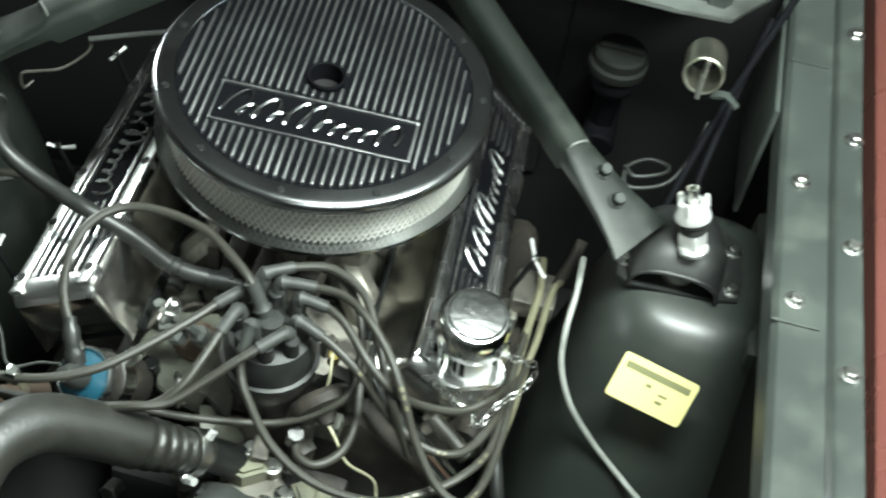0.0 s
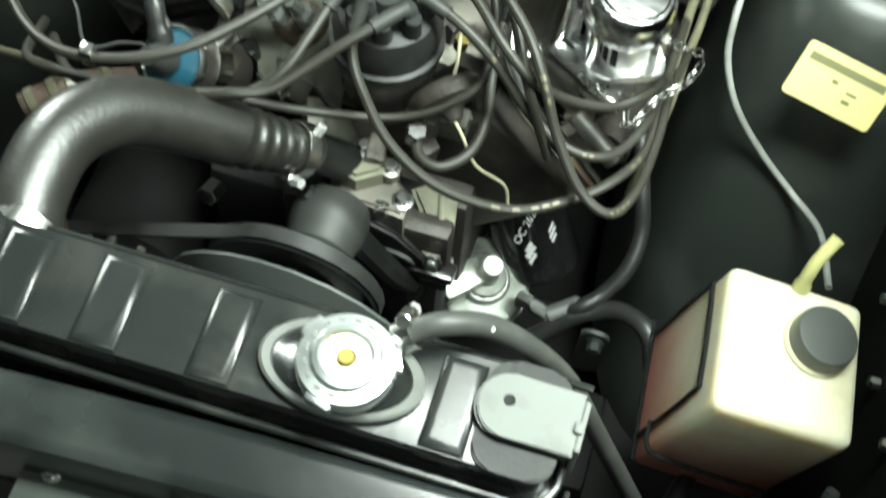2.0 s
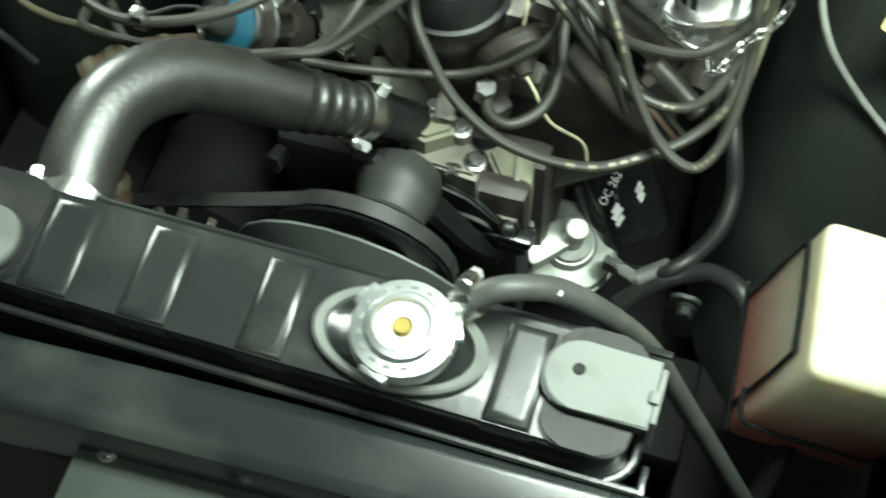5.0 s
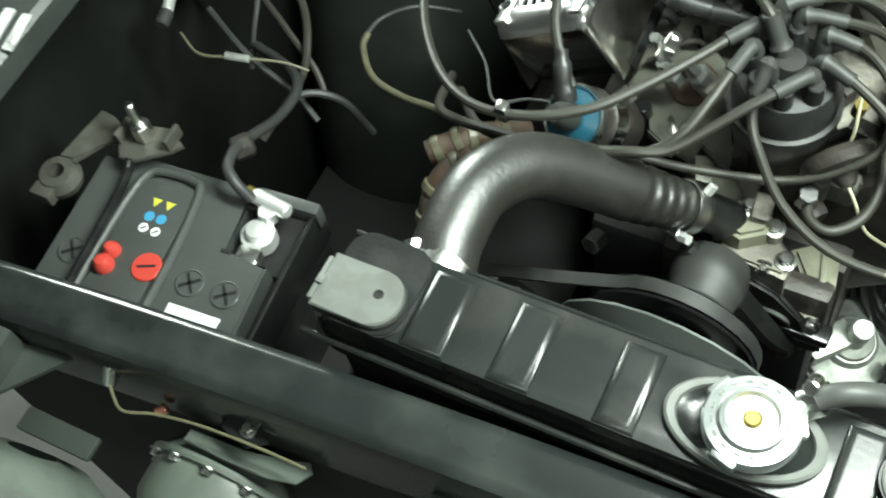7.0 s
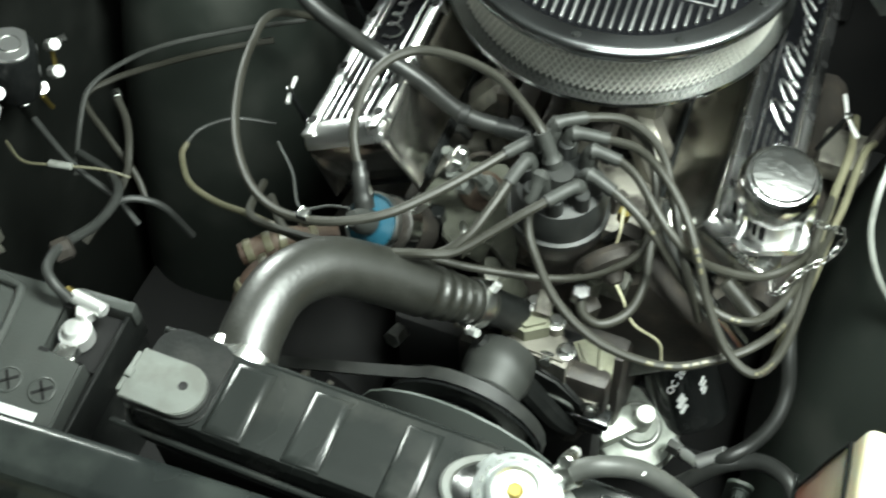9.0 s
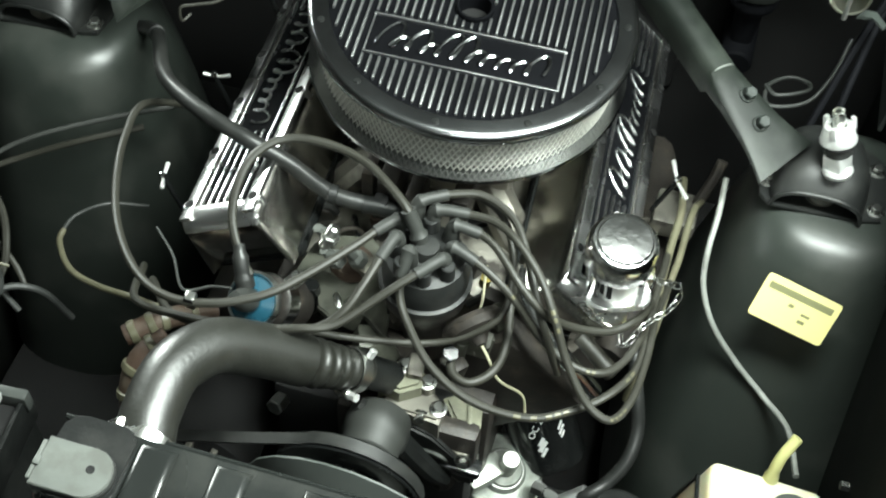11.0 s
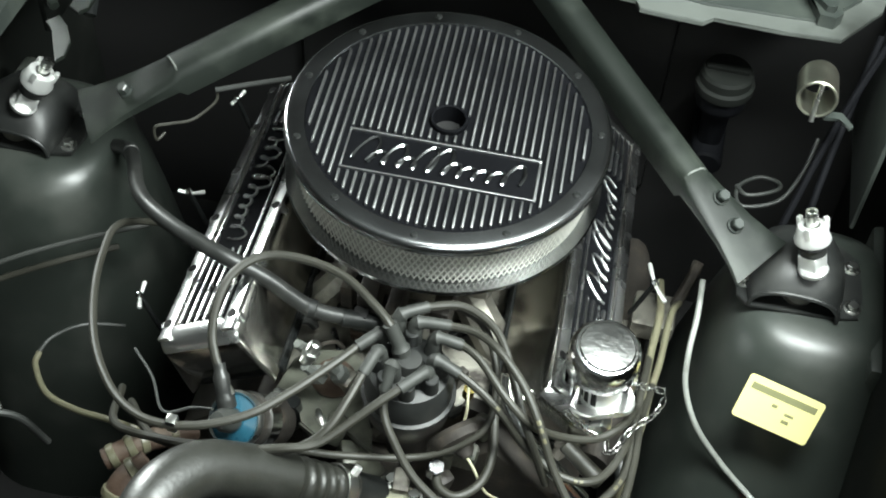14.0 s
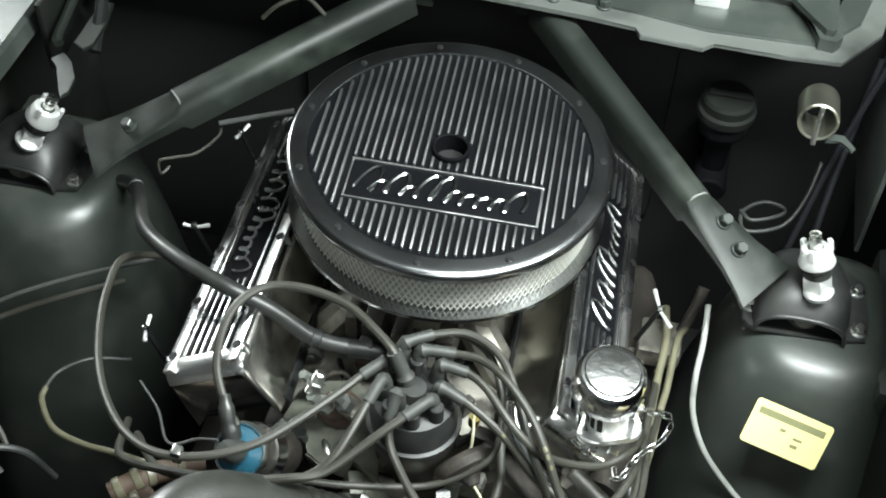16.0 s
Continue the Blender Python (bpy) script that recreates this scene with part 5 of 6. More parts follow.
hose("vacuum_tube", [(-0.011, -0.200, 0.85), (0.015, -0.186, 0.86), (0.048, -0.174, 0.86), (0.080, -0.180, 0.85), (0.101, -0.211, 0.84), (0.109, -0.238, 0.82), (0.106, -0.268, 0.80), (0.076, -0.288, 0.78), (0.038, -0.302, 0.77), (-0.028, -0.323, 0.78), (-0.072, -0.334, 0.79)], 0.0038, LEAD, "thin grey-black tube looped round the distributor", "tube")
hose("vacuum_tube", [(0.065, -0.298, 0.75), (0.073, -0.316, 0.75), (0.092, -0.321, 0.75), (0.111, -0.301, 0.75), (0.117, -0.274, 0.76), (0.110, -0.232, 0.77), (0.105, -0.20, 0.80)], 0.0048, LEAD, "thin grey-black vacuum tube from the advance unit", "tube")
hose("sender_wire", [(0.079, -0.225, 0.82), (0.084, -0.253, 0.80), (0.084, -0.276, 0.78), (0.102, -0.287, 0.75), (0.117, -0.292, 0.72), (0.142, -0.279, 0.68), (0.149, -0.282, 0.65)], 0.0015, CREAM, "thin cream wire hanging beside the distributor", "wire")

coil = thing("ignition_coil", (-0.13, -0.31, 0.70), "blue-topped ignition coil with a chrome clamp band", "ignition coil")
cm = axis((-0.116, -0.272, 0.728), (-0.137, -0.325, 0.803)) 
part("can", lathe(B(), [(0, 0), (0.026, 0), (0.0275, 0.004), (0.0275, 0.082), (0.026, 0.084)], 40, cm), IRON, coil)
part("crimped_rim", lathe(B(), [(0.0262, 0.080), (0.0292, 0.081), (0.0297, 0.086), (0.0275, 0.090), (0.0255, 0.088)], 44, cm, closed=True), STEEL, coil)
part("top", lathe(B(), [(0.0262, 0.086), (0.021, 0.0885), (0.013, 0.092), (0.0115, 0.100), (0, 0.100)], 40, cm), BLUE, coil, "blue enamel top")
part("tower_boot", lathe(B(), [(0.0125, 0.094), (0.0125, 0.108), (0.010, 0.114), (0.0075, 0.124), (0, 0.125)], 24, cm), BOOT, coil)
part("lead_boot", sweep(B(), [(-0.157, -0.292, 0.846), (-0.149, -0.308, 0.831), (-0.142, -0.319, 0.815)], 0.0082, 14, 6, lambda q: 0.74 if q < 0.2 else (1.0 if q < 0.75 else 1.2)), RUBBER, coil, "black rubber boot over the coil tower")
part("clamp_band", lathe(B(), [(0.0278, 0.040), (0.0298, 0.040), (0.0298, 0.062), (0.0278, 0.062)], 44, cm, closed=True), CHROME, coil)
part("clamp_lug", box(B(), (0.020, -0.006, 0.042), (0.046, 0.006, 0.060), 0.003, cm @ pose(0, 0, 0, 0, 0, 70)), STEEL, coil)
hose("sender_wire", [(-0.155, -0.325, 0.815), (-0.18, -0.32, 0.80), (-0.21, -0.325, 0.79), (-0.235, -0.29, 0.79), (-0.27, -0.255, 0.78)], 0.0016, CABLE, "thin twisted black wire from the coil", "wire")
solid("wire_clip", box(B(), (-0.178, -0.377, 0.845), (-0.168, -0.366, 0.862), 0.002, None), STEEL, "bright metal clip on the ignition leads", "clip")


# ---- shock towers and braces ----
def shock_tower(cx, cy, side, lip, foot, lean, label):
    """side = +1: the fender is towards +x. The tower swells down and inwards from a rounded top."""
    t = thing("shock_tower", (cx, cy, 0.25), label, "shock tower", "shock towers")
    bm = B()
    levels = [(0.000, 0.772), (0.030, 0.774), (0.060, 0.773), (0.078, 0.770), (0.092, 0.762), (0.102, 0.748), (0.110, 0.725), (0.122, 0.680), (0.140, 0.600), (0.160, 0.500), (0.180, 0.360), (0.190, 0.250)]
    n = 48
    rings = []
    for r, z in levels:
        low = (0.772 - z) / 0.41
        ring = []
        for k in range(n):
            a = 2 * math.pi * k / n
            ca, sa = math.cos(a), math.sin(a)
            e = 0.78
            ux = math.copysign(abs(ca) ** e, ca)
            uy = math.copysign(abs(sa) ** e, sa)
            sx = 1.0 if ca * side < 0 else 0.86
            sy = 1.0 + (0.75 if side > 0 else 0.30) * low if sa < 0 else 1.05
            k_in = r if side > 0 else r * (1 - 0.14 * min(low, 1.0))
            ring.append(bm.verts.new((cx + k_in * ux * sx, cy + k_in * uy * sy, z)))
        rings.append(ring)
    for a, b in zip(rings, rings[1:]):
        for k in range(n):
            if a is rings[0]:
                continue
            bm.faces.new((a[k], a[(k + 1) % n], b[(k + 1) % n], b[k]))
    bm.faces.new(rings[1])
    part("tower_shell", bm, BAY, t)
    part("outer_shelf", box(B(), (min(cx + side * 0.05, cx + side * 0.074), cy - 0.10, 0.70), (max(cx + side * 0.05, cx + side * 0.074), cy + 0.12, 0.768), 0.01), BAY, t)
    # pressed cap, arched open to the front, on a bolted skirt
    lipx = cx + lip
    bm = B()
    shells = []
    for inset in (0.0, 0.0025):
        rings = []
        for v, w, h in ((-0.050, 0.048, 0.030), (-0.042, 0.050, 0.040), (-0.028, 0.052, 0.051), (-0.006, 0.053, 0.056), (0.018, 0.050, 0.053), (0.042, 0.044, 0.042), (0.060, 0.036, 0.020)):
            ring = []
            for k in range(19):
                a = math.pi * k / 18
                ca, sa = math.cos(a), math.sin(a)
                ring.append(bm.verts.new((lipx + math.copysign(abs(ca) ** 0.8, ca) * (w - inset), cy + v, 0.777 + (h - inset) * sa ** 0.8)))
            rings.append(ring)
        for a, b in zip(rings, rings[1:]):
            for k in range(18):
                bm.faces.new((a[k], a[k + 1], b[k + 1], b[k]))
        shells.append(rings)
        bm.faces.new(rings[-1])
    for k in range(18):
        bm.faces.new((shells[0][0][k], shells[0][0][k + 1], shells[1][0][k + 1], shells[1][0][k]))
    part("cap_plate", bm, CAPP, t, "semi-gloss black pressed cap with an arched front")
    part("arch_lip", sweep(B(), [Vector((lipx + math.copysign(abs(math.cos(a)) ** 0.8, math.cos(a)) * 0.048, cy - 0.051, 0.777 + 0.030 * math.sin(a) ** 0.8)) for a in (math.pi * k / 12 for k in range(13))], 0.0026, 8, 3), CAPP, t)
    skirt = [(-0.062, -0.040), (-0.050, -0.052), (0.050, -0.046), (0.072, -0.040), (0.076, -0.010), (0.070, 0.045), (0.040, 0.068), (-0.040, 0.066), (-0.064, 0.040), (-0.066, -0.010)]
    part("skirt", slab(B(), skirt, 0.774, 0.7785, Matrix.Translation((lipx, cy, 0)), 0.001), CAPP, t)
    part("shock_body", rod(B(), (lipx, cy - 0.005, 0.770), (lipx + side * 0.004, cy - 0.030, 0.792), 0.022, 0.018, 20, 0.003), OXLEAD, t, "dirty shock absorber end inside the arch")
    for x, y in ((-0.056, -0.020), (-0.056, 0.022), (0.064, -0.028), (0.062, 0.030)):
        piece("bolt", BOLT_ZINC, t, pose(lipx + x, cy + y, 0.7785, 0, 0, 300 * x))
    # shock stud, washers and bushing leaning outwards
    ax = axis((foot[0], foot[1], 0.832), (foot[0] - side * lean, foot[1] + 0.014, 0.900)) @ Matrix.Diagonal((0.78, 0.78, 1.0, 1.0))
    part("lower_washer", lathe(B(), [(0, -0.002), (0.019, -0.002), (0.021, 0.003), (0.018, 0.006), (0, 0.006)], 32, ax), ZINCW, t)
    part("stud_block", box(B(), (-0.014, -0.016, 0.004), (0.014, 0.014, 0.024), 0.004, ax), ZINCW, t, "bright zinc stud block")
    part("rubber_bushing", lathe(B(), [(0.013, 0.022), (0.019, 0.026), (0.019, 0.034), (0.013, 0.037)], 28, ax), RUBBER, t)
    part("dark_ring", lathe(B(), [(0.014, 0.036), (0.0235, 0.037), (0.0235, 0.041), (0.014, 0.042)], 32, ax), DEEP, t)
    part("upper_washer", lathe(B(), [(0.012, 0.041), (0.0245, 0.041), (0.0250, 0.044), (0.0225, 0.049), (0.0205, 0.058), (0.0190, 0.060), (0.011, 0.061), (0.0105, 0.056)], 32, ax), ZINCW, t, "bright zinc dished washer")
    for a in (20, 150, 270):
        part("washer_tab", box(B(), (0.017, -0.004, 0.052), (0.0235, 0.004, 0.066), 0.0015, ax @ pose(0, 0, 0, 0, 0, a)), ZINCW, t)
    part("stud_nut", lathe(B(), [(0.0045, 0.070), (0.0045, 0.078), (0.0085, 0.078), (0.0085, 0.056), (0.0045, 0.056)], 16, ax), STEEL, t)
    return t


shock_tower(0.437, 0.030, 1, -0.038, (0.407, -0.003), 0.020, "satin black shock tower with a bolted cap and bright zinc stud")
shock_tower(-0.517, 0.030, -1, -0.008, (-0.508, 0.002), 0.042, "satin black shock tower with a bolted cap and bright zinc stud")


def brace(points, bolts, wide, label):
    """A tapered pressed channel from the cowl to the tower, ending in a forked flat foot."""
    t = thing("tower_brace", points[-1], label, "brace", "braces from cowl to shock towers")
    a, b, c = [Vector(p) for p in points]       # cowl end, kink, foot centre
    bm = B()
    path = [a, a.lerp(b, 0.5), b]
    prof = [(-0.027, -0.026), (-0.026, -0.002), (-0.022, 0.006), (-0.013, 0.0105), (0.0, 0.012), (0.013, 0.0105), (0.022, 0.006), (0.026, -0.002), (0.027, -0.026), (0.023, -0.026), (0.0, 0.006), (-0.023, -0.026)]
    d = (b - a).normalized()
    sd = d.cross(Vector((0, 0, 1))).normalized()
    up = sd.cross(d)
    rows = []
    for p, k in zip(path, (0.90 * wide, 0.88 * wide, 0.86 * wide)):
        rows.append([bm.verts.new(p + sd * x * k + up * z) for x, z in prof])
    d2 = (c - b).normalized()
    sd2 = (sd - d2 * sd.dot(d2)).normalized()
    up2 = sd2.cross(d2).normalized()
    for f, w, h in ((0.06, 0.92, 0.30), (0.35, 1.0, 0.16), (0.62, 1.14, 0.15), (0.84, 1.36, 0.15), (1.0, 1.58, 0.15)):
        p = b.lerp(c, f)
        w *= wide + (1 - wide) * f * 0.8
        rows.append([bm.verts.new(p + sd2 * x * w + up2 * z * (h if z > 0 else max(h, 0.55 * (1.1 - f)))) for x, z in prof])
    for r, s in zip(rows, rows[1:]):
        for k in range(len(prof)):
            bm.faces.new((r[k], r[(k + 1) % len(prof)], s[(k + 1) % len(prof)], s[k]))
    bm.faces.new(rows[0])
    bm.faces.new(rows[-1][::-1])
    part("channel", bm, BRACEP, t, angle=42)
    part("weld_seam", sweep(B(), [b + sd * x * wide + up * z for x, z in ((-0.0195, 0.001), (-0.0105, 0.0098), (0.0, 0.0112), (0.0105, 0.0098), (0.0195, 0.001))], 0.0013, 8, 4), GREYST, t, "pale scraped weld seam")
    for f, off in bolts:
        p = b.lerp(c, f) + sd2 * off
        piece("bolt", BOLT_GREY, t, facing(p + up2 * 0.0022, up2))
    part("cowl_tab", box(B(), (a.x - 0.035, a.y - 0.004, a.z - 0.02), (a.x + 0.035, a.y + 0.03, a.z + 0.008), 0.004), BRACEP, t)
    return t


brace([(0.048, 0.285, 0.935), (0.262, 0.044, 0.890), (0.352, -0.012, 0.838)], ((0.30, -0.008), (0.58, 0.000)), 0.78, "grey-black pressed steel brace bolted from cowl to shock tower")
brace([(-0.120, 0.270, 0.935), (-0.335, 0.056, 0.886), (-0.430, 0.000, 0.838)], ((0.52, 0.000),), 0.95, "grey-black pressed steel brace bolted from cowl to shock tower")

# yellow label lying on the front slope of the driver's-side tower
lab = thing("paper_label", (0.40, -0.13, 0.74), "yellow paper label with unreadable dark print on the shock tower", "label")
LP = Matrix.LocRotScale((0.399, -0.128, 0.744), Euler((radians(61), radians(8), radians(-9))), None)


# ---- washer bottle ----
wb = thing("washer_bottle", (0.41, -0.37, 0.52), "milky square washer bottle with red fluid, black cap and wire bracket", "washer bottle")
WM = Matrix.Translation((0.4185, -0.371, 0.702)) @ Matrix.Rotation(radians(4), 4, "Z") @ Matrix.Rotation(radians(12), 4, "Y")


def bottle_shell(z0, z1, grow=0.0):
    bm = B()
    box(bm, (-0.070 - grow, -0.066 - grow, z0), (0.052 + grow, 0.064 + grow, z1), 0.013, segments=4)
    bmesh.ops.transform(bm, verts=bm.verts, matrix=WM)
    return bm


part("body", bottle_shell(-0.178, 0.0), MILKY, wb, "milky plastic with red fluid showing through")
part("filler_cap", lathe(B(), [(0.021, -0.002), (0.0262, 0.0), (0.0270, 0.003), (0.0270, 0.018), (0.0256, 0.021), (0.0225, 0.0215), (0, 0.0215)], 48, WM @ Matrix.Translation((0.010, 0.014, 0))), BATT, wb, "black screw cap")
part("collar", lathe(B(), [(0.0295, -0.004), (0.0295, 0.003), (0.0275, 0.005), (0.020, 0.005)], 40, WM @ Matrix.Translation((0.010, 0.014, 0))), CREAM, wb)
sp = WM @ Vector((-0.008, 0.060, 0.0))
part("spout", sweep(B(), [sp - Vector((0, 0, 0.01)), sp + Vector((0.0, 0.004, 0.018)), sp + Vector((0.003, 0.012, 0.032)), sp + Vector((0.012, 0.026, 0.048))], 0.0068, 14, 6, lambda q: 1.15 if q < 0.2 else 0.88), SPOUT, wb, "yellowed plastic spout tube")
for pts in ([(-0.073, 0.056, -0.155), (-0.073, 0.056, -0.044), (-0.073, 0.046, -0.029), (-0.073, -0.030, -0.029), (-0.073, -0.042, -0.044), (-0.073, -0.045, -0.170)],
            [(-0.074, -0.040, -0.128), (-0.074, -0.062, -0.128), (-0.054, -0.070, -0.130), (0.045, -0.070, -0.134)],
            [(-0.074, -0.068, -0.160), (-0.074, 0.060, -0.158), (-0.074, 0.068, -0.158)]):
    part("wire_bracket", sweep(B(), [WM @ Vector(p) for p in pts], 0.0023, 8, 5), GLOSS, wb, "black wire bracket")
hose("washer_tube", [(0.372, -0.435, 0.545), (0.368, -0.452, 0.51), (0.362, -0.472, 0.47), (0.35, -0.49, 0.42)], 0.009, RUBBER, "dull black tube below the washer bottle", "tube")
hose("corrugated_loom", [(0.470, -0.46, 0.66), (0.463, -0.49, 0.62), (0.455, -0.50, 0.57), (0.452, -0.51, 0.52), (0.462, -0.55, 0.47)], 0.006, CABLE, "black taped wiring loom on the inner fender", "wiring loom", radius=lambda q: 1 + 0.12 * math.sin(q * 90))
for i, (y, z) in enumerate(((-0.262, 0.641), (-0.345, 0.640), (-0.424, 0.697))):
    b = solid("fender_bolt", rod(B(), (0.500, y, z), (0.490, y, z), 0.0055, segs=6, soft=0.001), STEEL, "zinc bolt head on the black inner fender", "bolt", "bolts on the inner fender")

# ---- battery ----
bat = thing("battery", (-0.42, -0.556, 0.58), "black car battery with red vent plug and white sticker", "battery")
BM = Matrix.Translation((-0.420, -0.556, 0.770)) @ Matrix.Rotation(radians(4), 4, "Z")


def bpart(name, bm, mat, label="", parent=None):
    bmesh.ops.transform(bm, verts=bm.verts, matrix=BM)
    return part(name, bm, mat, parent or bat, label)


bpart("case", box(B(), (-0.105, -0.085, -0.19), (0.103, 0.085, -0.030), 0.005), CASEP, "scuffed black case side")
deck = rounded(-0.104, -0.084, 0.104, 0.016, 0.004)
bpart("lid", slab(B(), [(-0.104, -0.084), (0.099, -0.084), (0.095, 0.010), (0.050, 0.010), (0.050, 0.078), (-0.064, 0.078), (-0.064, 0.070), (-0.104, 0.070)], -0.024, 0.0, bevel=0.0025), BATT)
bpart("rear_wall", box(B(), (0.050, 0.072, -0.03), (0.112, 0.084, -0.004), 0.003), BATT)
bpart("end_wall", box(B(), (0.1035, -0.060, -0.06), (0.1085, 0.086, -0.012), 0.002), CASEP)
bpart("vent_strip", box(B(), (-0.052, -0.084, -0.002), (0.006, 0.058, 0.0045), 0.003), BATT)
bpart("carry_handle", sweep(B(), [(-0.057, -0.086, 0.003), (-0.056, 0.02, 0.004), (-0.050, 0.058, 0.005), (-0.036, 0.066, 0.005), (-0.006, 0.066, 0.005), (0.006, 0.056, 0.005), (0.012, 0.0, 0.004), (0.014, -0.086, 0.003)], 0.0042, 10, 6), BATT, "black strap handle")
vp = bpart("vent_plug", lathe(B(), [(0.0137, 0.0035), (0.0139, 0.006), (0.0128, 0.0072), (0, 0.0072)], 36, Matrix.Translation((-0.003, -0.026, 0))), RED, "round red slotted vent plug")
bpart("slot", box(B(), (-0.0085, -0.0012, 0.0071), (0.0085, 0.0012, 0.0076), 0, Matrix.Translation((-0.003, -0.026, 0)) @ pose(0, 0, 0, 0, 0, 20)), DEEP, "", vp)
bpart("red_strap_clip", lathe(B(), [(0, 0.017), (0.005, 0.016), (0.009, 0.011), (0.0095, 0.004), (0, 0.003)], 20, Matrix.Translation((-0.041, -0.036, 0))), RED, "red plastic clip")
bpart("red_strap_clip", lathe(B(), [(0, 0.016), (0.004, 0.015), (0.0075, 0.010), (0.008, 0.004), (0, 0.003)], 20, Matrix.Translation((-0.041, -0.021, 0))), RED, "red plastic clip")
for i, (x, y) in enumerate(((0.0383, -0.0257), (0.0734, -0.0262), (-0.0800, -0.030))):
    p = bpart("cell_plug", lathe(B(), [(0.0132, -0.001), (0.0132, 0.0012), (0.0118, 0.0017), (0.0112, 0.0006), (0, 0.0006)], 32, Matrix.Translation((x, y, 0))), BATT, "round cross-slotted cell plug")
    for a in (35, 125):
        bpart("cross_slot", box(B(), (-0.010, -0.0014, 0.0006), (0.010, 0.0014, 0.0014), 0, Matrix.Translation((x, y, 0)) @ pose(0, 0, 0, 0, 0, a)), DEEP, "", p)
for i, (x, y, mt) in enumerate(((-0.0266, 0.0205, DOTBLUE), (-0.0146, 0.0208, DOTBLUE), (-0.0262, 0.0086, WHITEP), (-0.0135, 0.0078, WHITEP))):
    bpart("printed_dot", lathe(B(), [(0, 0.0049), (0.0050 if mt is DOTBLUE else 0.0046, 0.0049)], 24, Matrix.Translation((x, y, 0))), mt, "small printed warning dot")
for x, y in ((-0.0262, 0.0086), (-0.0135, 0.0078)):
    bpart("printed_bar", box(B(), (-0.0030, -0.0009, 0.0049), (0.0030, 0.0009, 0.0052), 0, Matrix.Translation((x, y, 0)) @ pose(0, 0, 0, 0, 0, 40)), BATT)
for x in (-0.0276, -0.0140):
    bpart("printed_triangle", slab(B(), [(x - 0.0048, 0.039), (x, 0.0305), (x + 0.0048, 0.039)], 0.0045, 0.0049), DOTYEL, "small yellow printed triangle")
# near-black sheet on the recess floor paints in the well's shade
bpart("terminal_well", box(B(), (0.058, 0.0115, -0.0225), (0.1035, 0.071, -0.0205), 0.0005), DEEP)
bpart("paper_sticker", box(B(), (0.030, -0.0610, 0.0), (0.0805, -0.0480, 0.0006), 0.0002), WHITEP, "blank white sticker")
for x, y in ((-0.064, 0.040), (0.049, 0.012), (0.049, 0.060)):
    bpart("keyhole_notch", box(B(), (x, y - 0.002, 0.0), (x + 0.010, y + 0.002, 0.0006), 0.0002), DEEP)
# live terminal and its cable clamp
tc = thing("cable_clamp", BM @ Vector((0.074, 0.040, -0.02)), "cast lead terminal clamp on the battery post", "cable clamp")
tm = BM @ Matrix.Translation((0.072, 0.038, 0.0))
part("post", lathe(B(), [(0.0105, -0.022), (0.010, 0.004), (0.0085, 0.006), (0, 0.006)], 24, tm), ZINCW, tc)
part("ring", lathe(B(), [(0.010, -0.016), (0.0155, -0.016), (0.0155, -0.002), (0.010, -0.002)], 28, tm, closed=True), ZINCW, tc)
part("jaw", box(B(), (-0.011, -0.034, -0.016), (0.010, -0.012, -0.002), 0.003, tm), STEEL, tc)
part("jaw_bolt", rod(B(), tm @ Vector((-0.012, -0.026, -0.008)), tm @ Vector((0.012, -0.026, -0.008)), 0.004, segs=6), STEEL, tc)
part("cable_barrel", rod(B(), tm @ Vector((-0.016, 0.030, 0.008)), tm @ Vector((0.022, 0.023, 0.008)), 0.0072, segs=16, soft=0.002), ZINCW, tc)
part("cable_nut", rod(B(), tm @ Vector((0.003, 0.018, -0.004)), tm @ Vector((0.003, 0.018, 0.010)), 0.009, segs=6, soft=0.001), ZINCW, tc)
part("copper_end", rod(B(), tm @ Vector((-0.023, 0.032, 0.008)), tm @ Vector((-0.015, 0.030, 0.008)), 0.006, segs=12), BRASS, tc)
hose("battery_cable", [(-0.366, -0.491, 0.782), (-0.380, -0.488, 0.797), (-0.394, -0.476, 0.80), (-0.404, -0.445, 0.785), (-0.414, -0.385, 0.74), (-0.425, -0.338, 0.72), (-0.459, -0.305, 0.70), (-0.52, -0.28, 0.68)], 0.0052, CABLE, "thick black battery cable", "cable")
solid("cable_sleeve", rod(B(), (-0.411, -0.452, 0.779), (-0.397, -0.438, 0.781), 0.0115, segs=8, soft=0.003), IRON, "brown-grey cable sleeve behind the battery", "sleeve")
# loose terminal lying behind the other corner
lt = thing("loose_cable_clamp", (-0.545, -0.532, 0.765), "dull grey loose terminal clamp on a short lever", "cable clamp")
part("ring", lathe(B(), [(0.008, 0.770), (0.019, 0.770), (0.021, 0.778), (0.016, 0.788), (0.008, 0.789)], 28, Matrix.Translation((-0.548, -0.535, 0)), closed=True), OXLEAD, lt)
part("jaw", box(B(), (-0.562, -0.562, 0.770), (-0.540, -0.545, 0.786), 0.003), OXLEAD, lt)
part("lever", slab(B(), [(-0.555, -0.522), (-0.538, -0.520), (-0.522, -0.492), (-0.506, -0.486), (-0.504, -0.476), (-0.530, -0.464), (-0.546, -0.462), (-0.548, -0.486)], 0.784, 0.790, bevel=0.002), OXLEAD, lt)
piece("bolt", BOLT_SMALL, lt, pose(-0.510, -0.481, 0.790))
hd = thing("battery_hold_down", (-0.48, -0.48, 0.79), "bent grey hold-down plate with a threaded stud over the battery", "hold-down clamp")
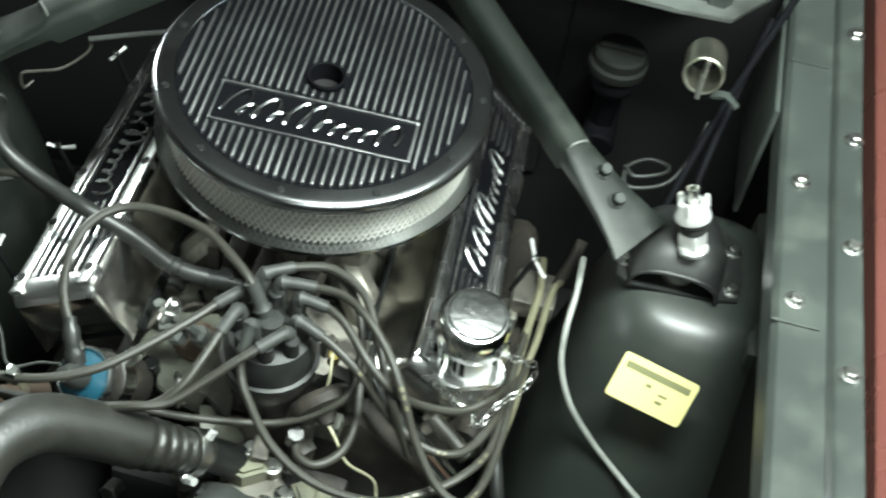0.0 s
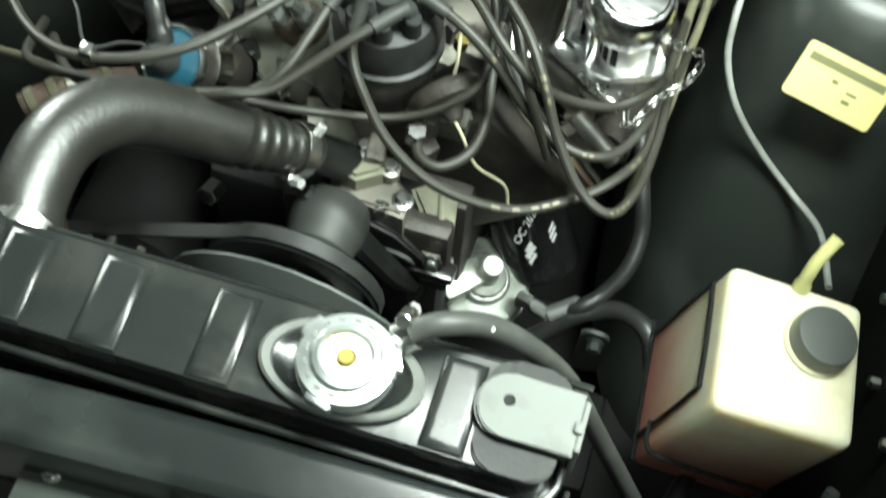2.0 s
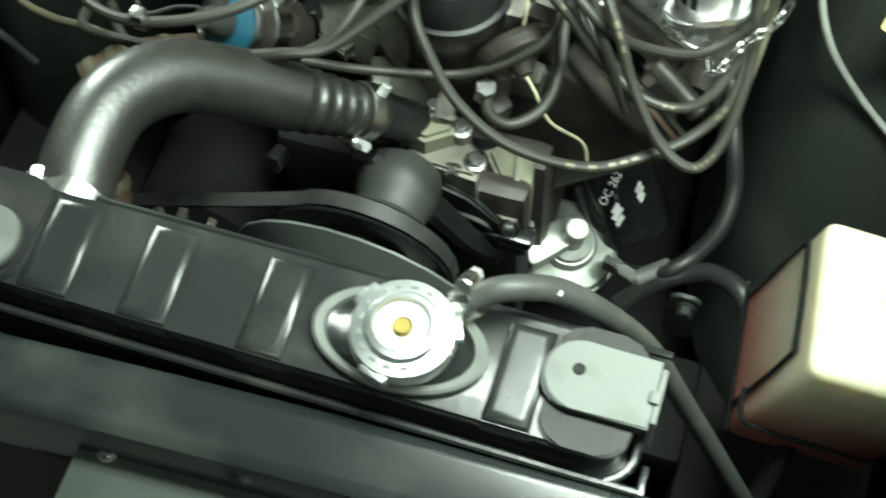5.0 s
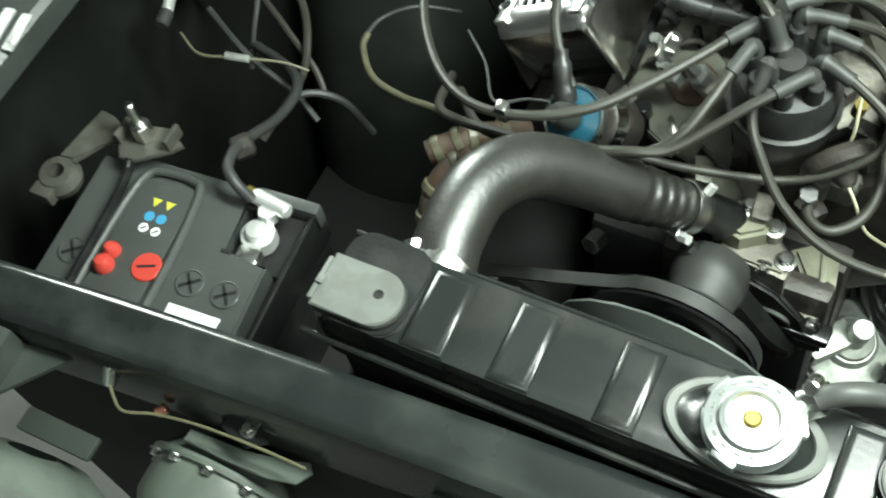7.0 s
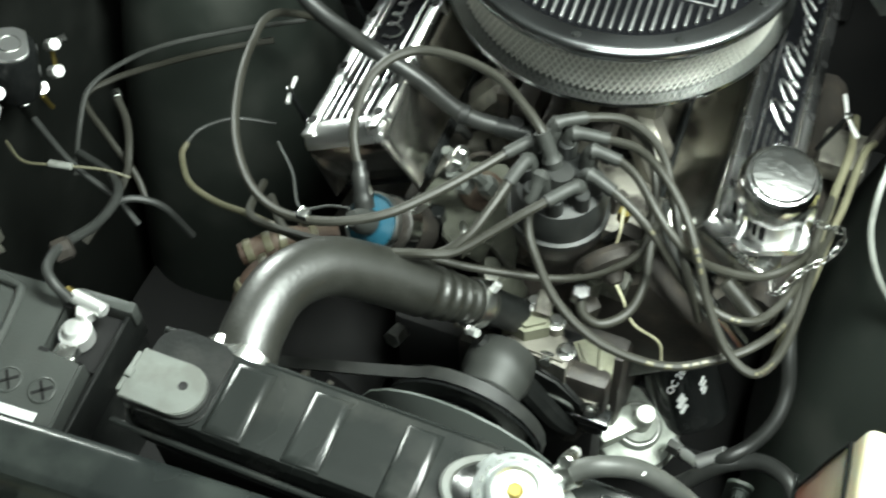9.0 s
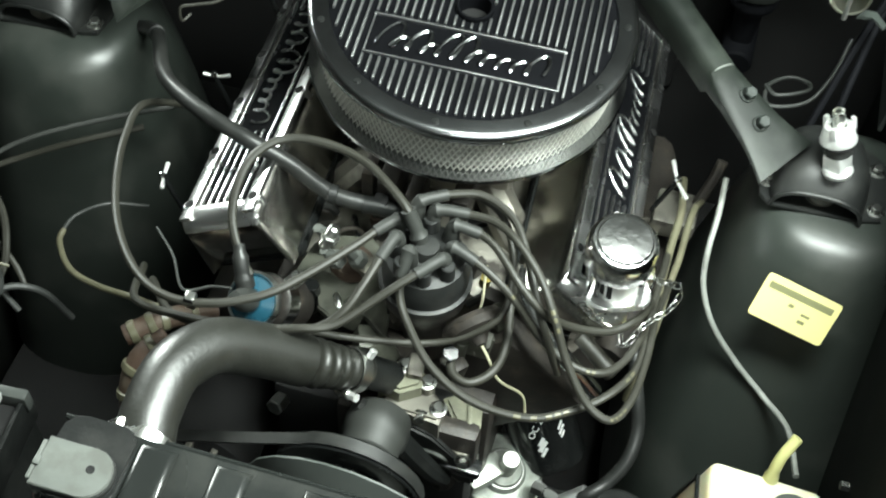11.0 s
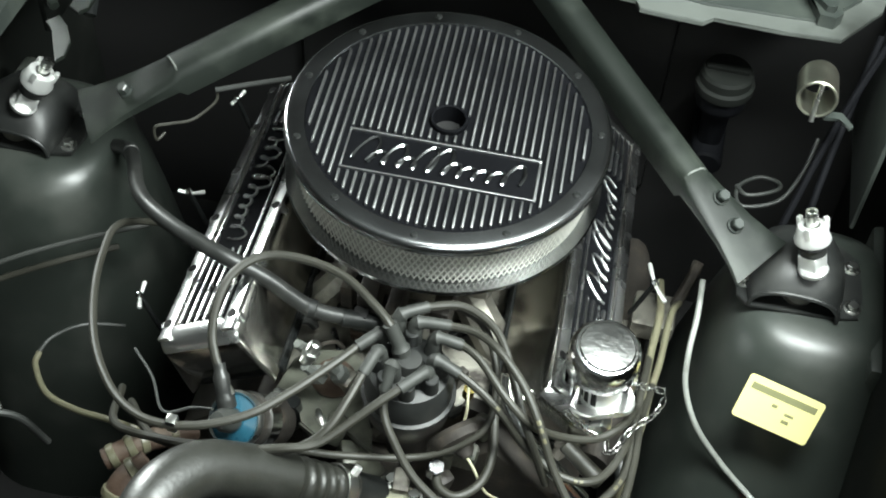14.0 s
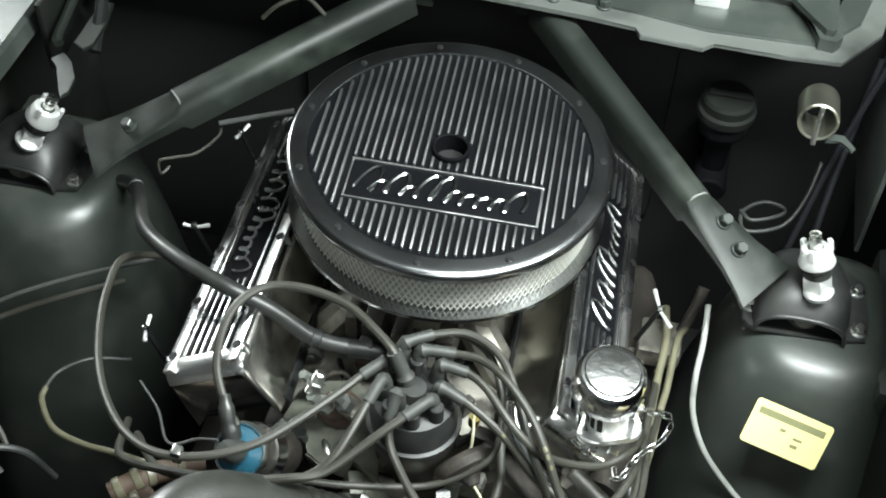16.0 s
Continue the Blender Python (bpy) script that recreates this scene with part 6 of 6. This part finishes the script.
part("plate", slab(B(), [(-0.516, -0.478), (-0.500, -0.470), (-0.492, -0.462), (-0.470, -0.458), (-0.448, -0.470), (-0.456, -0.480), (-0.482, -0.500), (-0.498, -0.502)], 0.788, 0.792, bevel=0.001), OXLEAD, hd)
for x, y in ((-0.505, -0.480), (-0.458, -0.470)):
    part("gusset", box(B(), (x - 0.002, y - 0.010, 0.790), (x + 0.002, y + 0.012, 0.806), 0.001), OXLEAD, hd)
part("nut", rod(B(), (-0.486, -0.474, 0.792), (-0.486, -0.474, 0.812), 0.0095, segs=6, soft=0.001), STEEL, hd)
part("stud", rod(B(), (-0.486, -0.474, 0.800), (-0.488, -0.472, 0.838), 0.0045, segs=14, soft=0.001), STEEL, hd)
part("hold_down_rod", sweep(B(), [(-0.489, -0.498, 0.789), (-0.487, -0.515, 0.781), (-0.482, -0.56, 0.779), (-0.474, -0.635, 0.779)], 0.0045, 10, 5), GLOSS, hd)
solid("battery_tray", box(B(), (-0.56, -0.65, 0.568), (-0.29, -0.45, 0.579), 0.003), DEEP, "black steel battery tray", "tray")
solid("battery_tray_bracket", box(B(), (-0.560, -0.56, 0.36), (-0.54, -0.52, 0.568), 0.003), DEEP, "black steel bracket under the battery tray", "bracket")

# ---- in front of the rail ----
horn = thing("horn", (-0.285, -0.745, 0.76), "grey round horn with a bolted rim in front of the rail", "horn")
hm2 = axis((-0.270, -0.713, 0.737), (-0.270, -0.613, 0.742))
part("back_shell", lathe(B(), [(0.060, 0.003), (0.057, 0.010), (0.050, 0.020), (0.034, 0.027), (0, 0.029)], 48, hm2), HORNP, horn)
part("rim", lathe(B(), [(0.056, -0.003), (0.0665, -0.003), (0.0675, 0.000), (0.0665, 0.003), (0.056, 0.003)], 48, hm2, closed=True), HORNP, horn)
part("front_shell", lathe(B(), [(0.0615, -0.002), (0.0620, -0.034), (0.056, -0.046), (0.030, -0.052), (0, -0.053)], 48, hm2), HORNP, horn)
for k in range(12):
    a = 2 * math.pi * k / 12 + 0.12
    piece("bolt", BOLT_SMALL, horn, hm2 @ pose(0.0635 * math.cos(a), 0.0635 * math.sin(a), -0.003, 180, 0, 0))
strap = [(-0.290, -0.699), (-0.240, -0.697), (-0.205, -0.691), (-0.190, -0.685), (-0.184, -0.692), (-0.192, -0.704), (-0.215, -0.709), (-0.250, -0.710), (-0.290, -0.709)]
part("mount_strap", slab(B(), strap, 0.803, 0.806, bevel=0.0008), HORNP, horn)
clip = thing("rail_clip", (-0.235, -0.676, 0.83), "small grey clip plate with a bright screw under the rail", "clip")
part("plate", slab(B(), [(-0.262, -0.684), (-0.222, -0.676), (-0.218, -0.690), (-0.232, -0.700), (-0.256, -0.694)], 0.826, 0.829, bevel=0.0008), GLOSS, clip)
part("folded_edge", box(B(), (-0.258, -0.683, 0.829), (-0.214, -0.680, 0.836), 0.001, None), HORNP, clip)
piece("bolt", BOLT_SMALL, clip, pose(-0.236, -0.687, 0.829))
solid("rail_stud", rod(B(), (-0.356, -0.698, 0.832), (-0.354, -0.688, 0.848), 0.006, segs=12, soft=0.001), STEEL, "zinc stud under the rail", "stud")
hose("horn_wire", [(-0.356, -0.697, 0.836), (-0.345, -0.707, 0.835), (-0.331, -0.714, 0.835), (-0.305, -0.706, 0.835), (-0.267, -0.700, 0.835), (-0.22, -0.697, 0.833), (-0.181, -0.696, 0.83)], 0.0013, OLIVE, "thin olive horn wire along the rail", "wire")
solid("wire_terminal", rod(B(), (-0.318, -0.700, 0.812), (-0.312, -0.694, 0.815), 0.0045, segs=12, soft=0.001), COPPER, "copper wire terminal by the horn", "terminal")
hb = thing("headlight_bucket", (-0.42, -0.80, 0.70), "grey painted headlight housing behind the grille", "headlight housing")
part("bucket", lathe(B(), [(0.02, 0.0), (0.05, 0.004), (0.075, 0.02), (0.09, 0.05), (0.095, 0.09)], 44, axis((-0.40, -0.765, 0.80), (-0.40, -0.863, 0.77))), HORNP, hb)
part("side_plate", box(B(), (-0.50, -0.83, 0.795), (-0.345, -0.772, 0.803), 0.003, None), LATCHP, hb)
part("strap", box(B(), (-0.42, -0.755, 0.803), (-0.35, -0.735, 0.809), 0.002, None), LATCHP, hb)
bk = thing("hinge_bracket", (-0.46, -0.71, 0.85), "grey folded bracket with a pale rubber stop on the rail", "bracket")
part("fold", box(B(), (-0.475, -0.745, 0.835), (-0.430, -0.700, 0.870), 0.004, None), LATCHP, bk)
part("gusset", slab(B(), [(-0.430, -0.700), (-0.385, -0.690), (-0.430, -0.745)], 0.838, 0.842), LATCHP, bk)
part("rubber_stop", rod(B(), (-0.500, -0.732, 0.852), (-0.466, -0.717, 0.850), 0.0155, segs=24, soft=0.003), CREAM, bk, "pale rubber stop")
part("stop_collar", lathe(B(), [(0.0155, 0.010), (0.018, 0.011), (0.018, 0.018), (0.0155, 0.019)], 28, axis((-0.500, -0.732, 0.852), (-0.466, -0.717, 0.850)), closed=True), BRASS, bk, "brass collar")
rb = thing("radiator_side_bracket", (0.265, -0.60, 0.83), "small black bracket beside the radiator's end", "bracket")
part("leg", box(B(), (0.252, -0.625, 0.76), (0.256, -0.590, 0.855), 0.001), GLOSS, rb)
part("foot", box(B(), (0.228, -0.640, 0.845), (0.268, -0.622, 0.849), 0.001), GLOSS, rb)
tab = thing("tower_tab", (0.262, -0.32, 0.44), "small grey steel tab with a bolt low by the fuel pump", "tab")
part("plate", slab(B(), rounded(0.246, 0.440, 0.274, 0.530, 0.010), 0.318, 0.322, XZ, 0.001), LATCHP, tab)
piece("bolt", BOLT_GREY, tab, facing((0.262, -0.322, 0.512), (0, -1, 0.1)))

# ---- cables and small fittings, driver's side ----
hose("tower_cable", [(0.300, 0.010, 0.765), (0.301, -0.031, 0.750), (0.299, -0.070, 0.732), (0.304, -0.096, 0.702), (0.325, -0.117, 0.665), (0.362, -0.136, 0.630), (0.402, -0.158, 0.608), (0.434, -0.195, 0.612), (0.446, -0.26, 0.63)], 0.0034, WHITEW, "pale grey cable lying down the shock tower", "cable")
hose("fuel_line", [(0.258, 0.05, 0.70), (0.262, -0.015, 0.72), (0.259, -0.070, 0.72), (0.257, -0.126, 0.72), (0.256, -0.172, 0.71), (0.255, -0.205, 0.68), (0.252, -0.215, 0.62)], 0.0046, TAN, "cream braided fuel line beside the engine", "fuel line")
hose("fuel_line", [(0.285, 0.04, 0.68), (0.276, 0.003, 0.70), (0.272, -0.066, 0.70), (0.267, -0.108, 0.70), (0.264, -0.15, 0.67), (0.255, -0.19, 0.60)], 0.0042, TAN, "cream fuel line running down beside the engine", "fuel line")
lk = thing("linkage_casting", (0.262, 0.03, 0.66), "dirty pale casting below the driver's-side brace", "casting")
part("arm", box(B(), (0.232, 0.000, 0.645), (0.285, 0.055, 0.675), 0.008), OLDALU, lk)
part("lug", box(B(), (0.222, -0.012, 0.620), (0.245, 0.020, 0.655), 0.006), OLDALU, lk)
part("stem", sweep(B(), [(0.28, 0.04, 0.67), (0.292, 0.06, 0.70), (0.297, 0.075, 0.72)], 0.007, 10, 5), IRON, lk)


def wing_bolt(p, arm, label):
    w = thing("wing_bolt", p, label, "wing bolt", "wing bolts of the valve covers")
    p, arm = Vector(p), Vector(arm)
    part("hub", rod(B(), p - Vector((-0.02 if p.x < 0 else 0.02, 0, 0.060)), p + Vector((0, 0, 0.004)), 0.003, segs=12, soft=0.001), GLOSS, w)
    for s in (1, -1):
        part("wing", rod(B(), p, p + arm * s + Vector((0.002, 0.002, 0.003)), 0.0018, 0.0028, 10, 0.001), ZINCW, w)
    part("knob", lathe(B(), [(0, -0.0045), (0.003, -0.0035), (0.0045, 0), (0.003, 0.0035), (0, 0.0045)], 14, Matrix.Translation(p + Vector((0, 0, 0.004)))), CHROME, w)


wing_bolt((0.249, 0.001, 0.75), (0.012, -0.026, 0), "bright T-handled wing bolt on the valve cover edge")
wing_bolt((-0.308, -0.009, 0.75), (0.016, 0.003, 0), "bright T-handled wing bolt on the valve cover edge")
wing_bolt((-0.304, -0.170, 0.75), (0.004, -0.018, 0), "bright T-handled wing bolt on the valve cover edge")
wing_bolt((-0.305, 0.150, 0.76), (0.004, 0.014, 0), "bright T-handled wing bolt on the valve cover edge")

mc = thing("brake_reservoir", (0.289, 0.30, 0.72), "black brake fluid reservoir with a ribbed cap on the firewall", "brake reservoir")
MM = Matrix.Translation((0.289, 0.300, 0))
part("body", lathe(B(), [(0.014, 0.70), (0.018, 0.76), (0.030, 0.775), (0.032, 0.782), (0.032, 0.800)], 36, MM), BLACKALU, mc)
part("cap", lathe(B(), [(0.036, 0.800), (0.037, 0.804), (0.037, 0.812), (0.033, 0.815), (0.033, 0.826), (0.030, 0.830), (0, 0.831)], 36, MM), DARKBAY, mc)
part("cap_ridge", box(B(), (0.262, 0.294, 0.830), (0.316, 0.306, 0.836), 0.002), DARKBAY, mc)
part("cylinder", rod(B(), (0.289, 0.40, 0.70), (0.289, 0.27, 0.69), 0.022, segs=24, soft=0.003), BLACKALU, mc)
sg = thing("hood_hinge_spring", (0.372, 0.15, 0.93), "pale steel hood hinge spring with a hooked end", "spring")
SA = axis((0.372, 0.126, 0.957), (0.374, 0.176, 0.946))
prof = [(0.0185, 0.0), (0.0205, -0.0006)]
for k in range(14):                     # tightly wound flat coils read as a smooth tube with fine grooves
    prof += [(0.0217, 0.0002 + 0.0036 * k), (0.0221, 0.0018 + 0.0036 * k), (0.0217, 0.0034 + 0.0036 * k)]
prof += [(0.0185, 0.050)]
part("coil", lathe(B(), prof, 40, SA, closed=True), SPRING, sg)
part("hook", sweep(B(), [SA @ Vector(p) for p in ((-0.001, 0.019, 0.0), (0.0, 0.004, -0.002), (0.0, -0.012, -0.004), (0.0, -0.024, -0.006))], 0.0028, 8, 5), STEEL, sg)
part("hinge_arm", slab(B(), [(0.386, 0.128), (0.402, 0.132), (0.414, 0.118), (0.418, 0.124), (0.406, 0.142), (0.386, 0.142)], 0.928, 0.932, bevel=0.001), BAYGREY, sg)
hg = thing("hinge_linkage", (0.43, 0.20, 0.93), "grey-black hood hinge arm at the fender", "hinge")
part("arm", sweep(B(), [(0.366, 0.055, 0.785), (0.385, 0.105, 0.835), (0.403, 0.151, 0.880), (0.420, 0.182, 0.925), (0.438, 0.212, 0.970), (0.462, 0.25, 1.03)], 0.0042, 10, 5), BLACKALU, hg)
part("plate", box(B(), (0.450, 0.10, 0.80), (0.456, 0.30, 0.955), 0.003), BAYGREY, hg)
hl = thing("hinge_linkage", (-0.50, 0.20, 0.93), "grey-black hood hinge arms at the battery-side fender", "hinge")
part("arm", sweep(B(), [(-0.455, 0.10, 0.90), (-0.462, 0.15, 0.93), (-0.480, 0.24, 0.985), (-0.50, 0.33, 1.04)], 0.008, 8, 5), GLOSS, hl)
part("plate", box(B(), (-0.520, 0.10, 0.86), (-0.512, 0.30, 0.955), 0.003), DARKBAY, hl)
part("hook_plate", slab(B(), [(-0.470, 0.086), (-0.455, 0.078), (-0.447, 0.088), (-0.448, 0.130), (-0.456, 0.168), (-0.472, 0.168), (-0.470, 0.125)], 0.918, 0.922, bevel=0.001), BRACEP, hl)
part("lever_plate", slab(B(), [(-0.488, 0.060), (-0.474, 0.048), (-0.456, 0.012), (-0.449, 0.000), (-0.443, 0.010), (-0.446, 0.034), (-0.462, 0.060), (-0.478, 0.074)], 0.912, 0.916, bevel=0.001), BRACEP, hl)
part("link_end", sweep(B(), [(-0.500, 0.158, 0.93), (-0.497, 0.125, 0.925), (-0.494, 0.092, 0.92), (-0.488, 0.084, 0.918)], 0.006, 10, 5), BRACEP, hl)
part("coil", lathe(B(), [(0.0150, 0.0), (0.0185, 0.0), (0.0190, 0.004), (0.0186, 0.008), (0.0190, 0.012), (0.0186, 0.016), (0.0190, 0.020), (0.0150, 0.022)], 36, axis((-0.470, 0.180, 0.935), (-0.470, 0.22, 0.930)), closed=True), SPRING, hl, "pale steel hinge spring")
hose("ring_wire", [(0.326, 0.185, 0.75), (0.341, 0.170, 0.752), (0.374, 0.185, 0.754), (0.376, 0.201, 0.752), (0.352, 0.206, 0.75), (0.329, 0.185, 0.748), (0.335, 0.156, 0.746), (0.378, 0.172, 0.75), (0.400, 0.207, 0.77), (0.41, 0.24, 0.80)], 0.0026, CABLE, "looped black brake pipe by the firewall", "pipe")
hose("loom", [(0.395, 0.045, 0.79), (0.400, 0.09, 0.84), (0.408, 0.13, 0.87), (0.42, 0.18, 0.90), (0.44, 0.26, 0.95)], 0.0042, BLACKALU, "black wiring loom beside the hood hinge", "wiring loom")

# ---- cables and small fittings, battery side ----
hh = thing("heater_hose", (-0.50, 0.10, 0.70), "black rubber heater hose crossing the valve cover", "hose")
HEATER = [(-0.50, 0.10, 0.70), (-0.44, 0.05, 0.74), (-0.386, 0.011, 0.780), (-0.331, -0.081, 0.820), (-0.272, -0.132, 0.842), (-0.205, -0.158, 0.842), (-0.156, -0.160, 0.820), (-0.103, -0.171, 0.800), (-0.055, -0.165, 0.790)]
part("tube", sweep(B(), HEATER, 0.0088, 14, 8), RUBBER, hh)
for p, q in ((HEATER[2], HEATER[3]), (HEATER[-2], HEATER[-1])):
    part("end_band", lathe(B(), [(0.0089, -0.005), (0.0103, -0.004), (0.0103, 0.004), (0.0089, 0.005)], 24, axis(p, q), closed=True), CAPP, hh, "dark pinched band")
he = thing("heater_elbow", (-0.05, -0.16, 0.78), "dark elbow fitting at the end of the heater hose", "fitting")
part("elbow", sweep(B(), [(-0.070, -0.169, 0.793), (-0.048, -0.164, 0.789), (-0.032, -0.158, 0.778), (-0.028, -0.152, 0.755), (-0.028, -0.150, 0.735)], 0.0098, 16, 6), CASEP, he)
for x in (-0.052, -0.020):
    part("fitting_block", box(B(), (x - 0.008, -0.168, 0.772), (x + 0.008, -0.154, 0.800), 0.002), DEEP, he)
hose("vapour_tube", [(-0.403, -0.238, 0.70), (-0.399, -0.256, 0.70), (-0.367, -0.291, 0.71), (-0.323, -0.308, 0.72), (-0.281, -0.321, 0.74), (-0.239, -0.330, 0.75)], 0.0036, TAN, "cream plastic tube looped beside the engine", "tube")
hose("vapour_tube", [(-0.335, -0.165, 0.68), (-0.371, -0.189, 0.70), (-0.398, -0.214, 0.70), (-0.404, -0.240, 0.70)], 0.0024, CABLE, "thin taped black tube end", "tube")
def ringed_hose(pts, r, n, label):
    """A brown hose held by pale rings."""
    t = thing("lower_radiator_hose", pts[0], label, "hose", "ringed lower hoses")
    part("tube", sweep(B(), pts, r, 18, 6), RUSTY, t)
    path = spline(pts, 12)
    for k in range(n):
        i = int((k + 0.5) / n * (len(path) - 2))
        part("ring", lathe(B(), [(r * 0.98, -0.0045), (r * 1.12, -0.0035), (r * 1.14, 0.0), (r * 1.12, 0.0035), (r * 0.98, 0.0045)], 22, axis(path[i], path[i + 1]), closed=True), TAN, t, "pale cream ring")


ringed_hose([(-0.272, -0.354, 0.715), (-0.251, -0.336, 0.72), (-0.235, -0.322, 0.72), (-0.20, -0.29, 0.70)], 0.0120, 4, "ribbed brown hose with cream rings beside the engine")
ringed_hose([(-0.225, -0.435, 0.66), (-0.238, -0.41, 0.70), (-0.235, -0.385, 0.73), (-0.215, -0.36, 0.74)], 0.0175, 4, "fat ribbed brown hose with cream rings behind the radiator")
WL = (("wire", [(-0.565, -0.28, 0.72), (-0.523, -0.301, 0.71), (-0.495, -0.311, 0.70), (-0.450, -0.319, 0.68), (-0.42, -0.33, 0.66)], 0.0035, CABLE, "black wire below the starter relay"),
      ("wire", [(-0.34, -0.06, 0.74), (-0.395, -0.094, 0.74), (-0.462, -0.142, 0.74), (-0.504, -0.174, 0.73), (-0.531, -0.219, 0.72), (-0.524, -0.264, 0.70), (-0.521, -0.296, 0.66)], 0.003, BOOT, "grey taped wire hanging by the battery"),
      ("wire", [(-0.36, -0.10, 0.74), (-0.414, -0.137, 0.74), (-0.476, -0.163, 0.72), (-0.520, -0.193, 0.71), (-0.535, -0.229, 0.71), (-0.490, -0.260, 0.70), (-0.446, -0.284, 0.68), (-0.426, -0.302, 0.66)], 0.0038, LEAD, "grey taped wire hanging by the battery"),
      ("wire", [(-0.497, -0.220, 0.72), (-0.474, -0.241, 0.71), (-0.456, -0.272, 0.70), (-0.452, -0.303, 0.68), (-0.463, -0.372, 0.66)], 0.0045, LEAD, "grey-black cable with a crimped eyelet"),
      ("wire", [(-0.576, -0.318, 0.72), (-0.544, -0.334, 0.72), (-0.510, -0.327, 0.72), (-0.465, -0.308, 0.71), (-0.437, -0.301, 0.70)], 0.0016, TAN, "thin yellowish wire with a connector"),
      ("wire", [(-0.45, -0.36, 0.68), (-0.43, -0.33, 0.70), (-0.40, -0.31, 0.68), (-0.38, -0.30, 0.62)], 0.004, CABLE, "black wire dropping beside the battery"),
      ("wire", [(-0.287, 0.059, 0.860), (-0.283, 0.040, 0.860), (-0.297, 0.007, 0.860), (-0.318, -0.006, 0.860), (-0.333, -0.016, 0.860), (-0.334, -0.016, 0.840), (-0.329, -0.003, 0.840)], 0.0018, LEAD, "thin grey wire clipped under the brace"),
      ("wire", [(-0.208, 0.093, 0.870), (-0.245, 0.073, 0.870), (-0.285, 0.050, 0.870)], 0.0032, CABLE, "black cable below the battery-side brace"),
      ("wire", [(-0.20, 0.20, 0.93), (-0.23, 0.215, 0.94), (-0.26, 0.205, 0.93), (-0.28, 0.20, 0.91)], 0.0028, LEAD, "thin grey wire end behind the brace"))
for nm, pts, r, mt, lb in WL:
    hose(nm, pts, r, mt, lb, "wire", "loose wires by the battery", segs=8)
solid("wire_eyelet", rod(B(), (-0.500, -0.216, 0.722), (-0.492, -0.224, 0.722), 0.006, segs=10, soft=0.001), STEEL, "crimped bright eyelet on a cable", "eyelet")
solid("wire_connector", rod(B(), (-0.515, -0.328, 0.722), (-0.490, -0.322, 0.720), 0.0042, segs=10, soft=0.001), WHITEW, "pale bullet connector on a thin wire", "connector")
rl = thing("starter_relay", (-0.600, -0.24, 0.70), "dark starter relay with bright terminals on the inner fender", "starter relay")
RM = axis((-0.606, -0.250, 0.720), (-0.596, -0.242, 0.790))
part("can", lathe(B(), [(0, 0), (0.026, 0), (0.028, 0.004), (0.028, 0.060), (0.026, 0.064), (0, 0.065)], 32, RM), GLOSS, rl)
part("top_plate", slab(B(), rounded(-0.025, -0.019, 0.025, 0.019, 0.014), 0.065, 0.069, RM, 0.001), ALU, rl, "pale metal top plate")
part("plate_recess", lathe(B(), [(0.011, 0.0688), (0.012, 0.0700), (0.013, 0.0688)], 24, RM), STEEL, rl)
for p, q, r, mt in (((-0.592, -0.196, 0.742), (-0.578, -0.200, 0.752), 0.0075, ZINCW), ((-0.590, -0.184, 0.736), (-0.584, -0.176, 0.738), 0.005, STEEL), ((-0.594, -0.205, 0.706), (-0.580, -0.208, 0.716), 0.008, ZINCW),
                    ((-0.588, -0.198, 0.742), (-0.586, -0.206, 0.712), 0.003, BRASS), ((-0.594, -0.232, 0.706), (-0.584, -0.236, 0.716), 0.008, STEEL), ((-0.590, -0.236, 0.700), (-0.586, -0.232, 0.676), 0.003, BRASS),
                    ((-0.598, -0.290, 0.756), (-0.584, -0.293, 0.768), 0.0085, ZINCW), ((-0.588, -0.300, 0.752), (-0.580, -0.318, 0.752), 0.006, ZINCW), ((-0.594, -0.262, 0.716), (-0.586, -0.264, 0.722), 0.006, STEEL)):
    part("terminal", rod(B(), p, q, r, segs=8, soft=0.001), mt, rl)
part("lug_sleeve", rod(B(), (-0.580, -0.318, 0.752), (-0.576, -0.336, 0.752), 0.0075, segs=12, soft=0.002), CABLE, rl, "dark cable sleeve")

# label placed on the tower slope
part("paper", slab(B(), rounded(-0.042, -0.027, 0.042, 0.027, 0.004), 0.0, 0.0008, LP), YELLOW, lab)
for x0, x1, y0, y1 in ((-0.036, 0.036, 0.011, 0.019), (0.008, 0.018, -0.004, -0.001), (0.008, 0.016, -0.013, -0.009), (-0.008, -0.002, 0.000, 0.004)):
    part("print_bar", box(B(), (x0, y0, 0.0008), (x1, y1, 0.0011), 0, LP), INK, lab)
